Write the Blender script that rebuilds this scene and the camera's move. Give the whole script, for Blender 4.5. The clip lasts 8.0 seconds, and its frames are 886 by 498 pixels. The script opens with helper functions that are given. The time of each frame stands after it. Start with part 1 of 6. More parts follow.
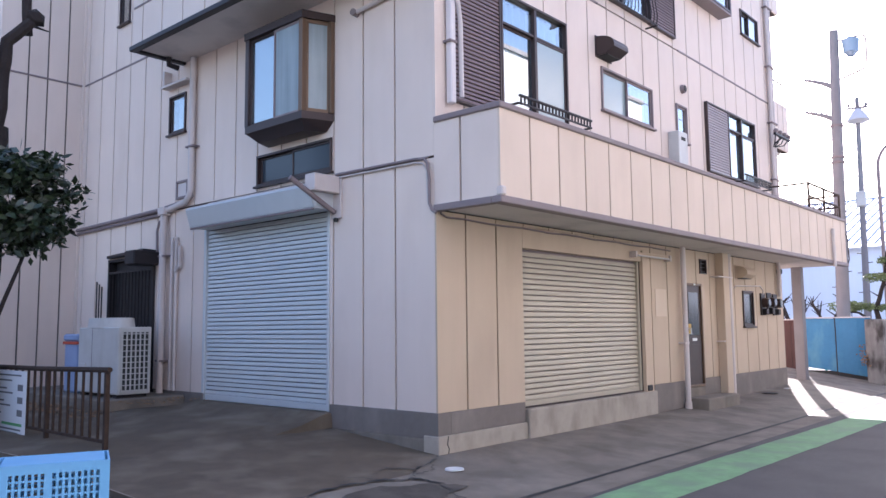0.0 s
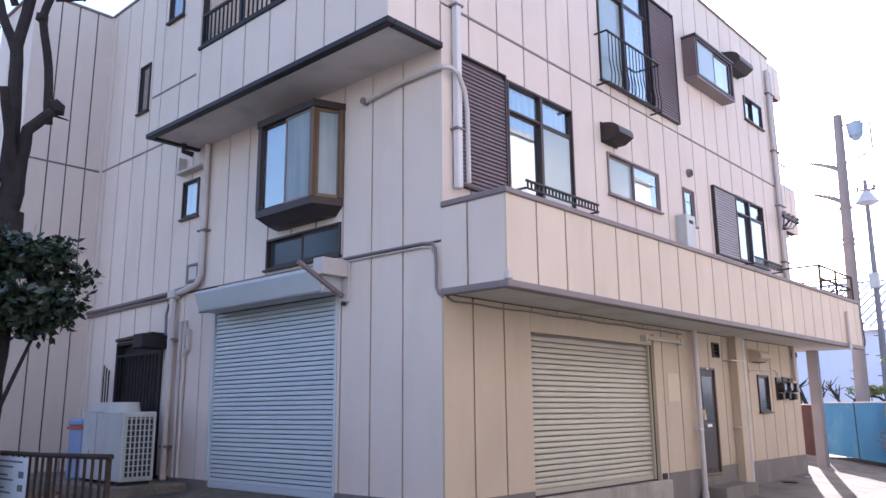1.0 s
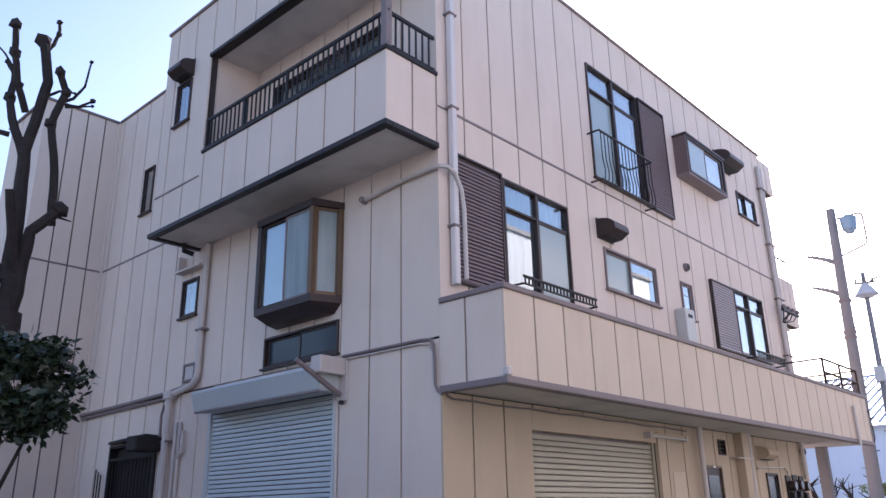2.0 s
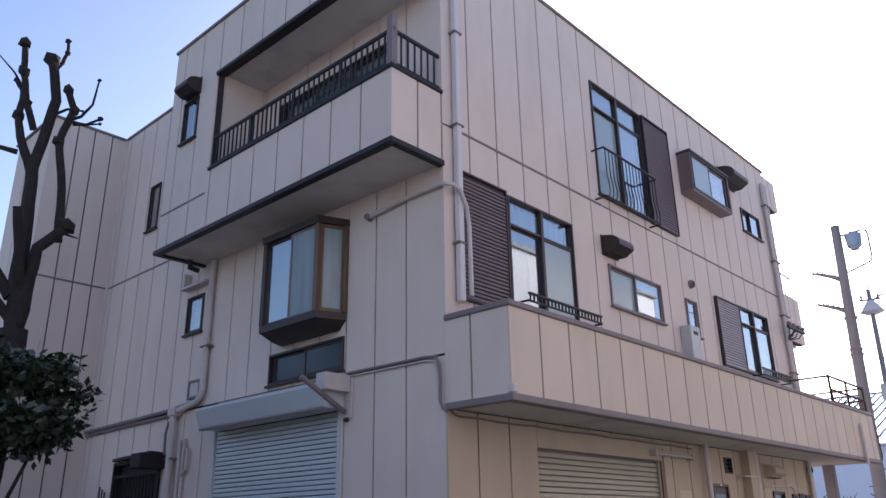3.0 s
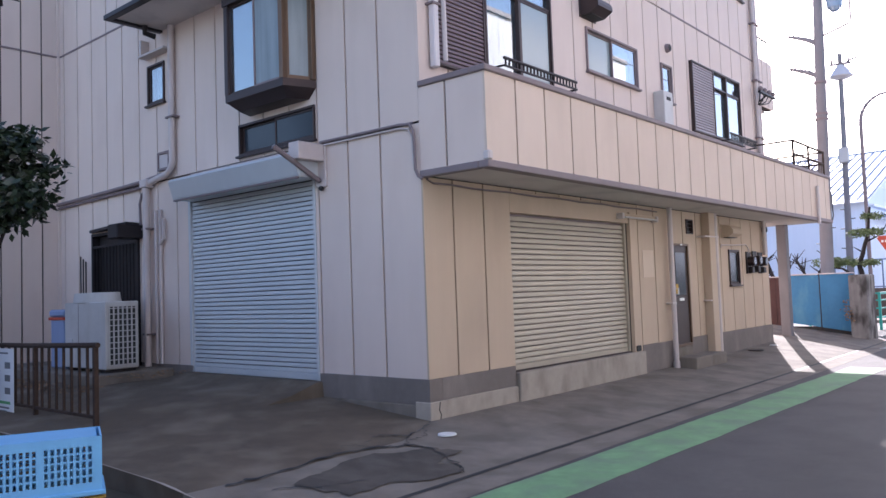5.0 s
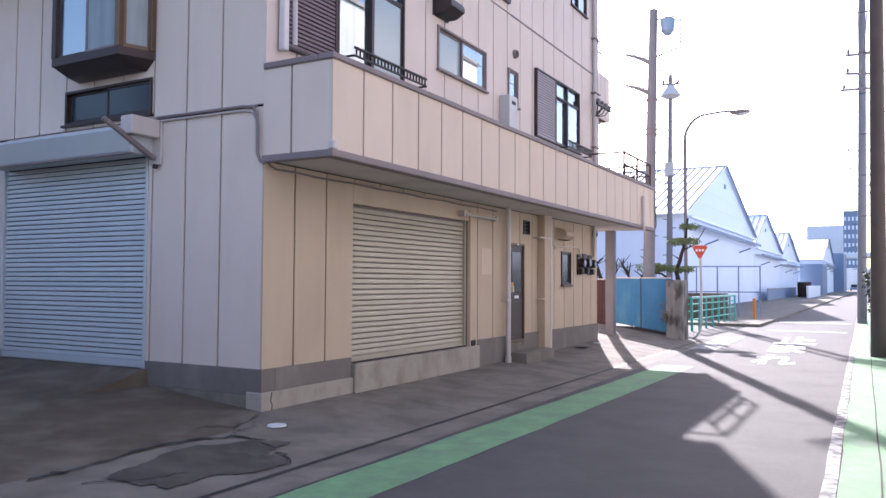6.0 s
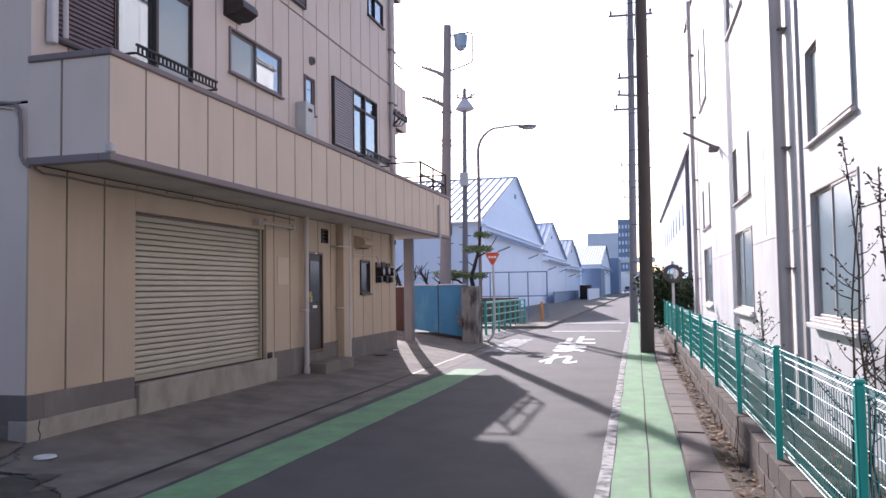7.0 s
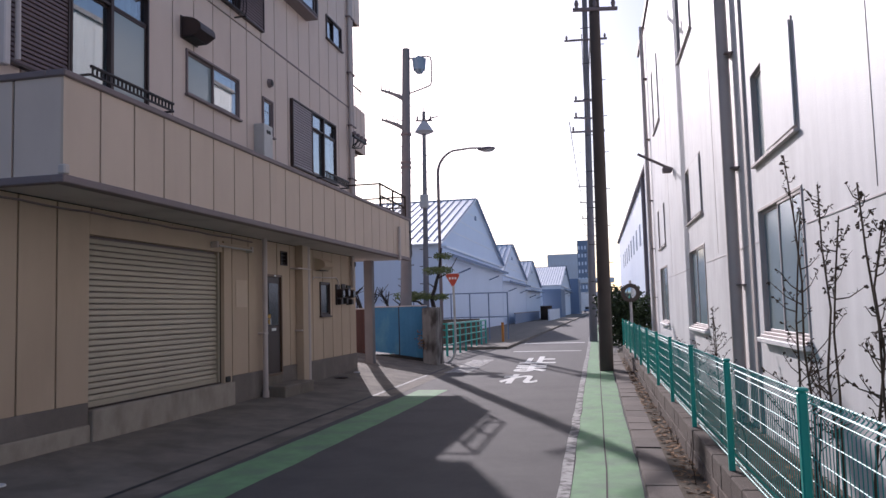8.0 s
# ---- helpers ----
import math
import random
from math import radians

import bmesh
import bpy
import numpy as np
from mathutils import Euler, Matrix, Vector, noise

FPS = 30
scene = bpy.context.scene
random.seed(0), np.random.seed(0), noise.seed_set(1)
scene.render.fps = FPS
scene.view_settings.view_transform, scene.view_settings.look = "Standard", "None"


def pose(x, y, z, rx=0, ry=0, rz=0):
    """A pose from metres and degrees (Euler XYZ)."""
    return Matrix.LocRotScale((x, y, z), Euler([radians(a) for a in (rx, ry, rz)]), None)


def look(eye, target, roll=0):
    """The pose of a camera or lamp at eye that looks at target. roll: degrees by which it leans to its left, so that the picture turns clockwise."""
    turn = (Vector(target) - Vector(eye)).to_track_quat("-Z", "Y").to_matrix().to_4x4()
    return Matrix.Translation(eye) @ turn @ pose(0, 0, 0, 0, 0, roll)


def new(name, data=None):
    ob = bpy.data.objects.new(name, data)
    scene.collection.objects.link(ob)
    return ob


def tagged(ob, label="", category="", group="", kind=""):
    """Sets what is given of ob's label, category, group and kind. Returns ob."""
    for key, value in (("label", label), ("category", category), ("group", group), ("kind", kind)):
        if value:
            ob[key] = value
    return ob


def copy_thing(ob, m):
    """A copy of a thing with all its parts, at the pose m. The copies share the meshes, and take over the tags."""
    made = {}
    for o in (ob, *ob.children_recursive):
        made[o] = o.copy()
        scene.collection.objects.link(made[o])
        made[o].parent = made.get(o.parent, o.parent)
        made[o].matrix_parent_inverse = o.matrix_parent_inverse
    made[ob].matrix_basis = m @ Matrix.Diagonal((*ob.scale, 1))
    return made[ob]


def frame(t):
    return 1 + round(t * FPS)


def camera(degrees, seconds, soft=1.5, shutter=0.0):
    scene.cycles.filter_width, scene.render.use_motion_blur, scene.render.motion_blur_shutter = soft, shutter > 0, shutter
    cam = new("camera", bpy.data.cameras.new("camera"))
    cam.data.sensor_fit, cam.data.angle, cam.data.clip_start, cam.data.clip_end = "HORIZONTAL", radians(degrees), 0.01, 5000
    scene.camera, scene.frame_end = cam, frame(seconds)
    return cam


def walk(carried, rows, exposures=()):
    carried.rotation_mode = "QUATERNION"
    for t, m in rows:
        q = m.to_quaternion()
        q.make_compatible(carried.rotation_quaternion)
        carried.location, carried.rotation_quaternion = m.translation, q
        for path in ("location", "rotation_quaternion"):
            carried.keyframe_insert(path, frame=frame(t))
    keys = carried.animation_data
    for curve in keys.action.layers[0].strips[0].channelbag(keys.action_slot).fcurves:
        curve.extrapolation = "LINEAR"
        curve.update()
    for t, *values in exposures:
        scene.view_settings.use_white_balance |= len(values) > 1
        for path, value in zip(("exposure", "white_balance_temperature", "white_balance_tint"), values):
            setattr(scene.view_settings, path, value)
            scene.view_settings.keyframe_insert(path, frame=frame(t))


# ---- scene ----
cam = camera(59.3, 8.0)
PATH = [
    (0, (5.899, -6.544, 1.401), (4.579, -5.055, 1.602), -0.6),
    (0.5, (5.931, -6.501, 1.427), (4.595, -5.041, 1.713), -1.3),
    (1, (5.935, -6.507, 1.435), (4.615, -5.06, 1.842), -0.5),
    (1.5, (5.94, -6.513, 1.41), (4.646, -5.082, 1.939), -0.6),
    (2, (5.964, -6.5, 1.42), (4.691, -5.1, 2.067), -1.1),
    (2.2, (5.959, -6.49, 1.423), (4.695, -5.104, 2.117), -1.1),
    (3.3, (5.968, -6.535, 1.418), (4.688, -5.155, 2.093), -0.8),
    (3.5, (5.968, -6.533, 1.413), (4.663, -5.148, 2.028), -0.8),
    (4, (5.939, -6.538, 1.406), (4.59, -5.113, 1.793), -1.2),
    (5.3, (5.839, -6.499, 1.413), (4.586, -4.942, 1.485), -1.0),
    (5.5, (5.85, -6.462, 1.413), (4.664, -4.853, 1.491), -0.4),
    (6, (5.904, -6.484, 1.419), (4.926, -4.742, 1.503), 0.3),
    (6.5, (5.888, -6.389, 1.435), (5.157, -4.53, 1.526), -1.0),
    (7, (5.935, -6.401, 1.434), (5.426, -4.47, 1.536), -0.9),
    (7.5, (5.893, -6.415, 1.398), (5.51, -4.456, 1.526), -1.7),
    (8, (5.973, -6.446, 1.405), (5.563, -4.495, 1.562), -1.6),
]
LIGHT = [(0, 1.88), (1, 1.72), (1.5, 1.46), (2, 1.27), (3.3, 0.68), (3.5, 0.63), (4, 0.64), (5.3, 1.72), (5.5, 1.77), (6, 1.5), (6.5, 1.08), (7, 0.77), (7.5, 0.34), (8, -0.03)]
walk(cam, [(t, look(eye, target, roll)) for t, eye, target, roll in PATH], [(t, s, 5900, 22) for t, s in LIGHT])

# ---- world and sun ----
SUN_AZ = Vector((-0.378, 0.926, 0.0)).normalized()
SUN_EL = radians(25.3)
world = bpy.data.worlds.new("world")
scene.world = world
world.use_nodes = True
wt = world.node_tree
sky = wt.nodes.new("ShaderNodeTexSky")
sky.sky_type = "NISHITA"
sky.sun_disc = False
sky.sun_elevation = SUN_EL
sky.sun_rotation = math.atan2(SUN_AZ.x, SUN_AZ.y)
sky.air_density, sky.dust_density, sky.ozone_density = 1.0, 1.2, 1.0
wt.links.new(sky.outputs[0], wt.nodes["Background"].inputs[0])
wt.nodes["Background"].inputs[1].default_value = 0.127
sun_data = bpy.data.lights.new("sun", "SUN")
sun_data.energy, sun_data.angle, sun_data.color = 4.6, radians(0.55), (1.0, 0.93, 0.84)
sun = new("sun", sun_data)
to_sun = SUN_AZ * math.cos(SUN_EL) + Vector((0, 0, math.sin(SUN_EL)))
sun.matrix_basis = look(to_sun * 60, (0, 0, 0))


# ---- materials ----
def mat(name, col, rough=0.7, metal=0.0, var=0.12, scale=3.0, fine=60.0, bump=0.15, streak=0.0, rnd=0.0, island=0.0, spec=0.4, dirt=None, amount=0.0, spread=(0.5, 0.72), mid=0.0, mid_scale=11.0):
    """A paint, metal or mineral: colour with cloudy and fine variation, optional streaks, dirt and a shift for each piece."""
    m = bpy.data.materials.new(name)
    m.use_nodes = True
    nt = m.node_tree
    N, L = nt.nodes, nt.links
    b = N["Principled BSDF"]
    b.inputs["Roughness"].default_value, b.inputs["Metallic"].default_value = rough, metal
    b.inputs["Specular IOR Level"].default_value = spec
    tc = N.new("ShaderNodeTexCoord")
    geo = N.new("ShaderNodeNewGeometry")
    pos = geo.outputs["Position"]

    def tex(s, detail, stretch=None):
        n = N.new("ShaderNodeTexNoise")
        n.inputs["Scale"].default_value, n.inputs["Detail"].default_value = s, detail
        if stretch:
            mp = N.new("ShaderNodeMapping")
            mp.inputs["Scale"].default_value = stretch
            L.new(pos, mp.inputs[0])
            L.new(mp.outputs[0], n.inputs[0])
        else:
            L.new(pos, n.inputs[0])
        return n.outputs["Fac"]

    def math_(op, a, c):
        n = N.new("ShaderNodeMath")
        n.operation = op
        for i, v in enumerate((a, c)):
            if isinstance(v, (int, float)):
                n.inputs[i].default_value = v
            else:
                L.new(v, n.inputs[i])
        return n.outputs[0]

    big, small = tex(scale, 4), tex(fine, 3)
    f = math_("ADD", math_("MULTIPLY", math_("SUBTRACT", big, 0.5), var * 2.2), math_("MULTIPLY", math_("SUBTRACT", small, 0.5), var))
    if streak:
        f = math_("ADD", f, math_("MULTIPLY", math_("SUBTRACT", tex(1.0, 3, (9, 9, 0.5)), 0.5), streak))
    if rnd:
        oi = N.new("ShaderNodeObjectInfo")
        f = math_("ADD", f, math_("MULTIPLY", math_("SUBTRACT", oi.outputs["Random"], 0.5), rnd))
    if island:
        f = math_("ADD", f, math_("MULTIPLY", math_("SUBTRACT", geo.outputs["Random Per Island"], 0.5), island))
    if mid:
        f = math_("ADD", f, math_("MULTIPLY", math_("SUBTRACT", tex(mid_scale, 9), 0.5), mid))
    f = math_("ADD", f, 1.0)
    mul = N.new("ShaderNodeVectorMath")
    mul.operation = "SCALE"
    mul.inputs[0].default_value = col
    L.new(f, mul.inputs["Scale"])
    out = mul.outputs[0]
    if dirt:
        ramp = N.new("ShaderNodeMapRange")
        ramp.inputs["From Min"].default_value, ramp.inputs["From Max"].default_value = spread
        ramp.inputs["To Max"].default_value = amount
        L.new(tex(scale * 0.6 + 0.7, 10, (1.3, 1.3, 0.6)), ramp.inputs[0])
        mix = N.new("ShaderNodeMix")
        mix.data_type = "RGBA"
        L.new(ramp.outputs[0], mix.inputs["Factor"])
        L.new(out, mix.inputs[6])
        mix.inputs[7].default_value = (*dirt, 1)
        out = mix.outputs[2]
    L.new(out, b.inputs["Base Color"])
    if bump:
        bp = N.new("ShaderNodeBump")
        bp.inputs["Strength"].default_value, bp.inputs["Distance"].default_value = bump, 0.01
        L.new(math_("ADD", small, math_("MULTIPLY", big, 0.5)), bp.inputs["Height"])
        L.new(bp.outputs[0], b.inputs["Normal"])
    return m


def glass(name, tint=(1, 1, 1), gloss=0.20):
    m = bpy.data.materials.new(name)
    m.use_nodes = True
    N, L = m.node_tree.nodes, m.node_tree.links
    N.remove(N["Principled BSDF"])
    lw = N.new("ShaderNodeLayerWeight")
    lw.inputs[0].default_value = 0.5
    pw, fr = N.new("ShaderNodeMath"), N.new("ShaderNodeMath")
    pw.operation, fr.operation = "POWER", "MULTIPLY_ADD"
    L.new(lw.outputs["Facing"], pw.inputs[0])
    pw.inputs[1].default_value = 2.2
    L.new(pw.outputs[0], fr.inputs[0])
    fr.inputs[1].default_value, fr.inputs[2].default_value = 1.0 - gloss, gloss
    tr, gl, mx = N.new("ShaderNodeBsdfTransparent"), N.new("ShaderNodeBsdfGlossy"), N.new("ShaderNodeMixShader")
    tr.inputs[0].default_value = (*tint, 1)
    gl.inputs["Roughness"].default_value = 0.015
    L.new(fr.outputs[0], mx.inputs[0])
    L.new(tr.outputs[0], mx.inputs[1])
    L.new(gl.outputs[0], mx.inputs[2])
    L.new(mx.outputs[0], N["Material Output"].inputs[0])
    return m


M = {
    "alc": mat("alc_paint", (0.69, 0.572, 0.495), 0.75, var=0.035, scale=0.9, fine=140, bump=0.12, streak=0.05, rnd=0.03, dirt=(0.5, 0.39, 0.325), amount=0.22, mid=0.03, mid_scale=5),
    # tan paint, darkened: part of the balcony's shade is put into the colour
    "alc_tan_shade": mat("shaded_tan_paint", (0.52, 0.405, 0.295), 0.75, var=0.05, scale=0.9, fine=140, bump=0.12, streak=0.08, rnd=0.04, dirt=(0.38, 0.29, 0.21), amount=0.35, mid=0.05, mid_scale=5),
    "alc_beige": mat("beige_alc_paint", (0.645, 0.52, 0.42), 0.75, var=0.04, scale=0.9, fine=140, bump=0.12, streak=0.07, rnd=0.05, dirt=(0.46, 0.36, 0.28), amount=0.25, mid=0.04, mid_scale=5),
    "apron": mat("dark_stained_concrete", (0.128, 0.099, 0.070), 0.92, var=0.2, scale=0.8, fine=150, bump=0.9, dirt=(0.215, 0.178, 0.135), amount=0.75, spread=(0.48, 0.66), mid=0.6, mid_scale=4),
    # bronze slats again, lightened: haze over the far box is in the colour
    "slat_hazed": mat("hazed_bronze_slats", (0.34, 0.285, 0.275), 0.45, 0.1, var=0.1, bump=0.05),
    "sheer": mat("net_curtain_pane", (0.25, 0.295, 0.305), 0.22, var=0.12, scale=2.0, bump=0.02, streak=0.7, spec=0.5),
    "tan_fresh": mat("fresh_tan_paint", (0.60, 0.485, 0.37), 0.75, var=0.04, bump=0.1),
    "moss": mat("mossy_concrete", (0.075, 0.060, 0.040), 0.95, var=0.3, scale=3, fine=60, bump=0.8, mid=0.5, dirt=(0.05, 0.055, 0.025), amount=0.8),
    "sealant": mat("joint_sealant", (0.05, 0.038, 0.035), 0.9, var=0.2),
    "plinth": mat("grey_plinth_paint", (0.18, 0.155, 0.137), 0.85, var=0.12, scale=2.2, bump=0.3, dirt=(0.29, 0.255, 0.225), amount=0.5, mid=0.25),
    "footing": mat("pale_concrete", (0.37, 0.325, 0.27), 0.9, var=0.12, scale=2.5, bump=0.4, dirt=(0.20, 0.17, 0.14), amount=0.7, mid=0.25),
    "concrete": mat("worn_concrete", (0.215, 0.184, 0.150), 0.9, var=0.14, scale=0.9, fine=150, bump=0.7, dirt=(0.120, 0.100, 0.079), amount=0.7, spread=(0.44, 0.64), mid=0.5, mid_scale=6),
    "patch": mat("old_asphalt", (0.085, 0.072, 0.060), 0.95, var=0.2, scale=4, fine=170, bump=0.9, dirt=(0.125, 0.106, 0.087), amount=0.8, spread=(0.45, 0.65), mid=0.5, mid_scale=9),
    "asphalt": mat("asphalt", (0.098, 0.089, 0.086), 0.85, var=0.10, scale=0.6, fine=190, bump=0.8, dirt=(0.072, 0.066, 0.064), amount=0.6, spread=(0.44, 0.66), mid=0.35, mid_scale=16),
    "blocker": mat("blocker_grey", (0.22, 0.22, 0.23), 0.8, var=0.1, scale=0.8),
    "ground": mat("far_ground", (0.13, 0.12, 0.11), 0.95, var=0.2, scale=0.4, bump=0.4),
    "green": mat("green_road_paint", (0.175, 0.325, 0.16), 0.8, var=0.12, scale=2.5, fine=170, bump=0.6, dirt=(0.165, 0.24, 0.16), amount=0.7, spread=(0.46, 0.66), mid=0.4, mid_scale=10),
    "white_line": mat("white_road_paint", (0.72, 0.71, 0.68), 0.8, var=0.15, scale=7, fine=170, bump=0.6, dirt=(0.36, 0.35, 0.34), amount=0.5, mid=0.2),
    "worn_line": mat("worn_white_line", (0.40, 0.385, 0.365), 0.85, var=0.3, scale=9, fine=120, bump=0.8, dirt=(0.13, 0.122, 0.117), amount=0.95, spread=(0.46, 0.6), mid=0.5, mid_scale=20),
    "dark_frost": mat("dark_frosted_glass", (0.03, 0.04, 0.05), 0.18, var=0.05, bump=0.02, spec=0.4),
    "paver": mat("paving_block", (0.15, 0.122, 0.103), 0.9, var=0.2, scale=4, bump=0.5, rnd=0.3),
    "soil": mat("soil", (0.11, 0.085, 0.06), 1.0, var=0.35, scale=6, fine=50, bump=1.0),
    "brown": mat("bronze_aluminium", (0.052, 0.036, 0.034), 0.42, 0.35, var=0.1, bump=0.05),
    "slat": mat("bronze_slats", (0.165, 0.112, 0.108), 0.45, 0.2, var=0.1, bump=0.05),
    "bronze": mat("bay_bronze", (0.15, 0.095, 0.06), 0.42, 0.3, var=0.12, bump=0.05),
    "iron": mat("black_iron", (0.03, 0.026, 0.028), 0.5, 0.4, var=0.25, bump=0.1),
    "rust": mat("rusty_iron", (0.058, 0.036, 0.025), 0.8, 0.2, var=0.4, scale=14, bump=0.4),
    "trim": mat("grey_brown_trim", (0.21, 0.165, 0.165), 0.6, var=0.15, bump=0.1),
    "pvc": mat("painted_pvc_pipe", (0.56, 0.49, 0.46), 0.5, var=0.08, bump=0.05, dirt=(0.36, 0.31, 0.29), amount=0.4),
    "pvc_white": mat("white_downpipe", (0.64, 0.59, 0.58), 0.45, var=0.06, bump=0.04),
    "shutter_blue": mat("grey_blue_steel", (0.53, 0.56, 0.575), 0.42, 0.2, var=0.05, scale=1.5, bump=0.05, streak=0.06),
    "shutter_cream": mat("cream_steel", (0.42, 0.37, 0.285), 0.5, 0.2, var=0.06, scale=1.2, bump=0.06, streak=0.1, dirt=(0.36, 0.32, 0.26), amount=0.4),
    "slot": mat("slot_dark", (0.055, 0.052, 0.052), 0.8, var=0.1),
    "soffit": mat("soffit_paint", (0.60, 0.55, 0.52), 0.85, var=0.08, scale=1.2, bump=0.15, dirt=(0.36, 0.33, 0.33), amount=0.5),
    "door": mat("brown_steel_door", (0.045, 0.030, 0.027), 0.45, 0.2, var=0.1, bump=0.05),
    "chrome": mat("brushed_metal", (0.6, 0.6, 0.6), 0.3, 0.9, var=0.05, bump=0.02),
    "white_plastic": mat("white_enamel", (0.50, 0.49, 0.47), 0.45, var=0.05, bump=0.03, dirt=(0.36, 0.33, 0.29), amount=0.5, mid=0.12),
    "curtain": mat("pale_curtain", (0.40, 0.43, 0.45), 0.95, var=0.08, bump=0.1),
    "frost": mat("frosted_glass", (0.30, 0.37, 0.38), 0.16, var=0.05, scale=1.2, bump=0.02, spec=0.8),
    "dark_room": mat("interior_paint", (0.25, 0.23, 0.21), 0.9),
    "bark": mat("dark_bark", (0.034, 0.026, 0.024), 0.95, var=0.4, scale=7, fine=45, bump=1.0),
    "leaf": mat("evergreen_leaf", (0.027, 0.042, 0.019), 0.32, var=0.2, island=1.0, bump=0.0, spec=0.6),
    "pine": mat("pine_needles", (0.16, 0.20, 0.085), 0.7, var=0.2, island=0.7, bump=0.0),
    "hedge": mat("hedge_leaf", (0.035, 0.055, 0.022), 0.7, var=0.2, island=0.8, bump=0.0),
    "dry": mat("dry_leaf", (0.26, 0.15, 0.075), 0.9, var=0.2, island=0.9, bump=0.0),
    "stalk": mat("dry_stalk", (0.085, 0.06, 0.042), 0.95, var=0.3, scale=20, bump=0.2),
    "teal": mat("teal_plastic_coat", (0.03, 0.37, 0.31), 0.4, var=0.08, bump=0.04),
    "teal_wire": mat("teal_wire", (0.09, 0.45, 0.39), 0.5, 0.0, var=0.05, bump=0.0),
    "block": mat("weathered_block", (0.135, 0.104, 0.086), 0.95, var=0.28, scale=4, bump=0.7, rnd=0.2, dirt=(0.085, 0.07, 0.055), amount=0.6),
    "stained": mat("stained_concrete", (0.24, 0.225, 0.215), 0.95, var=0.25, scale=4, bump=0.5, streak=0.7, dirt=(0.05, 0.042, 0.038), amount=0.9, spread=(0.42, 0.6)),
    "pole": mat("concrete_pole", (0.20, 0.19, 0.20), 0.85, var=0.14, scale=3, bump=0.25, streak=0.2),
    "pole_dark": mat("dark_pole", (0.095, 0.075, 0.065), 0.85, var=0.15, scale=3, bump=0.25, streak=0.2),
    "wall_white": mat("white_render", (0.78, 0.765, 0.755), 0.55, var=0.07, scale=0.8, fine=90, bump=0.2, streak=0.2, dirt=(0.56, 0.53, 0.52), amount=0.5, mid=0.1, mid_scale=9),
    # blue-white cladding, raised further: haze and glare are put into the colour
    "shed": mat("hazed_blue_cladding", (0.76, 0.83, 0.94), 0.6, var=0.05, scale=0.3, bump=0.05, streak=0.08),
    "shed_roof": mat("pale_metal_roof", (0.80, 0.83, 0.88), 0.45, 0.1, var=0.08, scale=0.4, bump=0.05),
    "blue_sheet": mat("faded_blue_sheet", (0.04, 0.19, 0.37), 0.55, var=0.14, scale=2.2, bump=0.15, dirt=(0.11, 0.30, 0.42), amount=0.7, mid=0.2),
    "dark_sheet": mat("dark_brown_board", (0.075, 0.036, 0.034), 0.8, var=0.2, scale=4, bump=0.2),
    "red": mat("sign_red", (0.50, 0.075, 0.04), 0.5, var=0.06, bump=0.02),
    "crate": mat("blue_crate_plastic", (0.19, 0.47, 0.76), 0.4, var=0.07, scale=5, bump=0.05),
    "yellow": mat("yellow_crate_plastic", (0.48, 0.30, 0.05), 0.5, var=0.1, bump=0.05),
    "blue_bin": mat("pale_blue_plastic", (0.23, 0.30, 0.46), 0.5, var=0.1, bump=0.05),
    "paper": mat("white_board", (0.78, 0.79, 0.78), 0.5, var=0.03, bump=0.02),
    "ink": mat("grey_print", (0.18, 0.18, 0.18), 0.7),
    "ink_green": mat("green_print", (0.12, 0.36, 0.14), 0.7),
    # both far tones are lightened, with distance haze in the colour
    "far_blue": mat("hazed_dark_building", (0.20, 0.26, 0.37), 0.7, var=0.08, scale=0.2, bump=0.0),
    "far_white": mat("hazed_pale_building", (0.78, 0.80, 0.84), 0.7, var=0.05, scale=0.2, bump=0.0),
    "lens": mat("lamp_lens", (0.20, 0.27, 0.36), 0.25, 0.2, var=0.1, bump=0.0, spec=0.7),
    "rubber": mat("dark_rubber", (0.03, 0.03, 0.03), 0.7),
    "mirror": mat("convex_mirror", (0.45, 0.5, 0.55), 0.05, 1.0, var=0.0, bump=0.0),
    "orange": mat("orange_paint", (0.60, 0.23, 0.04), 0.5, var=0.1, bump=0.02),
    "glass": glass("window_glass", (0.80, 0.90, 0.92)),
}


# ---- mesh helpers ----
def mesh_ob(name, verts, faces, material, parent=None, smooth=False):
    me = bpy.data.meshes.new(name)
    me.from_pydata(verts, [], faces)
    me.update()
    if smooth:
        me.polygons.foreach_set("use_smooth", [True] * len(me.polygons))
    me.materials.append(M[material])
    ob = new(name, me)
    ob.parent = parent
    return ob


def part(name, bm, material, parent=None, label="", smooth=False, at=None):
    """Link a bmesh as one mesh object, under a thing or a part."""
    bmesh.ops.recalc_face_normals(bm, faces=bm.faces)
    me = bpy.data.meshes.new(name)
    bm.to_mesh(me)
    bm.free()
    if smooth:
        me.polygons.foreach_set("use_smooth", [True] * len(me.polygons))
        me.set_sharp_from_angle(angle=radians(40))
    me.materials.append(M[material])
    ob = new(name, me)
    ob.parent = parent
    if at is not None:
        ob.matrix_basis = at
    if label:
        ob["label"] = label
    return ob


def thing(name, label, category, at=None, group="", kind=""):
    ob = new(name)
    if at is not None:
        ob.matrix_basis = at
    return tagged(ob, label, category, group, kind)


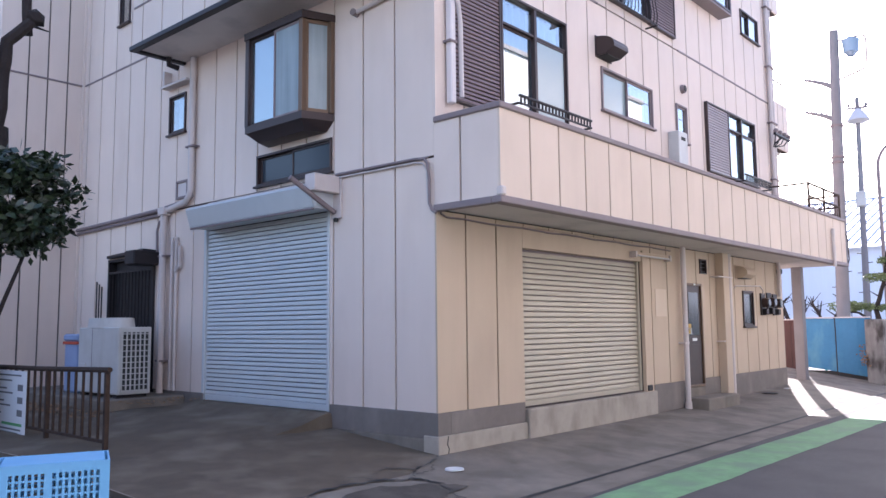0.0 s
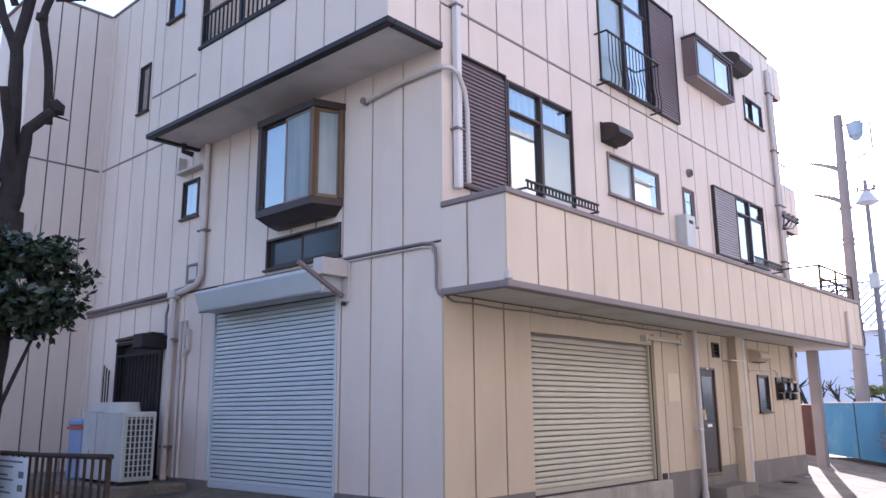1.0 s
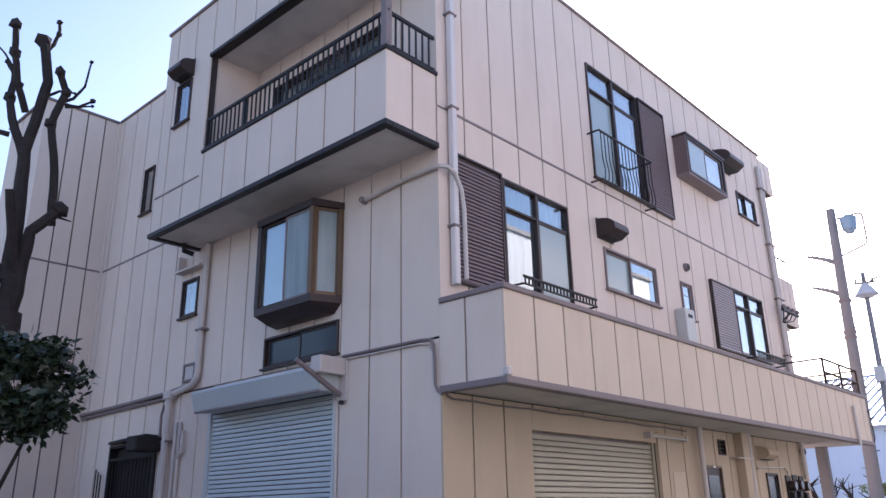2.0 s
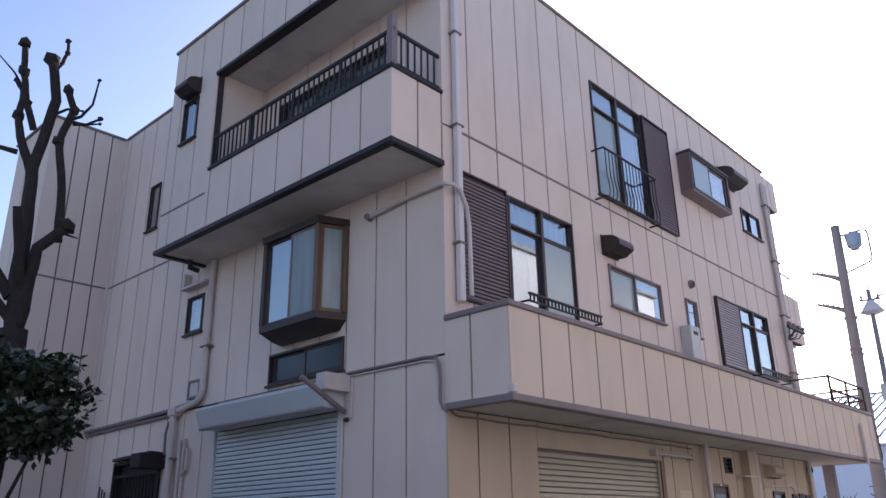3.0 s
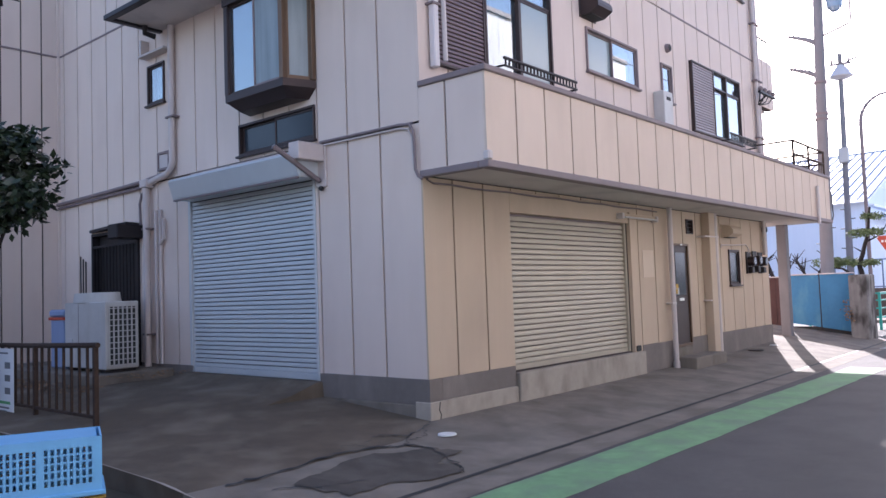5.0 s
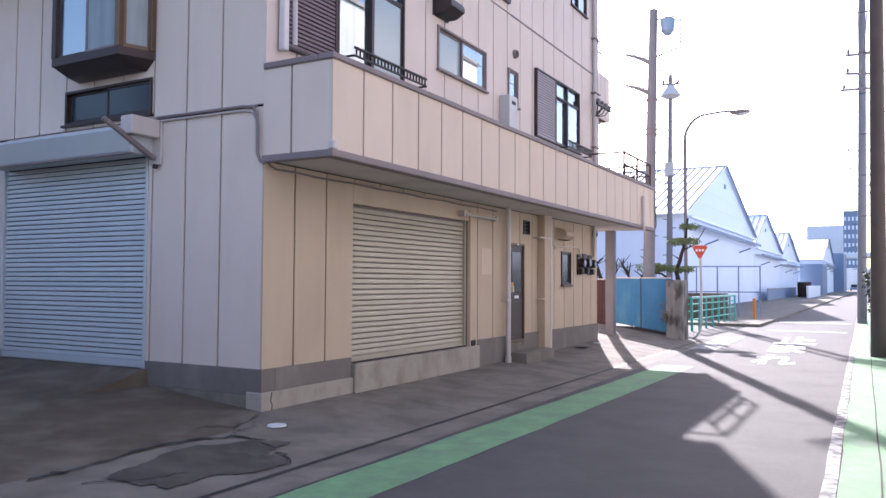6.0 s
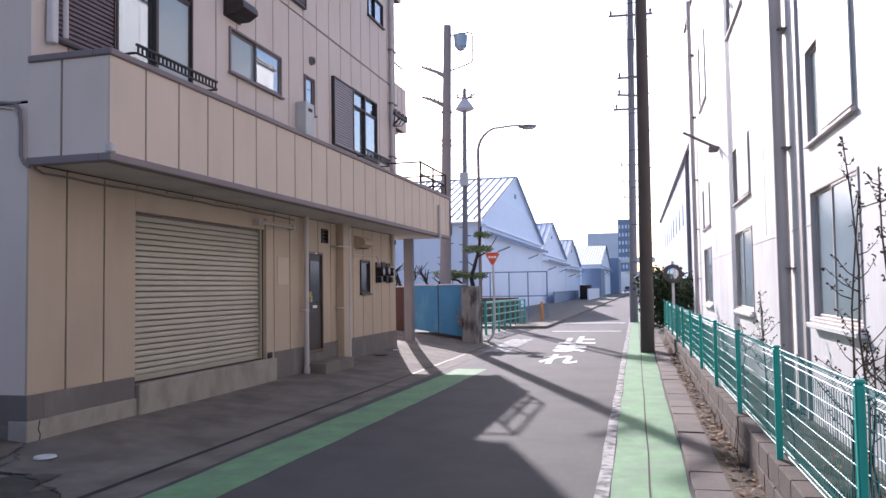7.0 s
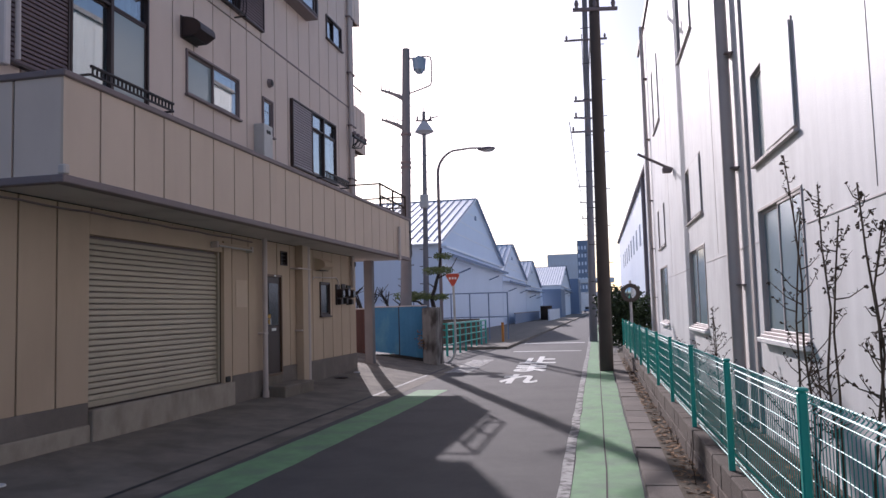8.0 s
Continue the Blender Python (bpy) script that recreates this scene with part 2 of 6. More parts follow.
def add_box(bm, x0, x1, y0, y1, z0, z1, bevel=0.0, m=None):
    r = bmesh.ops.create_cube(bm, size=1.0)
    mm = Matrix.LocRotScale(((x0 + x1) / 2, (y0 + y1) / 2, (z0 + z1) / 2), None, (abs(x1 - x0), abs(y1 - y0), abs(z1 - z0)))
    bmesh.ops.transform(bm, matrix=(m @ mm if m else mm), verts=r["verts"])
    if bevel:
        edges = list({e for v in r["verts"] for e in v.link_edges})
        bmesh.ops.bevel(bm, geom=edges, offset=bevel, segments=1, affect="EDGES", profile=0.6)
    return bm


def box(x0, x1, y0, y1, z0, z1, bevel=0.004):
    return add_box(bmesh.new(), x0, x1, y0, y1, z0, z1, bevel)


def add_tube(bm, pts, r, sides=10, r_end=None, cap=True):
    """A tube along points; r may taper to r_end."""
    pts = [Vector(p) for p in pts]
    n = len(pts)
    rings = []
    side = None
    for i, p in enumerate(pts):
        d = (pts[min(i + 1, n - 1)] - pts[max(i - 1, 0)]).normalized()
        if side is None:
            side = d.cross(Vector((0, 0, 1)) if abs(d.z) < 0.9 else Vector((1, 0, 0))).normalized()
        else:
            side = (side - d * side.dot(d)).normalized()
        up = d.cross(side)
        rad = r if r_end is None else r + (r_end - r) * i / max(1, n - 1)
        rings.append([bm.verts.new(p + (side * math.cos(a) + up * math.sin(a)) * rad) for a in (2 * math.pi * k / sides for k in range(sides))])
    for a, b in zip(rings, rings[1:]):
        for k in range(sides):
            bm.faces.new((a[k], a[(k + 1) % sides], b[(k + 1) % sides], b[k]))
    if cap:
        bm.faces.new(rings[0])
        bm.faces.new(rings[-1])
    return bm


def tube(pts, r, sides=10, r_end=None):
    return add_tube(bmesh.new(), pts, r, sides, r_end)


def arc(c, a, b, r, t0, t1, n=6):
    """Points of an arc round c in the plane of the unit vectors a and b."""
    c, a, b = Vector(c), Vector(a), Vector(b)
    return [c + r * (a * math.cos(t) + b * math.sin(t)) for t in (t0 + (t1 - t0) * i / n for i in range(n + 1))]


def slab(frame_m, u0, u1, v0, v1, depth, holes=()):
    """A slab with rectangular holes through it. frame_m maps (u, v, out) to the world; its front lies at out = 0."""
    us = sorted({u0, u1, *(min(max(h[i], u0), u1) for h in holes for i in (0, 1))})
    vs = sorted({v0, v1, *(min(max(h[i], v0), v1) for h in holes for i in (2, 3))})
    solid = {}
    for i in range(len(us) - 1):
        for j in range(len(vs) - 1):
            cu, cv = (us[i] + us[i + 1]) / 2, (vs[j] + vs[j + 1]) / 2
            solid[i, j] = not any(h[0] < cu < h[1] and h[2] < cv < h[3] for h in holes)
    verts, index, faces = [], {}, []

    def vid(i, j, k):
        if (i, j, k) not in index:
            index[i, j, k] = len(verts)
            verts.append(frame_m @ Vector((us[i], vs[j], -depth * k)))
        return index[i, j, k]
    for (i, j), s in solid.items():
        if not s:
            continue
        faces.append((vid(i, j, 0), vid(i + 1, j, 0), vid(i + 1, j + 1, 0), vid(i, j + 1, 0)))
        faces.append((vid(i, j + 1, 1), vid(i + 1, j + 1, 1), vid(i + 1, j, 1), vid(i, j, 1)))
        for di, dj, a, b in ((-1, 0, (i, j + 1), (i, j)), (1, 0, (i + 1, j), (i + 1, j + 1)), (0, -1, (i, j), (i + 1, j)), (0, 1, (i + 1, j + 1), (i, j + 1))):
            if not solid.get((i + di, j + dj), False):
                faces.append((vid(*a, 0), vid(*a, 1), vid(*b, 1), vid(*b, 0)))
    return verts, faces


def plane_m(origin, u, out):
    """The frame of an upright wall: u runs along it, v up, out towards the open."""
    u, out = Vector(u), Vector(out)
    v = Vector((0, 0, 1))
    return Matrix.Translation(origin) @ Matrix((u, v, out)).transposed().to_4x4()


STREET = plane_m((0, 0, 0), (0, 1, 0), (1, 0, 0))      # u = y
SIDE = plane_m((0, 0, 0), (1, 0, 0), (0, -1, 0))       # u = x
PANELS = []


def wall(name, fm, u0, u1, v0, v1, holes, label, joints, rows, thick=0.2, back="sealant"):
    """A wall with openings; its face panels are laid on it later, at the end of the file."""
    fm2 = fm @ Matrix.Translation((0, 0, -0.03))
    u0_, u1_ = u0 + 0.03, u1 - 0.03
    ob = mesh_ob(name, *slab(fm2, u0_, u1_, v0, v1 - 0.004, thick, holes), back)
    tagged(ob, label, "wall", kind="structure")
    PANELS.append((ob, fm, u0, u1, joints, rows, holes))
    return ob


def lay_panels():
    g = 0.014
    for ob, fm, u0, u1, joints, rows, holes in PANELS:
        cuts = [u0, *[j for j in joints if u0 + 0.08 < j < u1 - 0.08], u1]
        for a, b in zip(cuts, cuts[1:]):
            for lo, hi in zip(rows, rows[1:]):
                aa, bb = a + (g if a > u0 else 0), b - (g if b < u1 else 0)
                hs = [h for h in holes if h[0] < bb and h[1] > aa and h[2] < hi and h[3] > lo]
                if any(h[0] <= aa and h[1] >= bb and h[2] <= lo and h[3] >= hi for h in hs):
                    continue
                c = fm @ Vector(((aa + bb) / 2, (lo + hi) / 2, 0))
                lm = Matrix.Translation(-c) @ fm
                vs, fs = slab(lm, aa, bb, lo + (g if lo > rows[0] else 0), hi - (g if hi < rows[-1] else 0), 0.028, hs)
                # ground-floor street panels take the tan with balcony shade in its colour
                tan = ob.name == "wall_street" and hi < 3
                p = mesh_ob("panel", vs, fs, "alc_tan_shade" if tan else ("alc_beige" if ob.name == "balcony_parapet" else "alc"), ob)
                p.location = c


def steps(a, b, d):
    n = int((b - a) / d + 1e-6)
    return [a + d * i for i in range(n + 1)]


# ---- ground ----
def pave_z(x, y):
    """Height of the paved strip round the house: it falls to the road, and rises in front of the side shutter."""
    k = 0.094 + 0.056 * min(1.0, max(0.0, (y - 8.0) / 4.0))
    if x >= 0:
        return -0.15 + (1.6 - x) * k if x < 1.6 else -0.15
    z = -0.15 + 1.6 * k + (min(0.26, -x * 0.09) * (1 - 0.6 * min(1.0, max(0.0, (-y - 0.9) / 2.1))) if y < 3 else min(0.3, -x * 0.14))
    if -4.95 < x < -1.79 and y > -1.25:
        z = max(z, 0.345 - 0.30 * max(0.0, -y - 0.12))
    return z


def sheet(name, xs, ys, zf, material, label, category, skirt=0.0, warp=None):
    verts = [(warp(x, y) if warp else x, y) for y in ys for x in xs]
    verts = [(x, y, zf(x, y)) for x, y in verts]
    w = len(xs)
    faces = [(j * w + i, j * w + i + 1, (j + 1) * w + i + 1, (j + 1) * w + i) for j in range(len(ys) - 1) for i in range(w - 1)]
    if skirt:
        edge = [i for i in range(w)] + [j * w + w - 1 for j in range(1, len(ys))] + [(len(ys) - 1) * w + i for i in range(w - 2, -1, -1)] + [j * w for j in range(len(ys) - 2, 0, -1)]
        n0 = len(verts)
        verts += [(verts[e][0], verts[e][1], -skirt) for e in edge]
        n = len(edge)
        faces += [(edge[(k + 1) % n], edge[k], n0 + k, n0 + (k + 1) % n) for k in range(n)]
    return tagged(mesh_ob(name, verts, faces, material), label, category, kind="structure")


ground = sheet("ground", [-1500, -200, -40, -10, 0, 10, 40, 200, 1500], [-1500, -200, -40, 0, 40, 100, 300, 1500], lambda x, y: -0.24, "ground", "bare grey-brown ground reaching to the horizon", "ground")


def strip(name, xa, xb, ya, yb, z, material, label, category, n=60, wob=0.0, k=-0.016):
    """A band along the street, with an uneven edge where it is painted."""
    verts, faces = [], []
    for i in range(n + 1):
        y = ya + (yb - ya) * i / n
        for s, x in ((0, xa), (1, xb)):
            d = wob * (noise.noise((y * 1.7, x * 3.1, 0.3)) + 0.6 * noise.noise((y * 6.1, x, 4.2)))
            verts.append((x + k * y + d, y, z))
    faces = [(2 * i, 2 * i + 1, 2 * i + 3, 2 * i + 2) for i in range(n)]
    return tagged(mesh_ob(name, verts, faces, material), label, category, kind="structure")


road = strip("road", -30, 6.62, -60, 260, -0.15, "asphalt", "worn grey asphalt lane with patched surface", "road", 80)

xs = sorted({-14.0, -12.0, -10.5, -9.34, -8, -7, -6, -5, -4.96, -4.94, -4, -3, -2.5, -2, -1.80, -1.78, -1.2, -0.6, 0, 0.4, 0.8, 1.2, 1.6})
ys = sorted({-3.30, -2.9, -2.6, -2.0, -1.6, -1.26, -1.24, -0.9, -0.5, -0.12, 0, 1, 2.5, 4, 5.5, 7, 8, 9, 10, 11, 12, 13, 14, 15.2})


def slab_edge(y):
    """Where the dark side slab meets the street strip."""
    return 0.42 * min(1.0, max(0.0, -y / 0.9)) if y < 0 else 0.0


def paved(x, y):
    return pave_z(x, y) + 0.006 * noise.noise((x * 1.3, y * 1.3, 0))


sheet("pavement_side", [x for x in xs if x <= 0] + [0.2, 0.42], [y for y in ys if y <= 0], paved, "apron", "dark stained concrete apron in front of the side shutter", "pavement", 0.2, lambda x, y: x if x <= 0 else x / 0.42 * slab_edge(y))
sheet("pavement_street", [x for x in xs if x >= 0], ys, paved, "concrete", "worn grey concrete strip along the street front", "pavement", 0.2, lambda x, y: slab_edge(y) + (1.6 - slab_edge(y)) * x / 1.6)
sheet("pavement_inside", [x for x in xs if x <= 0], [y for y in ys if y >= 0], paved, "concrete", "plain concrete floor inside and behind the house", "floor", 0.2)
# the dark joint along the kerb and the lip of the gutter
strip("gutter", 1.60, 2.02, -3.32, 15.2, -0.147, "concrete", "worn dark concrete gutter", "kerb", 60, 0.004, 0.0)
strip("kerb_joint", 1.585, 1.65, -3.32, 15.2, -0.143, "rubber", "dark open joint along the kerb", "kerb", 80, 0.006, 0.0)
ev = []
for i in range(60):
    x = -9.3 + i * 0.184
    w = 0.015 + 0.03 * noise.noise((x * 2.3, 1.0, 0.0)) + 0.03 * noise.noise((x * 9, 3.0, 0.0))
    ev += [(x, -3.303, pave_z(x, -3.30) + 0.008), (x, -3.303 + max(0.008, w), pave_z(x, -3.27) + 0.008)]
tagged(mesh_ob("apron_edge", ev, [(2 * i, 2 * i + 2, 2 * i + 3, 2 * i + 1) for i in range(59)], "footing"), "pale chipped edge of the raised apron", "kerb", kind="structure")

strip("green_band_left", 2.09, 2.68, -40, 8.6, -0.146, "green", "faded green painted band along the house side", "road marking", 330, 0.018, 0.018)
strip("green_band_right", 5.6, 6.2, -40, 60, -0.146, "green", "faded green painted walkway with a centre joint", "road marking", 230, 0.02)
strip("green_joint", 5.895, 5.91, -40, 60, -0.142, "sealant", "dark joint down the green walkway", "road marking", 80, 0.012)
strip("white_edge_line", 5.49, 5.595, -40, 90, -0.142, "worn_line", "worn white painted edge line", "road marking", 160, 0.014)
strip("mossy_gutter", -9.3, 1.35, -3.95, -3.31, -0.146, "moss", "dark mossy gutter below the raised apron", "kerb", 12, 0.03, 0.0)
strip("soil_strip", 6.5, 6.95, -40, 21, -0.10, "soil", "dry soil along the block wall", "soil", 40, 0.05)
strip("yard_soil", 6.9, 7.8, -40, 30, -0.02, "soil", "bare soil behind the mesh fence", "soil", 40, 0.03)

# far pavement and kerb on the house side, past the canal
far_walk = sheet("far_pavement", [-6, 2.1], [23.5, 45, 70, 110, 160], lambda x, y: -0.05, "concrete", "grey pavement in front of the sheds", "pavement", skirt=0.2)

# painted stop bars and signs on the lane
strip("stop_line", 2.75, 5.35, 27.6, 28.1, -0.143, "white_line", "worn white painted stop line", "road marking", 10, 0.01)
for xa, xb, yy in ((2.9, 5.3, 21.4),):
    strip("cross_line", xa, xb, yy, yy + 0.35, -0.143, "white_line", "worn white line across the lane", "road marking", 8, 0.01)



def road_character(ch, x0, x1, y0, y1):
    """One stretched character painted on the lane."""
    cu = bpy.data.curves.new("road_character", "FONT")
    cu.body = ch
    cu.offset = 0.04
    ob = bpy.data.objects.new("road_character", cu)
    scene.collection.objects.link(ob)
    bpy.context.view_layer.update()
    me = bpy.data.meshes.new_from_object(ob.evaluated_get(bpy.context.evaluated_depsgraph_get()))
    bpy.data.objects.remove(ob)
    lo = [min(v.co[k] for v in me.vertices) for k in (0, 1)]
    hi = [max(v.co[k] for v in me.vertices) for k in (0, 1)]
    for v in me.vertices:
        u, w = (v.co[0] - lo[0]) / (hi[0] - lo[0]), (v.co[1] - lo[1]) / (hi[1] - lo[1])
        y = y0 + (y1 - y0) * w
        v.co = (x0 + (x1 - x0) * u - 0.09 * (y - 9.7) * 0.5, y, -0.142)
    me.materials.clear()
    me.materials.append(M["white_line"])
    return tagged(new("road_character", me), "large worn white character painted on the lane", "road marking", kind="structure")


road_character("\u6b62", 3.70, 4.72, 15.5, 18.6)
road_character("\u307e", 3.72, 4.55, 12.7, 15.1)
road_character("\u308c", 3.62, 4.46, 9.75, 12.0)
strip("corner_mark", 2.1, 2.75, 12.6, 17.4, -0.143, "worn_line", "worn white painted mark at the kerb", "road marking", 20, 0.05)

# old asphalt patch at the house corner, with a cracked rim
vp, fp = [], []
N_P = 72
vp.append((1.02, -1.75, 0))
for i in range(N_P):
    a = 2 * math.pi * i / N_P
    r = 0.92 + 0.45 * noise.noise((math.cos(a) * 1.8, math.sin(a) * 1.5, 2.0)) + 0.16 * noise.noise((math.cos(a) * 6, math.sin(a) * 7, 1.0))
    vp.append((1.02 + 0.44 * r * math.cos(a), -1.75 + 0.85 * r * math.sin(a), 0))
vp = [(x, y, pave_z(x, y) + 0.012 if x < 1.6 else -0.13) for x, y, z in vp]
fp = [(0, 1 + i, 1 + (i + 1) % N_P) for i in range(N_P)]
tagged(mesh_ob("asphalt_patch", vp, fp, "patch"), "dark crumbling asphalt patch in the concrete apron", "patch", kind="structure")
random.seed(5)


def crack(pts, w):
    vs, fs = [], []
    fine = []
    for (xa, ya), (xb, yb) in zip(pts, pts[1:]):
        for k in range(8):
            s = k / 8
            fine.append((xa + (xb - xa) * s + random.uniform(-0.03, 0.03), ya + (yb - ya) * s + random.uniform(-0.03, 0.03)))
    for i, (x, y) in enumerate(fine):
        d = w * random.uniform(0.3, 1.0)
        z = max(pave_z(x, y), -0.15) + 0.014
        vs += [(x - d * 0.5, y + d * 0.5, z), (x + d * 0.5, y - d * 0.5, z)]
    fs = [(2 * i, 2 * i + 1, 2 * i + 3, 2 * i + 2) for i in range(len(fine) - 1)]
    return tagged(mesh_ob("crack", vs, fs, "rubber"), "dark open crack in the concrete apron", "crack", kind="structure")


crack([(0.47, -2.98), (0.48, -2.43), (0.36, -1.75), (0.46, -1.26), (0.58, -0.99), (0.82, -0.93), (1.30, -1.12), (1.58, -1.32)], 0.055)
crack([(0.05, -0.08), (0.22, -0.40), (0.34, -0.70), (0.58, -0.99)], 0.045)
crack([(0.16, -0.30), (0.42, -0.55), (0.50, -0.90)], 0.03)
crack([(0.34, -0.70), (0.12, -0.95), (0.30, -1.35)], 0.03)
crack([(0.80, -2.75), (1.05, -2.35), (1.12, -2.05)], 0.028)
crack([(0.36, -1.75), (0.20, -1.45), (0.46, -1.26)], 0.02)


def cover(x, y, r, material, label):
    bm = bmesh.new()
    bmesh.ops.create_cone(bm, cap_ends=True, segments=24, radius1=r, radius2=r * 0.94, depth=0.014)
    tagged(part("manhole_cover", bm, material, at=pose(x, y, max(pave_z(x, y), -0.15) + 0.012)), label, "cover")


cover(0.56, -0.38, 0.10, "white_line", "small round white-painted cover in the pavement")
cover(0.25, 9.7, 0.16, "iron", "dark round iron cover in the pavement")
cover(0.25, 10.8, 0.08, "white_line", "small white cover in the pavement")

# ---- the house: walls ----
GF, J2, TOP = 2.73, 6.38, 9.6
street_holes = [
    (1.66, 4.9, 0.38, 2.705), (6.44, 7.13, 0.32, 2.14), (7.14, 7.44, 2.33, 2.6), (9.15, 9.72, 1.36, 2.08),
    (1.27, 2.84, 4.22, 5.77), (3.81, 5.5, 4.70, 5.39), (6.42, 6.86, 4.68, 5.36), (8.78, 10.30, 4.33, 5.7),
    (3.74, 5.42, 6.57, 8.71), (7.0, 8.45, 7.66, 8.36), (9.78, 10.8, 7.6, 8.16)]
side_holes = [
    (-4.87, -1.86, 0.33, 2.95), (-8.0, -6.35, 0.36, 2.68), (-3.48, -1.82, 3.45, 3.9), (-6.0, -5.48, 4.64, 5.3),
    (-3.42, -1.86, 4.2, 5.45), (-7.9, -7.5, 7.05, 8.02), (-3.6, -0.9, 6.0, 8.1)]
PITCH = 0.588
yj = steps(0.52, 12, PITCH)
wall("wall_street", STREET, 0.0, 11.55, 0.2, TOP, street_holes, "beige panelled street wall of the house", yj, [0.45, GF + 0.02, J2, TOP], thick=0.22)
xj = [-0.097 - 0.565 * i for i in range(17)][::-1]
wall("wall_side", SIDE, -9.34, -0.03, 0.1, TOP, side_holes, "beige panelled side wall of the house", xj, [0.45, 3.37, 6.22, TOP], thick=0.22)
# the wing that stands forward behind the tree
WING = plane_m((-9.34, 0, 0), (0, 1, 0), (1, 0, 0))
wall("wall_wing", WING, -1.55, -0.03, 0.1, 9.58, [], "beige panelled wall of the projecting wing", [-1.05, -0.70, -0.33], [0.2, 3.4, 6.22, 9.58])
WEND = plane_m((0, -1.55, 0), (1, 0, 0), (0, -1, 0))
wall("wall_wing_end", WEND, -11.1, -9.37, 0.1, 9.58, [], "pale panelled end wall of the wing", [-10.55, -9.97], [0.2, 3.4, 6.22, 9.58])
tagged(part("wall_back", box(-11.1, -0.25, 11.35, 11.55, 0.1, TOP, 0), "alc"), "plain beige back wall of the house", "wall", kind="structure")
tagged(part("wall_far", box(-11.3, -11.1, -1.52, 11.55, 0.1, 9.56, 0), "alc"), "plain beige far wall of the house", "wall", kind="structure")
tagged(part("roof", box(-11.05, -0.26, 0.26, 11.3, 9.3, 9.5, 0), "concrete"), "flat grey concrete roof of the house", "roof", kind="structure")
tagged(part("wing_roof", box(-11.05, -9.6, -1.3, 0.25, 9.3, 9.5, 0), "concrete"), "flat grey roof of the wing", "roof", kind="structure")
tagged(part("bay_roof", box(-5.5, -0.06, -0.85, -0.05, 9.35, 9.5, 0), "concrete"), "flat grey roof of the upper balcony", "roof", kind="structure")
for z in (2.9, 6.0):
    tagged(part("floor_slab", box(-11.05, -0.26, 0.26, 11.3, z - 0.12, z, 0), "dark_room"), "plain concrete floor slab inside the house", "floor", kind="structure")
tagged(part("partition", box(-9.0, -0.3, 5.7, 5.8, 0.1, 9.3, 0), "dark_room"), "plain inner partition wall", "wall", kind="structure")
tagged(part("corner_strip", box(-9.44, -9.30, -0.05, 0.2, 0.1, 9.62, 0), "alc"), "beige strip in the corner between house and wing", "trim", kind="structure")
cap = bmesh.new()
add_box(cap, -0.10, 0.035, 0, 11.6, TOP, TOP + 0.05, 0.006)
add_box(cap, -9.3, -5.62, -0.035, 0.1, TOP, TOP + 0.05, 0.006)
add_box(cap, -9.45, -9.3, -1.6, 0.1, 9.58, 9.63, 0.006)
add_box(cap, -11.3, -9.45, -1.6, -1.45, 9.58, 9.63, 0.006)
tagged(part("parapet_cap", cap, "trim"), "grey metal cap along the parapet", "trim", kind="structure")

jt = bmesh.new()
for ya, yb in ((0.3, 3.78), (6.6, 11.5)):
    add_box(jt, -0.01, 0.012, ya, yb, 6.362, 6.398, 0.004)
add_box(jt, -9.3, -5.58, -0.012, 0.01, 6.20, 6.235, 0.004)
add_box(jt, -9.345, -9.325, -1.5, -0.02, 6.20, 6.235, 0.004)
add_box(jt, -5.54, -4.2, -0.912, -0.89, 6.43, 6.46, 0.004)
add_box(jt, -1.7, -0.12, -0.010, 0.01, 3.36, 3.385, 0.003)
tagged(part("joint_strip", jt, "trim"), "dark horizontal joint strips between the wall panels", "trim", kind="structure")

# plinth and footing
pl = bmesh.new()
add_box(pl, -1.84, 0.018, -0.018, 0.20, 0.16, 0.448, 0.004)
add_box(pl, -0.19, 0.018, 0.20, 1.64, 0.20, 0.448, 0.004)
tagged(part("plinth", pl, "plinth"), "dark grey painted plinth round the house corner", "plinth", kind="structure")
pl = bmesh.new()
add_box(pl, -0.19, 0.018, 5.2, 6.42, 0.0, 0.448, 0.004)
add_box(pl, -0.19, 0.018, 7.15, 11.56, 0.0, 0.448, 0.004)
tagged(part("plinth", pl, "plinth"), "grey painted plinth beside the brown door", "plinth", kind="structure")
tagged(part("plinth", box(-6.3, -4.80, -0.016, 0.19, 0.1, 0.45, 0.004), "plinth"), "grey painted plinth beside the side shutter", "plinth", kind="structure")
ft = bmesh.new()
tagged(part("footing", box(-1.82, 0.02, -0.028, 0.13, -0.06, 0.158, 0.01), "concrete"), "dirty grey footing below the side plinth", "footing", kind="structure")
add_box(ft, -0.2, 0.035, -0.032, 1.66, -0.12, 0.198, 0.01)
tagged(part("footing", ft, "footing"), "pale chipped concrete footing below the plinth", "footing", kind="structure")
tagged(part("crack_line", tube([(0.036, 0.13, 0.19), (0.037, 0.11, 0.1), (0.036, 0.14, 0.05), (0.037, 0.12, -0.03)], 0.006, 5), "rubber"), "dark crack down the footing", "crack", kind="structure")
sill = bmesh.new()
add_box(sill, -0.15, 0.065, 1.665, 5.2, -0.12, 0.36, 0.012)
tagged(part("shutter_sill", sill, "footing"), "pale concrete sill block under the cream shutter", "sill", kind="structure")
# solid dark strip, standing in for shade in the gap below the sill
tagged(part("sill_gap", box(0.0, 0.072, 1.7, 5.15, -0.16, -0.035, 0), "rubber"), "dark strip drawn as the shaded gap under the sill block", "gap", kind="structure")
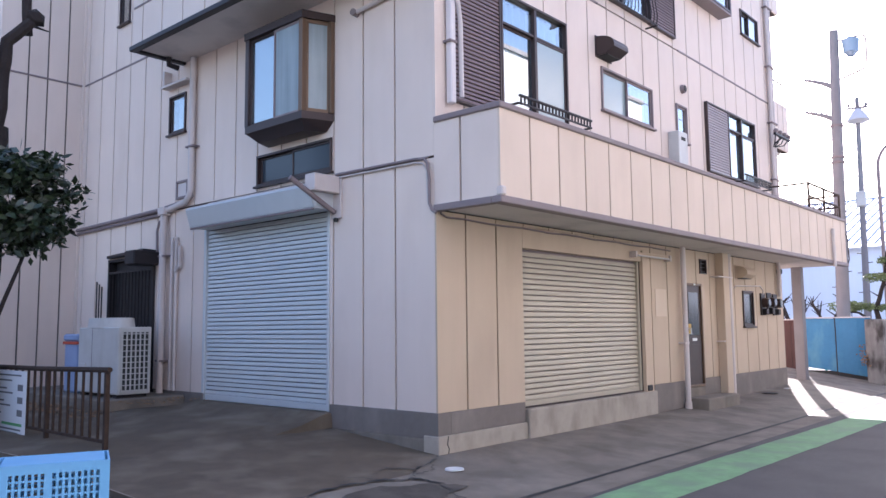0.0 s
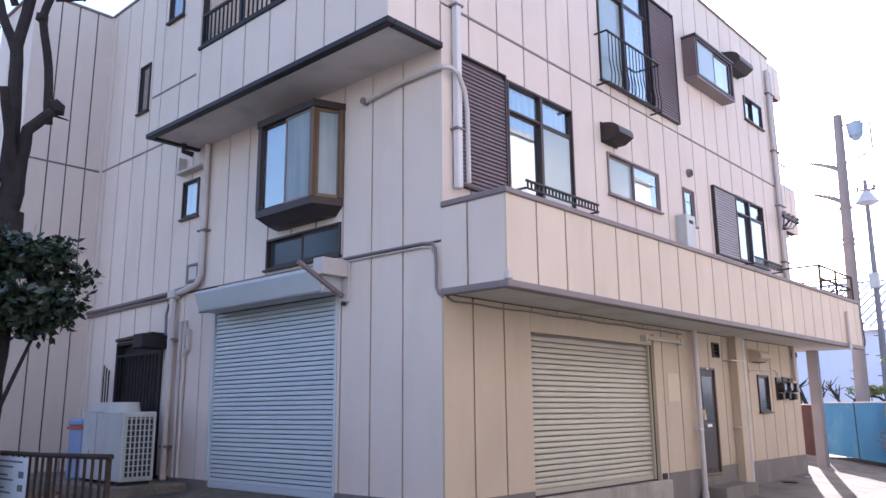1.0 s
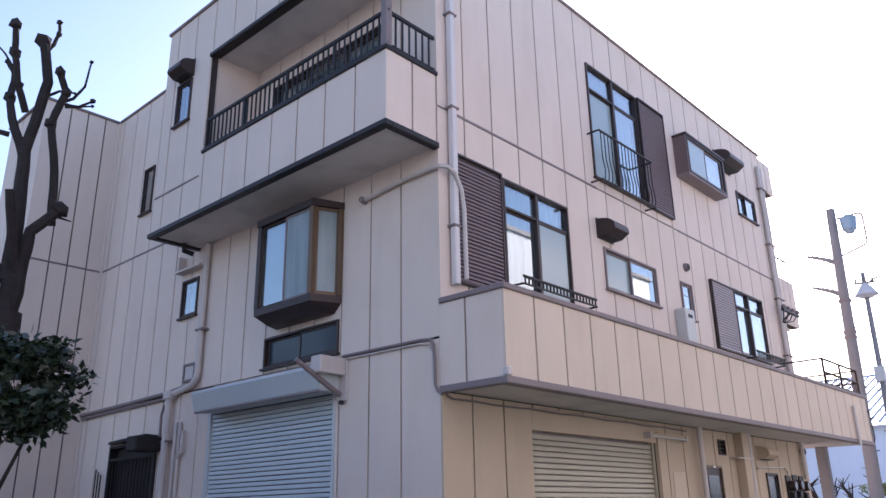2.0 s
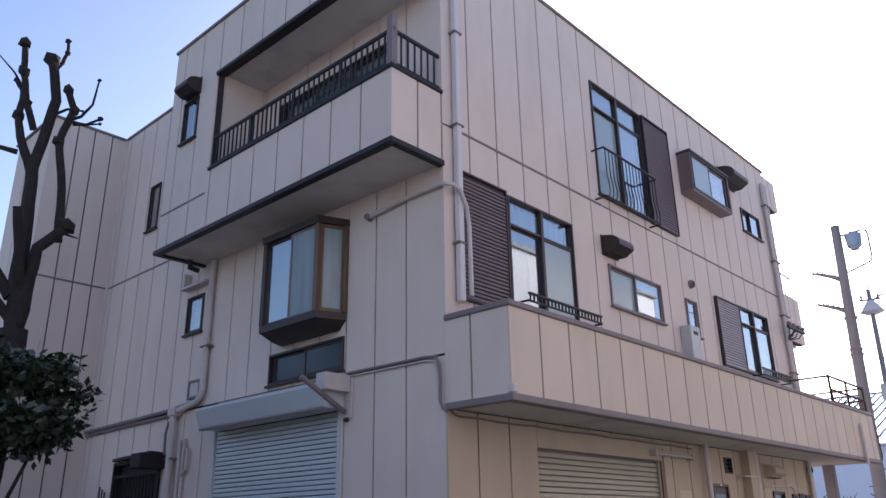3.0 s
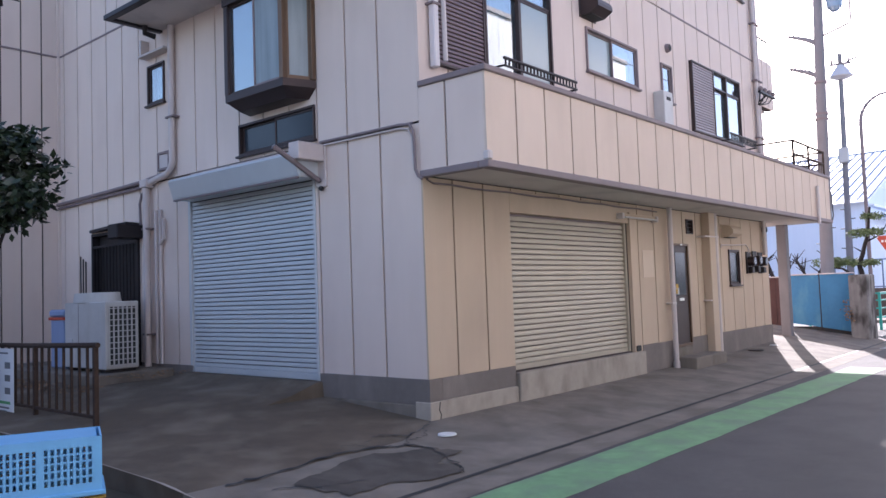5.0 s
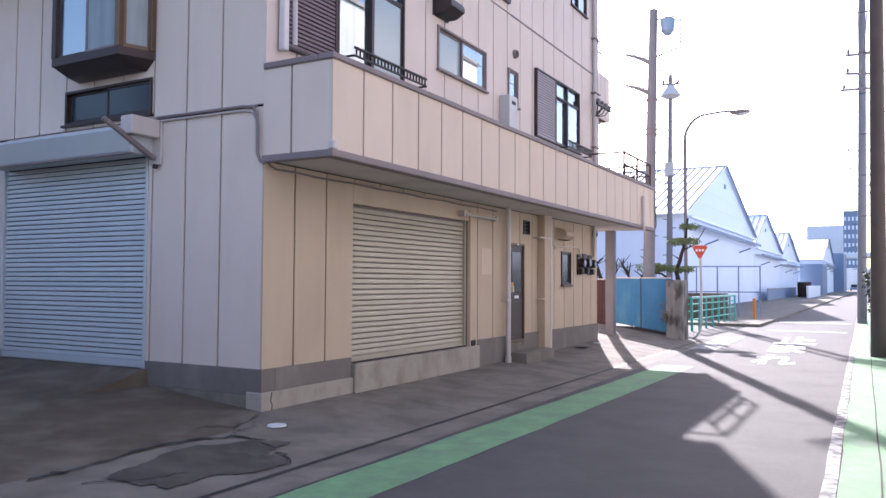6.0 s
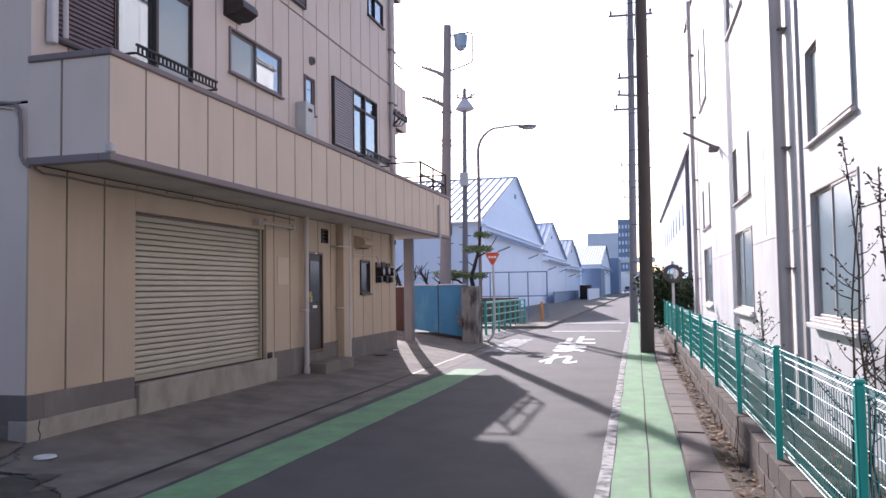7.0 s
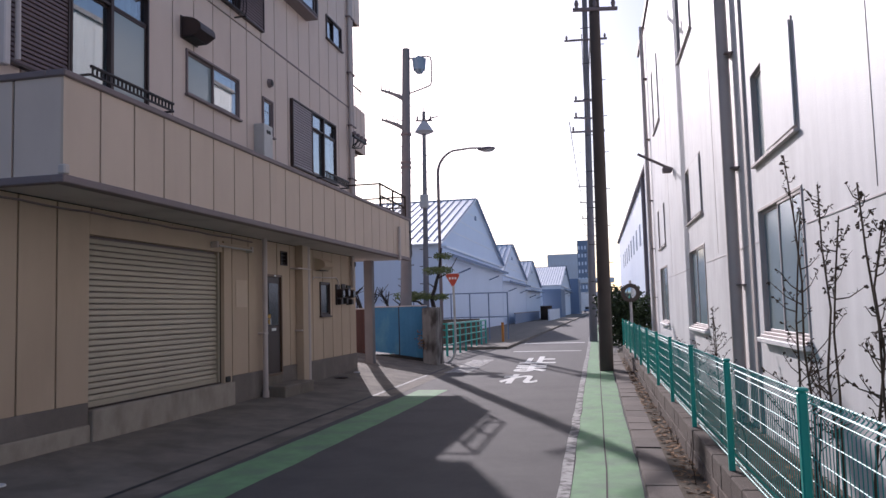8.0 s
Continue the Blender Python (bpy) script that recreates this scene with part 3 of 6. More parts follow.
tagged(part("ramp", box(-4.8, -1.86, -0.10, 0.2, 0.2, 0.345, 0.01), "apron"), "sloping concrete threshold at the side shutter", "ramp", kind="structure")
st = bmesh.new()
add_box(st, 0.02, 0.42, 6.35, 7.7, -0.16, 0.16, 0.015)
add_box(st, -0.18, 0.03, 6.44, 7.13, 0.0, 0.315, 0.008)
tagged(part("door_step", st, "concrete"), "worn concrete step in front of the brown door", "step", kind="structure")

# ---- the long balcony ----
BZ0, BZ1, BX, BY1 = 2.73, 3.83, 0.93, 13.28
BAL = plane_m((BX, 0, 0), (0, 1, 0), (1, 0, 0))
by = [0.56 + 0.588 * i for i in range(22)]
wall("balcony_parapet", BAL, 0.0, BY1, 2.80, 3.76, [], "beige panelled parapet of the long balcony", by, [2.80, 3.76], thick=0.12)
BEND = plane_m((0, 0.0, 0), (1, 0, 0), (0, -1, 0))
wall("balcony_end", BEND, 0.0, BX - 0.03, 2.80, 3.76, [], "beige panelled end of the long balcony", [0.37, 0.84], [2.80, 3.76], thick=0.12)
BBACK = plane_m((0, BY1, 0), (-1, 0, 0), (0, 1, 0))
wall("balcony_far_end", BBACK, -BX, 2.4, 2.80, 3.76, [], "beige panelled far end of the balcony", [], [2.80, 3.76], thick=0.12)
bc = bmesh.new()
add_box(bc, BX - 0.18, BX + 0.03, -0.03, BY1 + 0.03, 3.76, 3.83, 0.012)
add_box(bc, -0.02, BX - 0.18, -0.03, 0.16, 3.76, 3.83, 0.012)
tagged(part("balcony_cap", bc, "trim"), "grey-brown metal cap on the balcony parapet", "trim", kind="structure")
tagged(part("balcony_slab", box(0.0, BX - 0.03, 0.05, BY1 - 0.03, 2.75, 2.92, 0.0), "soffit"), "pale painted underside of the balcony", "soffit", kind="structure")
tagged(part("terrace_slab", box(-2.4, -0.002, 11.6, BY1 - 0.03, 2.75, 2.92, 0.0), "soffit"), "pale painted terrace slab past the house", "soffit", kind="structure")
bt = bmesh.new()
add_box(bt, BX - 0.10, BX + 0.035, -0.035, BY1 + 0.03, 2.72, 2.80, 0.01)
add_box(bt, -0.02, BX - 0.10, -0.035, 0.06, 2.72, 2.80, 0.01)
tagged(part("balcony_edge", bt, "trim"), "dark grey drip edge under the balcony", "trim", kind="structure")
tagged(part("balcony_column", box(-0.22, 0.0, 12.9, 13.12, 0.0, 2.75, 0.012), "pole"), "square grey-brown column under the balcony", "column", kind="structure")
tagged(part("balcony_drain", tube([(BX + 0.05, 12.1, 3.5), (BX + 0.05, 12.1, 2.66)], 0.035), "pvc"), "short beige drain pipe on the balcony front", "pipe")
tagged(part("corner_block", box(BX - 0.04, BX + 0.045, -0.03, 0.05, 2.80, 2.90, 0.015), "pvc"), "small beige bracket at the balcony corner", "bracket")
tagged(part("balcony_floor_strip", box(0.1, 0.5, 0.3, 0.75, 3.765, 3.80, 0.005), "white_plastic"), "folded pale sheet lying on the balcony edge", "sheet")

# ---- the upper balcony that juts from the side wall ----
OB = -0.90
BAY = plane_m((0, OB, 0), (1, 0, 0), (0, -1, 0))
bj = [-0.56 - 0.588 * i for i in range(9)][::-1]
wall("upper_balcony_front", BAY, -5.55, 0.0, 5.84, TOP, [(-4.15, 0.01, 6.82, 8.58), (-5.12, -4.66, 7.6, 8.38)], "beige panelled front of the upper balcony", bj, [5.84, TOP], thick=0.14)
BR = plane_m((0.0, 0, 0), (0, 1, 0), (1, 0, 0))
wall("upper_balcony_side", BR, OB + 0.03, -0.03, 5.84, TOP, [(OB - 0.01, 0.0, 6.82, 8.58)], "beige panelled side of the upper balcony", [-0.45], [5.84, TOP], thick=0.14)
BLS = plane_m((-5.58, 0, 0), (0, -1, 0), (-1, 0, 0))
wall("upper_balcony_left", BLS, -0.0, -OB, 5.84, TOP, [], "beige panelled far side of the upper balcony", [0.45], [5.84, TOP], thick=0.14)
tagged(part("upper_balcony_return", box(-4.29, -4.15, OB + 0.14, 0.15, 6.0, 9.35, 0.0), "alc"), "beige inner return wall of the upper balcony", "wall", kind="structure")
tagged(part("upper_balcony_soffit", box(-5.55, -0.04, OB + 0.03, 0.0, 5.80, 5.97, 0), "soffit"), "pale painted underside of the upper balcony", "soffit", kind="structure")
tagged(part("upper_balcony_ceiling", box(-4.15, -0.16, OB + 0.15, 0.2, 8.6, 8.72, 0), "soffit"), "shaded painted ceiling of the upper balcony", "ceiling", kind="structure")
ue = bmesh.new()
add_box(ue, -5.62, 0.035, OB - 0.035, OB + 0.08, 5.76, 5.84, 0.01)
add_box(ue, -0.07, 0.035, OB + 0.08, 0.0, 5.76, 5.84, 0.01)
add_box(ue, -5.62, -5.52, OB + 0.08, 0.0, 5.76, 5.84, 0.01)
add_box(ue, -4.15, 0.03, OB - 0.03, OB + 0.05, 8.53, 8.60, 0.01)
add_box(ue, -4.15, 0.03, OB - 0.03, OB + 0.12, 6.80, 6.86, 0.01)
add_box(ue, -0.12, 0.03, OB + 0.12, 0.0, 6.80, 6.86, 0.01)
tagged(part("upper_balcony_edge", ue, "iron"), "dark metal edge strips of the upper balcony", "trim", kind="structure")
tagged(part("parapet_cap", box(-5.62, 0.035, OB - 0.035, OB + 0.1, TOP, TOP + 0.05, 0.006), "trim"), "grey metal cap over the upper balcony", "trim", kind="structure")

# rear overhangs past the far end of the house
REAR = plane_m((0, 0, 0), (0, 1, 0), (1, 0, 0))
wall("rear_eave", REAR, 11.58, 12.3, 8.75, 9.55, [], "beige panelled rear eave box", [11.9], [8.75, 9.55], thick=0.14)
wall("rear_balcony", REAR, 11.58, 12.6, 5.45, 6.55, [], "beige panelled rear balcony", [11.9, 12.25], [5.45, 6.55], thick=0.14)
rb = bmesh.new()
add_box(rb, -2.5, -0.2, 11.58, 12.3, 8.75, 8.9, 0)
add_box(rb, -2.5, -0.2, 11.58, 12.55, 5.42, 5.6, 0)
tagged(part("rear_slabs", rb, "soffit"), "pale rear balcony slabs", "soffit", kind="structure")

# plain made-up blocks, mostly out of view, added to cut sky light
for k, (xa, xb, ya, yb, hh) in enumerate(((-17.0, 1.2, -17.0, -9.6, 3.0), (9.2, 20.0, -32.0, -15.0, 8.0), (-26.0, -19.0, -14.0, 10.0, 7.0))):
    nbm = bmesh.new()
    add_box(nbm, xa, xb, ya, yb, -0.24, hh, 0.0)
    tagged(part("neighbour_wall", nbm, "blocker"), "plain grey block added to cut sky light", "wall", kind="structure")


# ---- windows, shutters, doors ----
def on_street(y, z, x=0.0):
    return pose(x, y, z, 0, 0, 90)


def on_side(x, z, y=0.0):
    return pose(x, y, z)


def ring(w, h, t, y0, y1):
    """A frame of four bars round w x h, from the bottom centre."""
    bm = bmesh.new()
    add_box(bm, -w / 2, w / 2, y0, y1, 0, t, 0.004)
    add_box(bm, -w / 2, w / 2, y0, y1, h - t, h, 0.004)
    add_box(bm, -w / 2, -w / 2 + t, y0, y1, t, h - t, 0.004)
    add_box(bm, w / 2 - t, w / 2, y0, y1, t, h - t, 0.004)
    return bm


def curtain_mesh(w, h, folds=9, depth=0.02):
    bm = bmesh.new()
    n = folds * 6
    lo, hi = [], []
    for i in range(n + 1):
        x = -w / 2 + w * i / n
        y = depth * math.sin(i / n * folds * 2 * math.pi) + 0.01 * noise.noise((x * 5, 0, 0))
        lo.append(bm.verts.new((x, y * 1.3, 0)))
        hi.append(bm.verts.new((x, y, h)))
    for i in range(n):
        bm.faces.new((lo[i], lo[i + 1], hi[i + 1], hi[i]))
    return bm


count = {"w": 0, "d": 0}


def window(w, h, at, label, sashes=2, transom=0.0, curtain="curtain", metal="brown", frost=(), t=0.035, proud=0.03, frost_mat="frost"):
    count["w"] += 1
    top = thing("window_%d" % count["w"], label, "window", at, kind="structure")
    part("window_frame", ring(w, h, t, -proud, 0.10), metal, top)
    part("sill", box(-w / 2 - 0.03, w / 2 + 0.03, -proud - 0.035, 0.0, -0.03, 0.002, 0.004), metal, top)
    lh = h - 2 * t - (transom + t if transom else 0)
    iw = w - 2 * t
    sw = iw / sashes + (0.02 if sashes > 1 else 0)
    if transom:
        part("transom_bar", box(-iw / 2, iw / 2, -0.01, 0.08, t + lh, 2 * t + lh, 0.004), metal, top)
        for k in range(2):
            g = part("transom_pane", box(-iw / 4 + 0.005, iw / 4 - 0.005, 0.03, 0.036, 0, transom, 0), "glass", top, at=pose((-iw / 4, iw / 4)[k], 0, 2 * t + lh))
            g.visible_shadow = False
        part("mullion", box(-0.03, 0.03, -0.02, 0.05, t, h - t, 0.004), metal, top)
    for k in range(sashes):
        cx = -iw / 2 + sw / 2 if k == 0 else (iw / 2 - sw / 2 if k == sashes - 1 else 0)
        off = 0.0 if sashes == 1 else (0.03 if k % 2 == 0 else -0.005)
        s = part("sash", ring(sw, lh, 0.03, off, off + 0.03), metal, top, at=pose(cx, 0, t))
        p = part("pane", box(-sw / 2 + 0.03, sw / 2 - 0.03, off + 0.012, off + 0.018, 0.03, lh - 0.03, 0), frost_mat if k in frost else "glass", s)
        p.visible_shadow = False
    if curtain:
        part("curtain", curtain_mesh(iw, h - 2 * t, max(4, int(w * 7))), curtain, top, at=pose(0, 0.14, t), smooth=True)
    return top


def slat_mesh(w, pitch, depth, name):
    """One rounded slat of a shutter, with its lip."""
    prof = [(0.008, 0.0), (-depth * 0.85, pitch * 0.04), (-depth, pitch * 0.16), (-depth * 0.8, pitch * 0.5), (-depth * 0.5, pitch * 0.80), (0.004, pitch * 0.86), (0.012, pitch * 0.87), (0.012, 0)]
    n = len(prof)
    vs = [(x, y, z) for x in (-w / 2, w / 2) for y, z in prof]
    fs = [(k, (k + 1) % n, n + (k + 1) % n, n + k) for k in range(n)] + [tuple(range(n))[::-1], tuple(range(n, 2 * n))]
    me = bpy.data.meshes.new(name)
    me.from_pydata(vs, [], fs)
    me.update()
    return me


def roller_shutter(w, h, pitch, material, at, label, depth=0.016, seam="trim"):
    top = thing("roller_shutter", label, "shutter", at)
    me = slat_mesh(w, pitch, depth, "slat")
    me.materials.append(M[material])
    n = int((h - 0.09) / pitch)
    for i in range(n):
        s = new("slat", me)
        s.parent = top
        s.location = (0, 0, 0.09 + i * pitch)
    part("bottom_bar", box(-w / 2, w / 2, -0.022, 0.018, 0.0, 0.088, 0.006), material, top)
    part("backing", box(-w / 2, w / 2, 0.016, 0.03, 0.0, h, 0), seam, top)
    for s in (-1, 1):
        part("guide_rail", box(s * (w / 2 + 0.0), s * (w / 2 + 0.055), -0.05, 0.04, 0, h, 0.005), material, top)
    return top


def louvre_box(w, h, at, label, pitch=0.052, proud=0.07, slats="slat"):
    """A slatted box that holds the storm shutters beside a window."""
    top = thing("shutter_box", label, "shutter box", at)
    part("casing", ring(w, h, 0.03, -proud, 0.0), "brown", top)
    part("back_sheet", box(-w / 2 + 0.02, w / 2 - 0.02, -proud + 0.035, -proud + 0.045, 0.02, h - 0.02, 0), "brown", top)
    me = slat_mesh(w - 0.06, pitch, 0.020, "slat")
    me.materials.append(M[slats])
    for i in range(int((h - 0.06) / pitch)):
        s = new("slat", me)
        s.parent = top
        s.location = (0, -proud + 0.03, 0.03 + i * pitch)
    return top


def railing(w, h, at, label, n, material="iron", out=0.25, bow=0.0, name="window_rail", top_t=0.035, ends=True):
    """A metal guard: top rail, bottom rail, bars and the stays to the wall."""
    top = thing(name, label, "railing", at)
    part("top_rail", box(-w / 2, w / 2, -out - top_t / 2, -out + top_t / 2, h - top_t, h, 0.008), material, top)
    part("bottom_rail", box(-w / 2, w / 2, -out - 0.012, -out + 0.012, 0.0, 0.025, 0.004), material, top)
    if ends:
        for s in (-1, 1):
            for z in ((h - top_t, 0.0) if h > 0.3 else (0.0,)):
                part("stay", box(s * w / 2 - 0.012, s * w / 2 + 0.012, -out, 0.0, z, z + 0.025, 0.003), material, top)
    bm = bmesh.new()
    if bow:
        add_tube(bm, [(0, -out, h - top_t), (0, -out, h * 0.45), (0, -out - bow, h * 0.2), (0, -out - bow * 0.7, h * 0.06), (0, -out, 0.01)], 0.009, 6)
    else:
        add_box(bm, -0.009, 0.009, -out - 0.009, -out + 0.009, 0.02, h - top_t, 0)
    first = part("bar", bm, material, top, at=pose(-w / 2 + w / n / 2, 0, 0))
    for i in range(1, n):
        b = new("bar", first.data)
        b.parent = top
        b.location = (-w / 2 + w * (i + 0.5) / n, 0, 0)
    return top


# street side, ground floor
roller_shutter(3.12, 2.06, 0.072, "shutter_cream", on_street(3.28, 0.362, -0.09), "closed cream steel roller shutter on the street side")
pil = part("shutter_jamb", box(-0.19, 0.03, 4.905, 5.16, 0.36, 2.60, 0.006), "alc_tan_shade")
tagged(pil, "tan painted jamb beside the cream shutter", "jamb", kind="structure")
tagged(part("shutter_head", box(-0.19, 0.004, 1.66, 4.90, 2.421, 2.70, 0.004), "alc_tan_shade"), "plain painted lintel over the cream shutter", "trim", kind="structure")
tagged(part("bolt_box", box(-0.06, 0.05, 4.93, 5.08, 0.37, 0.46, 0.01), "rubber"), "small dark lock box at the shutter foot", "lock")
tagged(part("notice_patch", box(0.002, 0.008, 5.35, 5.75, 1.55, 2.0, 0.0), "tan_fresh"), "pale square of fresher paint on the wall", "patch")

count["d"] += 1
door = thing("door_1", "closed dark brown steel door with a letter slot", "door", on_street(6.785, 0.32, 0.012), kind="structure")
part("door_frame", ring(0.69, 1.82, 0.04, -0.03, 0.10), "bronze", door)
leaf = part("leaf", box(-0.30, 0.30, 0.0, 0.04, 0.03, 1.78, 0.004), "door", door)
part("upper_panel", box(-0.20, 0.20, -0.008, 0.0, 0.90, 1.66, 0.003), "dark_frost", leaf, "dark frosted pane")
part("lower_panel", box(-0.24, 0.24, -0.008, 0.0, 0.10, 0.74, 0.003), "door", leaf)
part("handle", tube([(-0.25, -0.01, 0.92), (-0.25, -0.06, 0.92), (-0.25, -0.06, 1.02), (-0.25, -0.01, 1.02)], 0.012, 8), "chrome", leaf, "metal lever handle")
part("letter_slot", box(-0.09, 0.09, -0.014, -0.002, 0.80, 0.85, 0.003), "paper", leaf, "pale letter slot")
part("sticker", box(-0.24, -0.14, -0.014, -0.0085, 0.93, 1.10, 0.0), "yellow", leaf, "yellow sticker")
part("plate", box(-0.02, 0.05, -0.04, -0.031, 1.783, 1.812, 0.0), "paper", door, "small white plate")

tv = thing("transom_vent", "small dark opening above the brown door", "vent", on_street(7.29, 2.33))
part("vent_frame", ring(0.3, 0.27, 0.02, -0.02, 0.08), "brown", tv)
part("vent_back", box(-0.13, 0.13, 0.06, 0.07, 0.02, 0.25, 0), "rubber", tv)
for k in range(3):
    part("vent_slat", box(-0.13, 0.13, 0.01, 0.035, 0.05 + k * 0.07, 0.058 + k * 0.07, 0), "brown", tv)
window(0.57, 0.72, on_street(9.435, 1.36), "small dark-framed window with frosted glass beside the meters", 1, curtain=None, frost=(0,), frost_mat="dark_frost")

# services under the balcony
tagged(part("drain_pipe", tube([(0.10, 6.25, 2.75), (0.10, 6.25, -0.02)], 0.045, 12), "pvc", smooth=True), "beige drain pipe running down beside the door", "pipe")
tagged(part("pipe_clip", box(0.0, 0.13, 6.16, 6.32, 1.08, 1.11, 0.005), "pvc"), "beige clip holding the drain pipe", "bracket")
tagged(part("pipe_shoe", tube([(0.10, 6.25, 0.10), (0.10, 6.25, -0.02)], 0.058, 12), "pvc", smooth=True), "beige collar at the foot of the drain pipe", "pipe")
ds = thing("duct_box", "tall beige boxed duct beside the brown door", "duct")
part("duct_body", box(0.0, 0.16, 7.85, 8.12, 0.0, 2.75, 0.01), "alc_tan_shade", ds)
part("duct_pipe", tube([(0.12, 8.20, 2.75), (0.12, 8.20, -0.02)], 0.05, 12), "pvc", ds, smooth=True)
part("duct_clip", box(0.0, 0.15, 7.78, 8.28, 1.08, 1.105, 0.004), "pvc", ds)
part("duct_clip", box(0.0, 0.17, 7.6, 8.28, 2.28, 2.305, 0.004), "pvc", ds)
lamp = thing("strip_light", "old unlit beige strip light under the balcony", "lamp", on_street(5.15, 2.50))
part("batten", box(-0.62, 0.62, -0.09, -0.02, 0.0, 0.06, 0.008), "alc_tan_shade", lamp)
part("tube_lamp", tube([(-0.55, -0.11, 0.0), (0.55, -0.11, 0.0)], 0.015, 8), "white_plastic", lamp, "white fluorescent tube")
for s in (-1, 1):
    part("end_cap", box(s * 0.6 - 0.03, s * 0.6 + 0.03, -0.12, -0.0, -0.03, 0.065, 0.008), "pvc", lamp)


def hood(at, w, h, d, label, material="brown"):
    """A vent hood: a sloping cover with open underside and a stub duct."""
    top = thing("vent_hood", label, "vent hood", at)
    bm = bmesh.new()
    n = 7
    prof = [(0, h)] + [(-d * math.sin(a), h * 0.45 + h * 0.55 * math.cos(a)) for a in (math.pi / 2 * i / (n - 1) for i in range(n))] + [(-d, h * 0.28), (-d * 0.55, 0.0), (0, 0.0)]
    L_ = [bm.verts.new((-w / 2, y, z)) for y, z in prof]
    R_ = [bm.verts.new((w / 2, y, z)) for y, z in prof]
    for k in range(len(prof) - 1):
        bm.faces.new((L_[k], L_[k + 1], R_[k + 1], R_[k]))
    bm.faces.new(L_)
    bm.faces.new(R_[::-1])
    bm.faces.new((L_[0], R_[0], R_[-1], L_[-1]))
    part("cover", bm, material, top)
    part("mouth", box(-w / 2 + 0.03, w / 2 - 0.03, -d * 0.6, -0.03, -0.012, -0.001, 0), "rubber", top)
    part("flange", box(-w / 2 - 0.02, w / 2 + 0.02, -0.02, 0.0, -0.02, h + 0.02, 0.004), material, top)
    return top


hood(on_street(9.1, 2.32), 0.5, 0.24, 0.24, "dirty beige vent hood under the balcony", "alc_tan_shade")
hood(on_street(3.90, 5.52), 0.44, 0.30, 0.32, "dark brown metal vent hood above the sliding window")
hood(on_street(9.2, 8.46), 0.74, 0.36, 0.36, "dark brown metal vent hood beside the box window")
hood(pose(-4.86, OB, 8.43), 0.42, 0.28, 0.26, "dark brown metal vent hood on the upper balcony wall")


def meter(y, z, s):
    top = thing("electric_meter", "round glass electric meter in a dark case", "meter", on_street(y, z), group="meters by the house end")
    part("board", box(-0.11 * s, 0.11 * s, -0.03, 0.0, -0.2 * s, 0.2 * s, 0.004), "iron", top)
    bm = bmesh.new()
    bmesh.ops.create_cone(bm, cap_ends=True, segments=20, radius1=0.09 * s, radius2=0.085 * s, depth=0.12)
    part("case", bm, "brown", top, at=pose(0, -0.09, 0.03, 90), smooth=True)
    bm = bmesh.new()
    bmesh.ops.create_cone(bm, cap_ends=True, segments=20, radius1=0.07 * s, radius2=0.07 * s, depth=0.02)
    part("dial", bm, "dark_frost", top, at=pose(0, -0.155, 0.03, 90))
    part("terminal_cover", box(-0.06 * s, 0.06 * s, -0.12, -0.03, -0.19 * s, -0.08 * s, 0.008), "iron", top)


for k, yy in enumerate((10.25, 10.62, 10.98)):
    meter(yy, 1.82 + 0.02 * (k % 2), 1.15)
tagged(part("conduit", tube([(0.03, 8.7, 2.12), (0.03, 8.75, 2.16), (0.03, 9.6, 2.18), (0.03, 10.1, 2.20), (0.03, 10.25, 2.12), (0.03, 10.25, 2.02)], 0.014, 7), "pvc"), "beige conduit leading to the meters", "conduit")
tagged(part("soffit_cable", tube([(0.02, 0.03, 2.86), (0.03, 0.05, 2.70)] + [(0.03, 0.15 + 0.36 * i, 2.668 + 0.007 * math.sin(i * 1.9)) for i in range(17)], 0.013, 6), "trim"), "grey cable clipped along the top of the ground-floor wall", "cable")
tagged(part("sensor", box(0.0, 0.10, 11.2, 11.34, 2.5, 2.62, 0.02), "rubber"), "small dark sensor at the wall end", "sensor")
tagged(part("end_pipe", tube([(0.06, 11.2, 2.75), (0.06, 11.2, 2.0)], 0.04, 10), "pvc", smooth=True), "short beige pipe at the wall end", "pipe")

# street side, first upper floor
louvre_box(0.94, 1.72, on_street(0.735, 4.07), "brown slatted storm-shutter box beside the large window")
window(1.57, 1.55, on_street(2.055, 4.22), "large dark-framed sliding window with a transom and pale curtains", 2, 0.36, frost=(1,))
railing(1.75, 0.13, on_street(2.15, 4.20), "low black iron window guard below the large window", 22, out=0.28)
window(1.69, 0.69, on_street(4.655, 4.70), "wide bronze-framed sliding window, half frosted", 2, frost=(0,), metal="trim")
window(0.44, 0.68, on_street(6.64, 4.68), "narrow bronze-framed window with frosted glass", 1, metal="trim", curtain="curtain")
rv = thing("round_vent", "small dark round vent on the wall", "vent", on_street(6.72, 5.68))
bm = bmesh.new()
bmesh.ops.create_cone(bm, cap_ends=True, segments=18, radius1=0.085, radius2=0.07, depth=0.07)
part("vent_ring", bm, "trim", rv, at=pose(0, -0.03, 0, 90), smooth=True)
bm = bmesh.new()
bmesh.ops.create_cone(bm, cap_ends=True, segments=18, radius1=0.055, radius2=0.055, depth=0.012)
part("vent_hole", bm, "rubber", rv, at=pose(0, -0.068, 0, 90))
ht = thing("water_heater", "white wall-hung gas heater box with a flue slot", "heater", on_street(6.25, 4.05))
part("heater_body", box(-0.18, 0.18, -0.20, 0.0, 0.0, 0.72, 0.012), "white_plastic", ht)
part("flue_slot", box(-0.08, 0.08, -0.206, -0.198, 0.56, 0.62, 0.002), "rubber", ht)
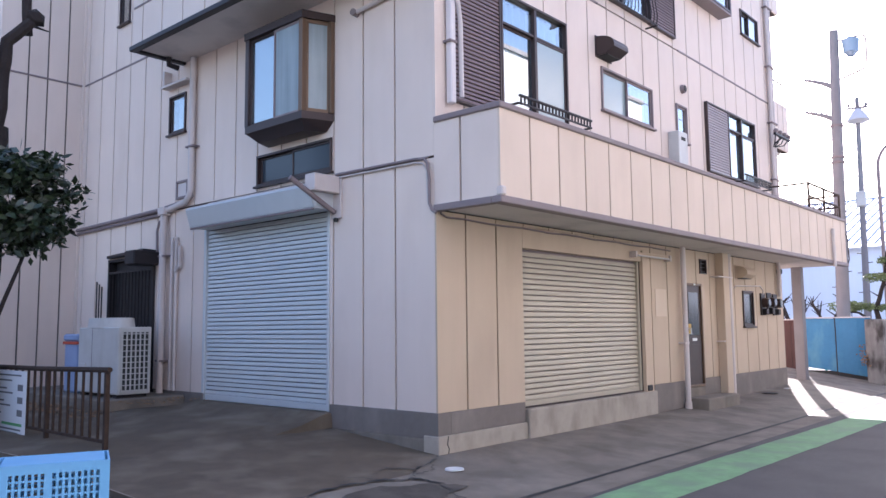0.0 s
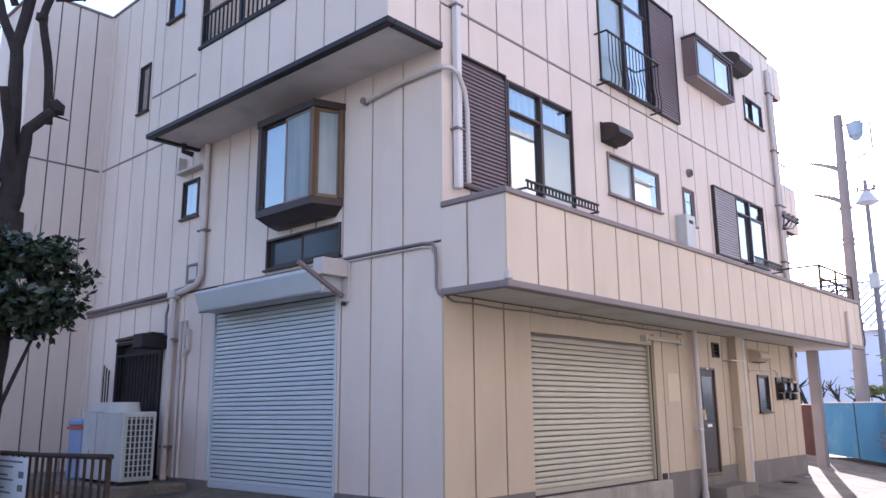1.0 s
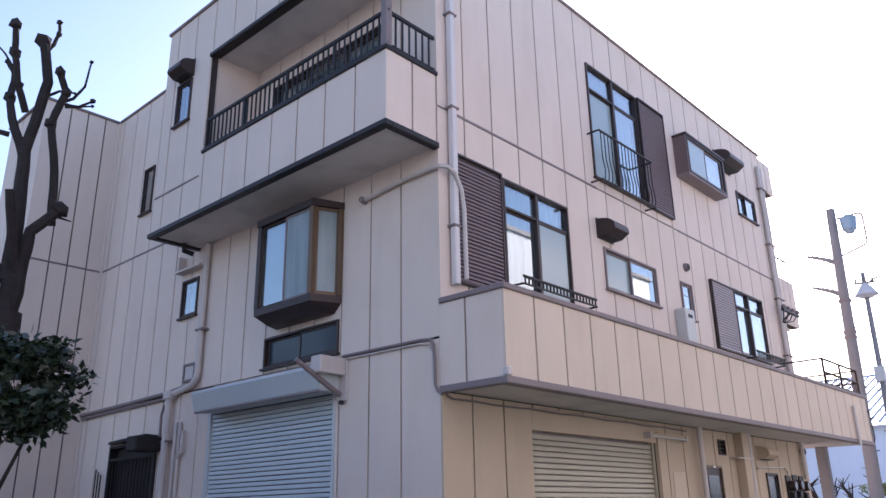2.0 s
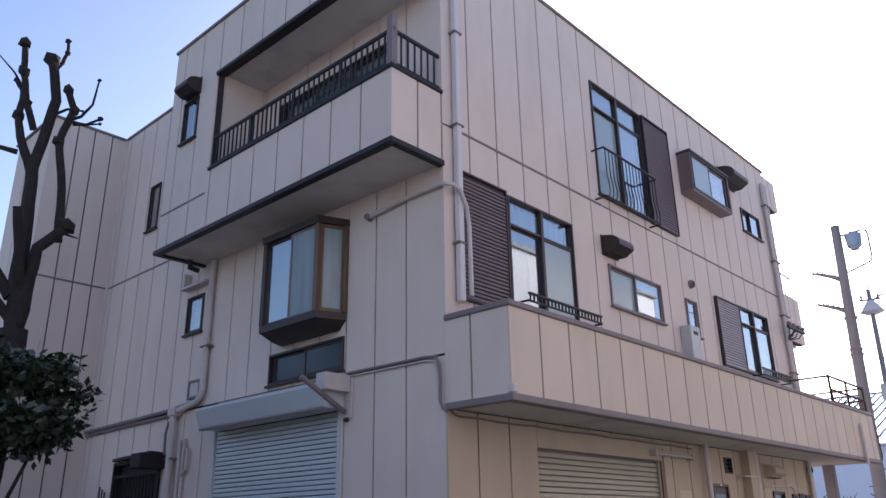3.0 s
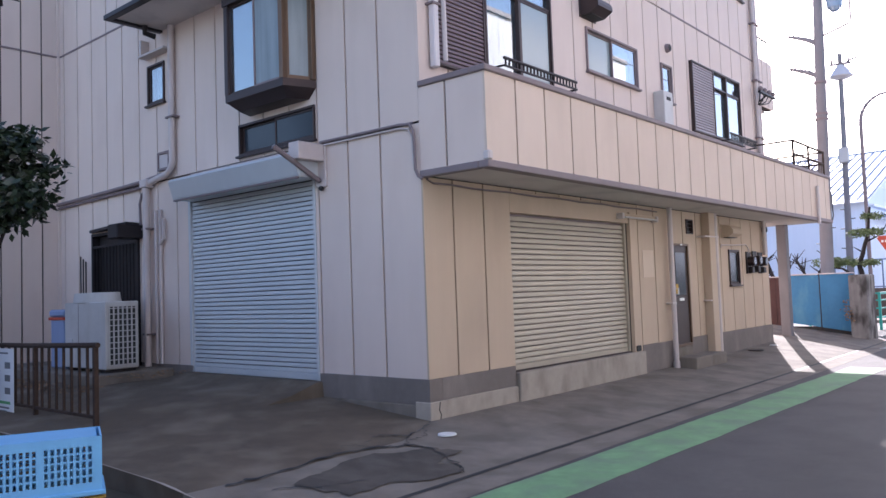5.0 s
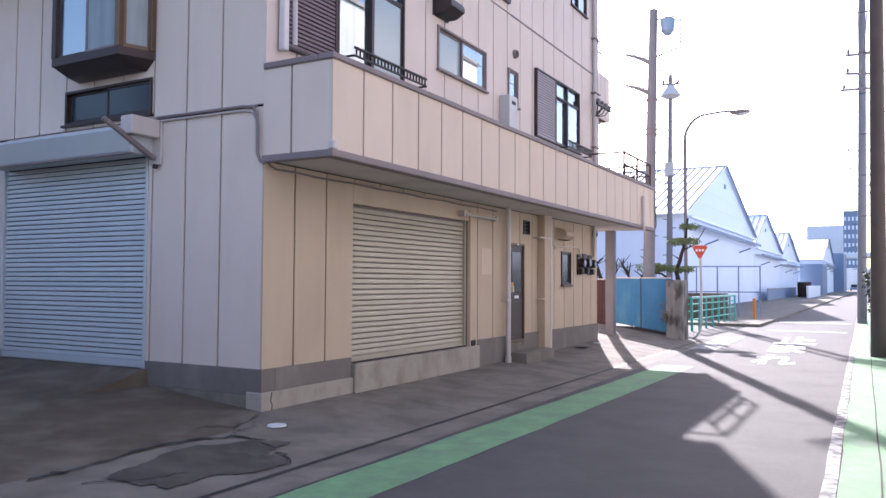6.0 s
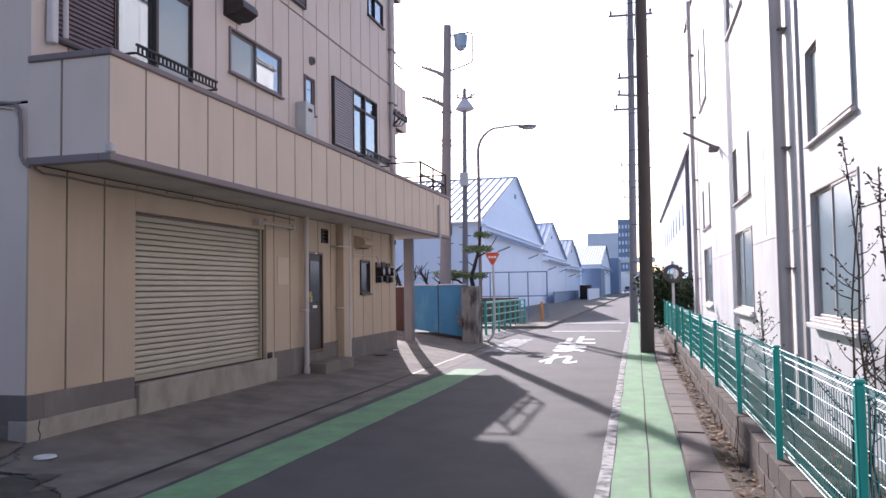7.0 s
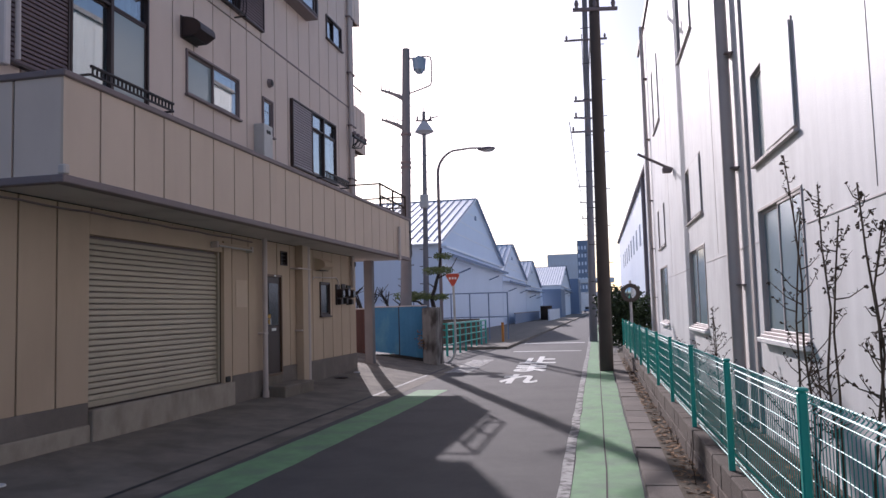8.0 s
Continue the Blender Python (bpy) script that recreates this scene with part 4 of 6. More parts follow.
part("heater_pipe", tube([(0.05, -0.1, 0.0), (0.05, -0.1, -0.2), (0.05, 0.0, -0.25)], 0.015, 6), "pvc", ht)
louvre_box(1.06, 1.36, on_street(8.21, 4.30), "brown slatted storm-shutter box by the far window, slats paled with haze", slats="slat_hazed")
window(1.52, 1.37, on_street(9.54, 4.33), "dark-framed sliding window with a transom at the far end", 2, 0.3)
railing(1.5, 0.16, on_street(9.7, 4.25), "low black iron window guard at the far window", 18, out=0.26)

# street side, top floor
window(1.68, 2.14, on_street(4.58, 6.57), "tall dark-framed balcony window with a transom", 2, 0.42, frost=(0,))
louvre_box(0.98, 2.18, on_street(5.93, 6.53), "tall brown slatted storm-shutter box on the top floor")
railing(1.75, 0.90, on_street(4.50, 6.42), "black iron window guard with bowed bars", 16, out=0.22, bow=0.03)
bw = thing("box_window", "grey-bronze box window jutting from the top floor", "window", on_street(7.73, 7.55))
BD = 0.27
part("box_floor", box(-0.88, 0.88, -BD, 0.0, 0.0, 0.05, 0.006), "trim", bw)
part("box_roof", box(-0.90, 0.90, -BD - 0.03, 0.0, 0.84, 0.89, 0.006), "brown", bw)
for s in (-1, 1):
    part("box_side", box(min(s * 0.88, s * 0.84), max(s * 0.88, s * 0.84), -BD, 0.0, 0.05, 0.84, 0.004), "slat", bw)
part("box_frame", ring(1.68, 0.79, 0.045, -BD - 0.01, -BD + 0.05), "brown", bw, at=pose(0, 0, 0.05))
for k, cx in enumerate((-0.40, 0.40)):
    s = part("sash", ring(0.80, 0.70, 0.03, -BD + 0.015 + 0.02 * k, -BD + 0.035 + 0.02 * k), "trim", bw, at=pose(cx, 0, 0.095))
    p = part("pane", box(-0.375, 0.375, -BD + 0.022 + 0.02 * k, -BD + 0.028 + 0.02 * k, 0.03, 0.67, 0), "frost" if k == 0 else "glass", s)
    p.visible_shadow = False
part("curtain", curtain_mesh(1.6, 0.72, 12), "curtain", bw, at=pose(0, -0.08, 0.08))
window(1.02, 0.56, on_street(10.29, 7.6), "small dark-framed sliding window on the top floor", 2)

# downpipes at the corner
dp = thing("downpipe", "pale square downpipe at the house corner", "pipe")
part("pipe_shaft", box(0.02, 0.11, 0.17, 0.26, 4.02, 9.45, 0.012), "pvc_white", dp)
for z in (4.75, 6.38, 7.8, 9.1):
    part("pipe_bracket", box(0.0, 0.125, 0.14, 0.29, z, z + 0.03, 0.004), "trim", dp)
part("hopper", box(0.0, 0.16, 0.1, 0.33, 9.42, 9.58, 0.02), "pvc_white", dp)
ap = [(-1.32, -0.05, 5.44), (-0.6, -0.05, 5.5), (-0.05, -0.06, 5.50), (0.06, -0.04, 5.5), (0.11, 0.05, 5.5), (0.13, 0.16, 5.45), (0.13, 0.28, 5.25), (0.13, 0.32, 5.0), (0.13, 0.33, 4.1)]
tagged(part("drain_hose", tube(ap, 0.03, 9), "pvc", smooth=True), "beige drain hose that bends round the house corner", "hose")
tagged(part("hose_end", tube([(-1.34, -0.002, 5.44), (-1.32, -0.10, 5.44)], 0.045, 10), "trim"), "dark collar where the drain hose leaves the wall", "collar")

# far end pipes
for k, (y, x) in enumerate(((11.25, 0.06), (11.42, 0.05))):
    tagged(part("downpipe", tube([(x, y, 9.2), (x, y, 3.8)], 0.045, 10), "pvc", smooth=True), "beige downpipe at the far end of the house", "pipe")
for z in (4.6, 5.9, 7.2, 8.6):
    tagged(part("pipe_clip", box(0.0, 0.12, 11.15, 11.52, z, z + 0.03, 0.004), "trim"), "dark clip holding the far downpipes", "bracket")
cb = thing("cable_bracket", "rusty cable bracket with insulators at the house end", "bracket", on_street(11.35, 5.55))
part("arm", box(-0.5, 0.5, -0.28, -0.22, 0.0, 0.05, 0.004), "iron", cb)
part("brace", tube([(0, 0, -0.15), (0, -0.25, 0.02)], 0.018, 6), "iron", cb)
for k in range(4):
    bm = bmesh.new()
    bmesh.ops.create_uvsphere(bm, u_segments=10, v_segments=6, radius=0.055)
    part("insulator", bm, "trim", cb, at=pose(-0.42 + 0.28 * k, -0.25, 0.10), smooth=True)
    part("lead", tube([(-0.42 + 0.28 * k, -0.25, 0.05), (-0.35 + 0.2 * k, -0.2, -0.12), (-0.1, -0.08, -0.2)], 0.012, 5), "rubber", cb)
rr = railing(0.9, 0.55, on_street(12.05, 6.56), "dark iron rail on the rear balcony", 6, out=-0.05, ends=False)

# terrace rail at the far end of the long balcony
tr = thing("terrace_rail", "rusty iron rail round the terrace corner", "railing")
for y, x in ((10.9, 0.86), (12.0, 0.86), (13.2, 0.86), (13.2, -0.4), (13.2, -1.6)):
    part("post", box(x - 0.02, x + 0.02, y - 0.02, y + 0.02, 3.80, 4.42, 0.003), "rust", tr)
for z in (4.38, 4.1):
    part("rail", box(0.84, 0.88, 10.9, 13.2, z, z + 0.035, 0.003), "rust", tr)
    part("rail", box(-1.6, 0.84, 13.18, 13.22, z, z + 0.035, 0.003), "rust", tr)
part("rail", box(-1.6, 0.84, 10.88, 10.92, 4.38, 4.415, 0.003), "rust", tr)
for i in range(17):
    part("bar", box(0.852, 0.868, 10.98 + i * 0.135, 10.996 + i * 0.135, 3.83, 4.10, 0), "rust", tr)
part("rail", box(0.845, 0.875, 10.95, 13.15, 3.86, 3.89, 0.002), "rust", tr)

# ---- side face ----
roller_shutter(2.88, 2.62, 0.064, "shutter_blue", on_side(-3.36, 0.35, 0.04), "closed grey-blue steel roller shutter on the side wall", 0.011, "slot")
sb = thing("shutter_hood", "white steel hood box over the grey-blue shutter", "shutter hood", on_side(-3.25, 2.93))
bm = bmesh.new()
prof = [(0.0, 0.42), (-0.40, 0.30), (-0.42, 0.27), (-0.34, 0.02), (-0.32, 0.0), (0.0, 0.0)]
L_ = [bm.verts.new((-1.47, y, z)) for y, z in prof]
R_ = [bm.verts.new((1.47, y, z)) for y, z in prof]
n = len(prof)
for k in range(n):
    bm.faces.new((L_[k], L_[(k + 1) % n], R_[(k + 1) % n], R_[k]))
bm.faces.new(L_[::-1])
bm.faces.new(R_)
bmesh.ops.bevel(bm, geom=list(bm.edges), offset=0.006, segments=2, affect="EDGES", profile=0.6)
part("hood_body", bm, "shutter_blue", sb)
for s in (-1, 1):
    part("end_plate", box(s * 1.472, s * 1.484, -0.33, -0.004, 0.02, 0.30, 0.003), "shutter_blue", sb)
part("bottom_lip", box(-1.45, 1.45, -0.35, -0.31, -0.02, 0.004, 0.003), "trim", sb, "grey bottom lip")
part("top_flashing", box(-1.49, 1.49, -0.03, 0.0, 0.395, 0.43, 0.004), "pvc", sb, "beige flashing strip")
arm = thing("awning_arm", "folded grey metal arm beside the shutter hood", "bracket", on_side(-1.74, 2.95))
part("arm_bar", tube([(-0.06, -0.70, 0.32), (0.02, -0.05, -0.06)], 0.035, 8), "trim", arm)
part("arm_plate", box(-0.08, 0.12, -0.03, 0.0, -0.14, 0.38, 0.008), "pvc", arm)
part("arm_cover", box(-0.10, 0.10, -0.44, -0.03, 0.18, 0.40, 0.01), "pvc", arm)
part("bolt", tube([(0.05, -0.03, -0.16), (0.05, -0.07, -0.16)], 0.03, 8), "rubber", arm)

window(1.66, 0.45, on_side(-2.65, 3.45), "low dark-framed sliding window above the shutter hood", 2, curtain=None, frost=(0, 1), frost_mat="dark_frost")
window(0.52, 0.66, on_side(-5.74, 4.64), "small dark-framed window with blue reflections", 1)
window(0.40, 0.97, on_side(-7.7, 7.05), "narrow dark window high on the side wall", 1, curtain=None)
window(0.46, 0.78, pose(-4.89, OB, 7.6), "small dark-framed window on the upper balcony wall", 1)
window(2.7, 2.1, on_side(-2.25, 6.0), "dark-framed sliding doors behind the upper balcony rail", 3)

# canted bay window
by_ = thing("bay_window", "bronze bay window with canted sides and pale curtains", "window", on_side(-2.58, 4.05))
W2, F2, D2 = 0.76, 0.60, 0.38


def prism(pts, z0, z1):
    bm = bmesh.new()
    a = [bm.verts.new((x, y, z0)) for x, y in pts]
    b = [bm.verts.new((x, y, z1)) for x, y in pts]
    n = len(pts)
    for k in range(n):
        bm.faces.new((a[k], a[(k + 1) % n], b[(k + 1) % n], b[k]))
    bm.faces.new(a[::-1])
    bm.faces.new(b)
    return bm


def bay_pts(g):
    return [(-W2 - g, 0), (-F2 - g, -D2 - g), (F2 + g, -D2 - g), (W2 + g, 0)]


part("bay_base", prism(bay_pts(0.03), 0.06, 0.16), "brown", by_)
low = bmesh.new()
a = [low.verts.new((x, y, 0.06)) for x, y in bay_pts(0.02)]
b = [low.verts.new((x * 0.85, y * 0.7, -0.06)) for x, y in bay_pts(0.0)]
for k in range(4):
    low.faces.new((a[k], a[(k + 1) % 4], b[(k + 1) % 4], b[k]))
low.faces.new(a)
low.faces.new(b[::-1])
part("bay_underside", low, "brown", by_)
part("bay_top", prism(bay_pts(0.05), 1.40, 1.50), "brown", by_)
cor = bay_pts(0.0)
for k, (x, y) in enumerate(cor):
    part("mullion", box(x - 0.04, x + 0.04, y - 0.035 if k in (1, 2) else -0.07, y + 0.04 if k in (1, 2) else 0.0, 0.16, 1.40, 0.005), "bronze" if x > 0 else "brown", by_)
for k in range(3):
    (xa, ya), (xb, yb) = cor[k], cor[k + 1]
    w = math.hypot(xb - xa, yb - ya) - 0.06
    ang = math.degrees(math.atan2(yb - ya, xb - xa))
    mtx = pose((xa + xb) / 2, (ya + yb) / 2, 0.16, 0, 0, ang)
    if k == 1:
        for j, cx in enumerate((-w / 4, w / 4)):
            s = part("sash", ring(w / 2 + 0.02, 1.24, 0.035, -0.01 + 0.02 * (1 - j), 0.012 + 0.02 * (1 - j)), "brown" if j == 0 else "trim", by_, at=mtx @ pose(cx, 0, 0))
            p = part("pane", box(-w / 4 + 0.03, w / 4 - 0.03, 0.0 + 0.02 * (1 - j), 0.005 + 0.02 * (1 - j), 0.03, 1.21, 0), "glass" if j == 0 else "sheer", s)
            p.visible_shadow = False
            if j == 1:
                part("sash_bar", box(-w / 4 + 0.02, w / 4 - 0.02, 0.03, 0.045, 0.66, 0.69, 0), "trim", s)
    else:
        s = part("sash", ring(w, 1.24, 0.05, -0.015, 0.02), "bronze", by_, at=mtx)
        p = part("pane", box(-w / 2 + 0.04, w / 2 - 0.04, 0.0, 0.005, 0.04, 1.2, 0), "sheer", s)
        p.visible_shadow = False
part("blind", box(-F2 + 0.03, F2 - 0.03, -D2 + 0.09, -D2 + 0.095, 0.14, 1.40, 0), "curtain", by_, "pale sheer blind")
part("curtain", curtain_mesh(0.36, 1.25, 5, 0.025), "curtain", by_, at=pose(0.62, -0.12, 0.15, 0, 0, 57), smooth=True)

# upper balcony railing, along the front and round the corner
ur = thing("balcony_railing", "black iron railing on the upper balcony", "railing")
for z in (6.90, 7.36):
    part("rail", box(-4.15, 0.0, OB + 0.02, OB + 0.06, z, z + (0.025 if z < 7 else 0.05), 0.005), "iron", ur)
    part("rail", box(-0.06, -0.02, OB + 0.06, -0.01, z, z + (0.025 if z < 7 else 0.05), 0.005), "iron", ur)
for x in (-4.12, -3.1, -2.06, -1.03):
    part("post", box(x - 0.02, x + 0.02, OB + 0.02, OB + 0.06, 6.86, 7.38, 0.003), "iron", ur)
part("corner_post", box(-0.10, 0.0, OB + 0.0, OB + 0.10, 6.86, 7.6, 0.004), "trim", ur)
first = part("bar", box(-0.01, 0.01, -0.01, 0.01, 6.9, 7.36, 0), "iron", ur, at=pose(-4.02, OB + 0.04, 0))
for i in range(1, 36):
    o = new("bar", first.data)
    o.parent, o.location = ur, (-4.02 + i * 0.11, OB + 0.04, 0)
for i in range(6):
    o = new("bar", first.data)
    o.parent, o.location = ur, (-0.04, OB + 0.2 + i * 0.12, 0)
# pipes and ledges on the side face
dp2 = thing("side_downpipe", "beige downpipe with an elbow on the side wall", "pipe")
part("pipe_upper", tube([(-5.18, -0.07, 5.78), (-5.18, -0.07, 3.62), (-5.22, -0.07, 3.52), (-5.34, -0.07, 3.44), (-5.9, -0.07, 3.36)], 0.05, 12), "pvc", dp2, smooth=True)
part("pipe_lower", tube([(-5.96, -0.09, 3.38), (-5.96, -0.09, 0.30)], 0.055, 12), "pvc", dp2, smooth=True)
part("pipe_head", box(-6.06, -5.86, -0.16, -0.0, 3.28, 3.42, 0.02), "pvc", dp2)
for z in (0.9, 2.6, 4.3):
    part("pipe_clip", box((-6.06 if z < 3 else -5.28), (-5.86 if z < 3 else -5.05), -0.13, 0.0, z, z + 0.03, 0.004), "trim", dp2)
tagged(part("belt_pipe", tube([(-9.3, -0.06, 3.34), (-7.5, -0.06, 3.37), (-6.2, -0.06, 3.40), (-5.3, -0.06, 3.46)], 0.035, 8), "trim", smooth=True), "grey pipe along the side wall under the joint", "pipe")
tagged(part("belt_pipe", tube([(-9.3, -0.04, 3.27), (-6.2, -0.04, 3.32)], 0.025, 8), "trim", smooth=True), "thin grey pipe below the belt pipe", "pipe")
cd = [(-1.70, -0.04, 3.38), (-0.30, -0.04, 3.37), (-0.14, -0.045, 3.35), (-0.08, -0.05, 3.28), (-0.06, -0.05, 3.1), (-0.06, -0.05, 2.82), (-0.02, -0.05, 2.74), (0.04, -0.05, 2.70)]
tagged(part("cable_conduit", tube(cd, 0.018, 8), "trim", smooth=True), "grey cable conduit along the joint to the balcony", "conduit")
cd = [(-1.70, -0.03, 3.34), (-0.30, -0.03, 3.33), (-0.17, -0.03, 3.3), (-0.11, -0.03, 3.2), (-0.10, -0.03, 2.85)]
tagged(part("cable_conduit", tube(cd, 0.012, 8), "pvc", smooth=True), "thin pale conduit along the joint", "conduit")
vb = thing("wall_vent", "square beige vent frame on the side wall", "vent", on_side(-5.5, 3.52))
part("vent_frame", ring(0.36, 0.30, 0.04, -0.05, 0.0), "trim", vb)
part("vent_plate", box(-0.14, 0.14, -0.03, 0.0, 0.04, 0.26, 0), "pvc", vb)
tagged(part("ledge", box(-6.05, -5.25, -0.16, 0.0, 5.42, 5.46, 0.006), "pvc"), "small beige canopy ledge over the square window", "ledge")
tagged(part("ledge_bracket", box(-6.02, -5.97, -0.14, 0.0, 5.46, 5.72, 0.004), "pvc"), "beige bracket over the square window", "bracket")
tagged(part("eave_pipe", tube([(-5.45, -0.35, 5.78), (-5.45, -0.35, 5.66), (-5.40, -0.2, 5.62)], 0.045, 8), "iron"), "short dark drain stub under the upper balcony", "pipe")
for x in (-5.62, -5.75):
    tagged(part("thin_pipe", tube([(x, -0.04, 2.9), (x, -0.04, 0.45)], 0.028, 8), "pvc", smooth=True), "thin beige pipe on the side wall", "pipe")
tagged(part("gas_stub", tube([(-5.62, -0.05, 2.35), (-5.5, -0.05, 2.42), (-5.5, -0.05, 2.75)], 0.03, 8), "pvc"), "short beige pipe branch on the side wall", "pipe")
tagged(part("cable_loop", tube([(-6.22, -0.05, 2.7), (-6.22, -0.06, 3.05), (-6.15, -0.06, 3.2), (-6.0, -0.06, 3.25)], 0.022, 7), "trim"), "grey cable loop by the dark door", "cable")

# barred door behind the air conditioner
gd = thing("barred_door", "dark doorway closed by a black iron grille", "door", on_side(-7.18, 0.36), kind="")
part("door_frame", ring(1.65, 2.32, 0.05, -0.04, 0.1), "iron", gd)
part("door_panel", box(-0.78, 0.78, 0.10, 0.14, 0.05, 2.27, 0), "iron", gd)
for i in range(14):
    part("bar", box(-0.76 + i * 0.117, -0.744 + i * 0.117, -0.03, -0.012, 0.05, 2.1, 0), "iron", gd)
part("grille_rail", box(-0.8, 0.8, -0.035, -0.008, 2.06, 2.10, 0.003), "iron", gd)
part("door_canopy", prism([(-0.85, 0), (0.85, 0), (0.95, -0.30), (-0.80, -0.08)], 2.34, 2.39), "iron", gd)
part("canopy_drop", box(0.62, 0.95, -0.45, 0.0, 2.12, 2.36, 0.02), "iron", gd)
for i in range(3):
    tagged(part("iron_rod", box(-8.32 + i * 0.1, -8.30 + i * 0.1, -0.10, -0.08, 0.3, 2.3 - 0.05 * i, 0), "iron"), "upright black iron rod beside the grille", "rod")


# ---- yard beside the house ----
def yz(x, y):
    return pave_z(x, y)


tagged(part("ac_platform", box(-9.3, -5.3, -1.30, -0.03, 0.0, 0.40, 0.015), "concrete"), "low concrete platform under the air conditioner", "platform", kind="structure")
ac = thing("air_conditioner", "large white outdoor air conditioner with a top fan", "air conditioner", pose(-6.16, -0.76, 0.40))
part("cabinet", box(-0.68, 0.68, -0.26, 0.26, 0.05, 1.06, 0.015), "white_plastic", ac)
for s in (-1, 1):
    part("foot", box(s * 0.55 - 0.06, s * 0.55 + 0.06, -0.24, 0.24, 0.0, 0.05, 0.004), "iron", ac)
bm = bmesh.new()
bmesh.ops.create_cone(bm, cap_ends=False, segments=28, radius1=0.49, radius2=0.46, depth=0.15)
part("fan_ring", bm, "white_plastic", ac, at=pose(-0.12, 0, 1.13) @ Matrix.Diagonal((1.15, 0.58, 1, 1)), smooth=True)
part("fan_grille", prism([(0.42 * math.cos(a) * 1.15 - 0.15, 0.42 * math.sin(a) * 0.58) for a in (2 * math.pi * k / 20 for k in range(20))], 1.10, 1.12), "rubber", ac)
part("side_coil", box(0.683, 0.69, -0.20, 0.22, 0.12, 0.98, 0), "rubber", ac)
for i in range(7):
    part("side_bar", box(0.688, 0.705, -0.22 + i * 0.07, -0.201 + i * 0.07, 0.10, 1.0, 0), "white_plastic", ac)
for i in range(11):
    part("side_bar", box(0.688, 0.703, -0.22, 0.24, 0.10 + i * 0.085, 0.112 + i * 0.085, 0), "white_plastic", ac)
part("seam", box(-0.20, -0.194, -0.264, -0.258, 0.06, 1.04, 0), "trim", ac)
part("valve_cover", box(-0.62, -0.40, -0.275, -0.258, 0.12, 0.50, 0.004), "white_plastic", ac)
tagged(part("refrigerant_pipe", tube([(-6.85, -0.6, 1.0), (-7.05, -0.5, 1.25), (-7.35, -0.4, 1.45), (-7.7, -0.1, 1.6)], 0.03, 7), "trim"), "grey lagged pipe from the air conditioner", "pipe")
bn = thing("blue_bin", "pale blue plastic bin with a red band", "bin", pose(-7.30, -0.70, 0.40))
part("bin_body", box(-0.26, 0.26, -0.24, 0.24, 0.0, 0.84, 0.03), "blue_bin", bn)
part("bin_lid", box(-0.28, 0.28, -0.26, 0.26, 0.84, 0.96, 0.03), "blue_bin", bn)
part("bin_band", box(-0.283, 0.283, -0.263, 0.263, 0.79, 0.835, 0.003), "red", bn)
random.seed(11)


def litter(name, n, xa, xb, ya, yb, zf, size, label):
    """Scattered dry leaves, each a bent pair of triangles."""
    vs, fs = [], []
    for _ in range(n):
        x, y = random.uniform(xa, xb), random.uniform(ya, yb)
        x = x + (-0.016 * y if xa > 4 else 0)
        z, a, s = zf(x, y) + random.uniform(0.004, 0.03), random.uniform(0, 6.3), size * random.uniform(0.5, 1.2)
        c, d = math.cos(a) * s, math.sin(a) * s
        k = len(vs)
        vs += [(x - c, y - d, z), (x + d * 0.5, y - c * 0.5, z + s * 0.3), (x + c, y + d, z + s * random.uniform(0, 0.5)), (x - d * 0.5, y + c * 0.5, z + s * 0.2)]
        fs += [(k, k + 1, k + 2), (k, k + 2, k + 3)]
    return tagged(mesh_ob(name, vs, fs, "dry"), label, "leaves", kind="stuff")


litter("dry_leaves", 260, -9.0, -5.0, -1.75, -1.30, yz, 0.05, "dry brown leaves along the platform edge")
litter("dry_leaves", 90, -5.3, -4.4, -1.2, -0.05, lambda x, y: 0.36, 0.035, "dry brown leaves beside the side shutter")

# rusty rail and notice board
rl = thing("rusty_railing", "rusty iron railing beside the yard", "railing")
RY = -2.6


def rail_z(x):
    return yz(x, RY)


for x in (-2.46, -4.0, -5.5, -7.0):
    part("post", box(x - 0.025, x + 0.025, RY - 0.025, RY + 0.025, 0.02, 0.97, 0.004), "rust", rl)
part("top_rail", tube([(-2.40, RY, 0.985), (-4.2, RY, 0.95), (-7.2, RY, 0.93)], 0.03, 8), "rust", rl)
part("bottom_rail", box(-7.2, -2.46, RY - 0.015, RY + 0.015, 0.20, 0.235, 0.003), "rust", rl)
for i in range(23):
    part("bar", box(-2.66 - i * 0.195, -2.632 - i * 0.195, RY - 0.012, RY + 0.012, 0.22, 0.95, 0), "rust", rl)
nb = thing("notice_board", "white printed notice board fixed to the rusty railing", "notice board", pose(-5.1, RY - 0.05, 0.05) @ Matrix.Diagonal((1.65, 1, 1.13, 1)))
part("sheet", box(-0.36, 0.36, -0.008, 0.0, 0.0, 0.76, 0.002), "paper", nb)
bars = bmesh.new()
for i, (z, w) in enumerate(((0.70, 0.58), (0.64, 0.40), (0.55, 0.3), (0.50, 0.42), (0.41, 0.25), (0.36, 0.38), (0.27, 0.2), (0.10, 0.6), (0.06, 0.55))):
    add_box(bars, -0.32, -0.32 + w, -0.012, -0.009, z, z + 0.018, 0)
for z in (0.54, 0.40, 0.26):
    add_box(bars, 0.2, 0.3, -0.012, -0.009, z, z + 0.07, 0)
part("printed_bars", bars, "ink", nb, "grey unreadable print")
part("printed_band", box(-0.1, 0.3, -0.012, -0.009, 0.15, 0.18, 0), "ink_green", nb, "green printed band")


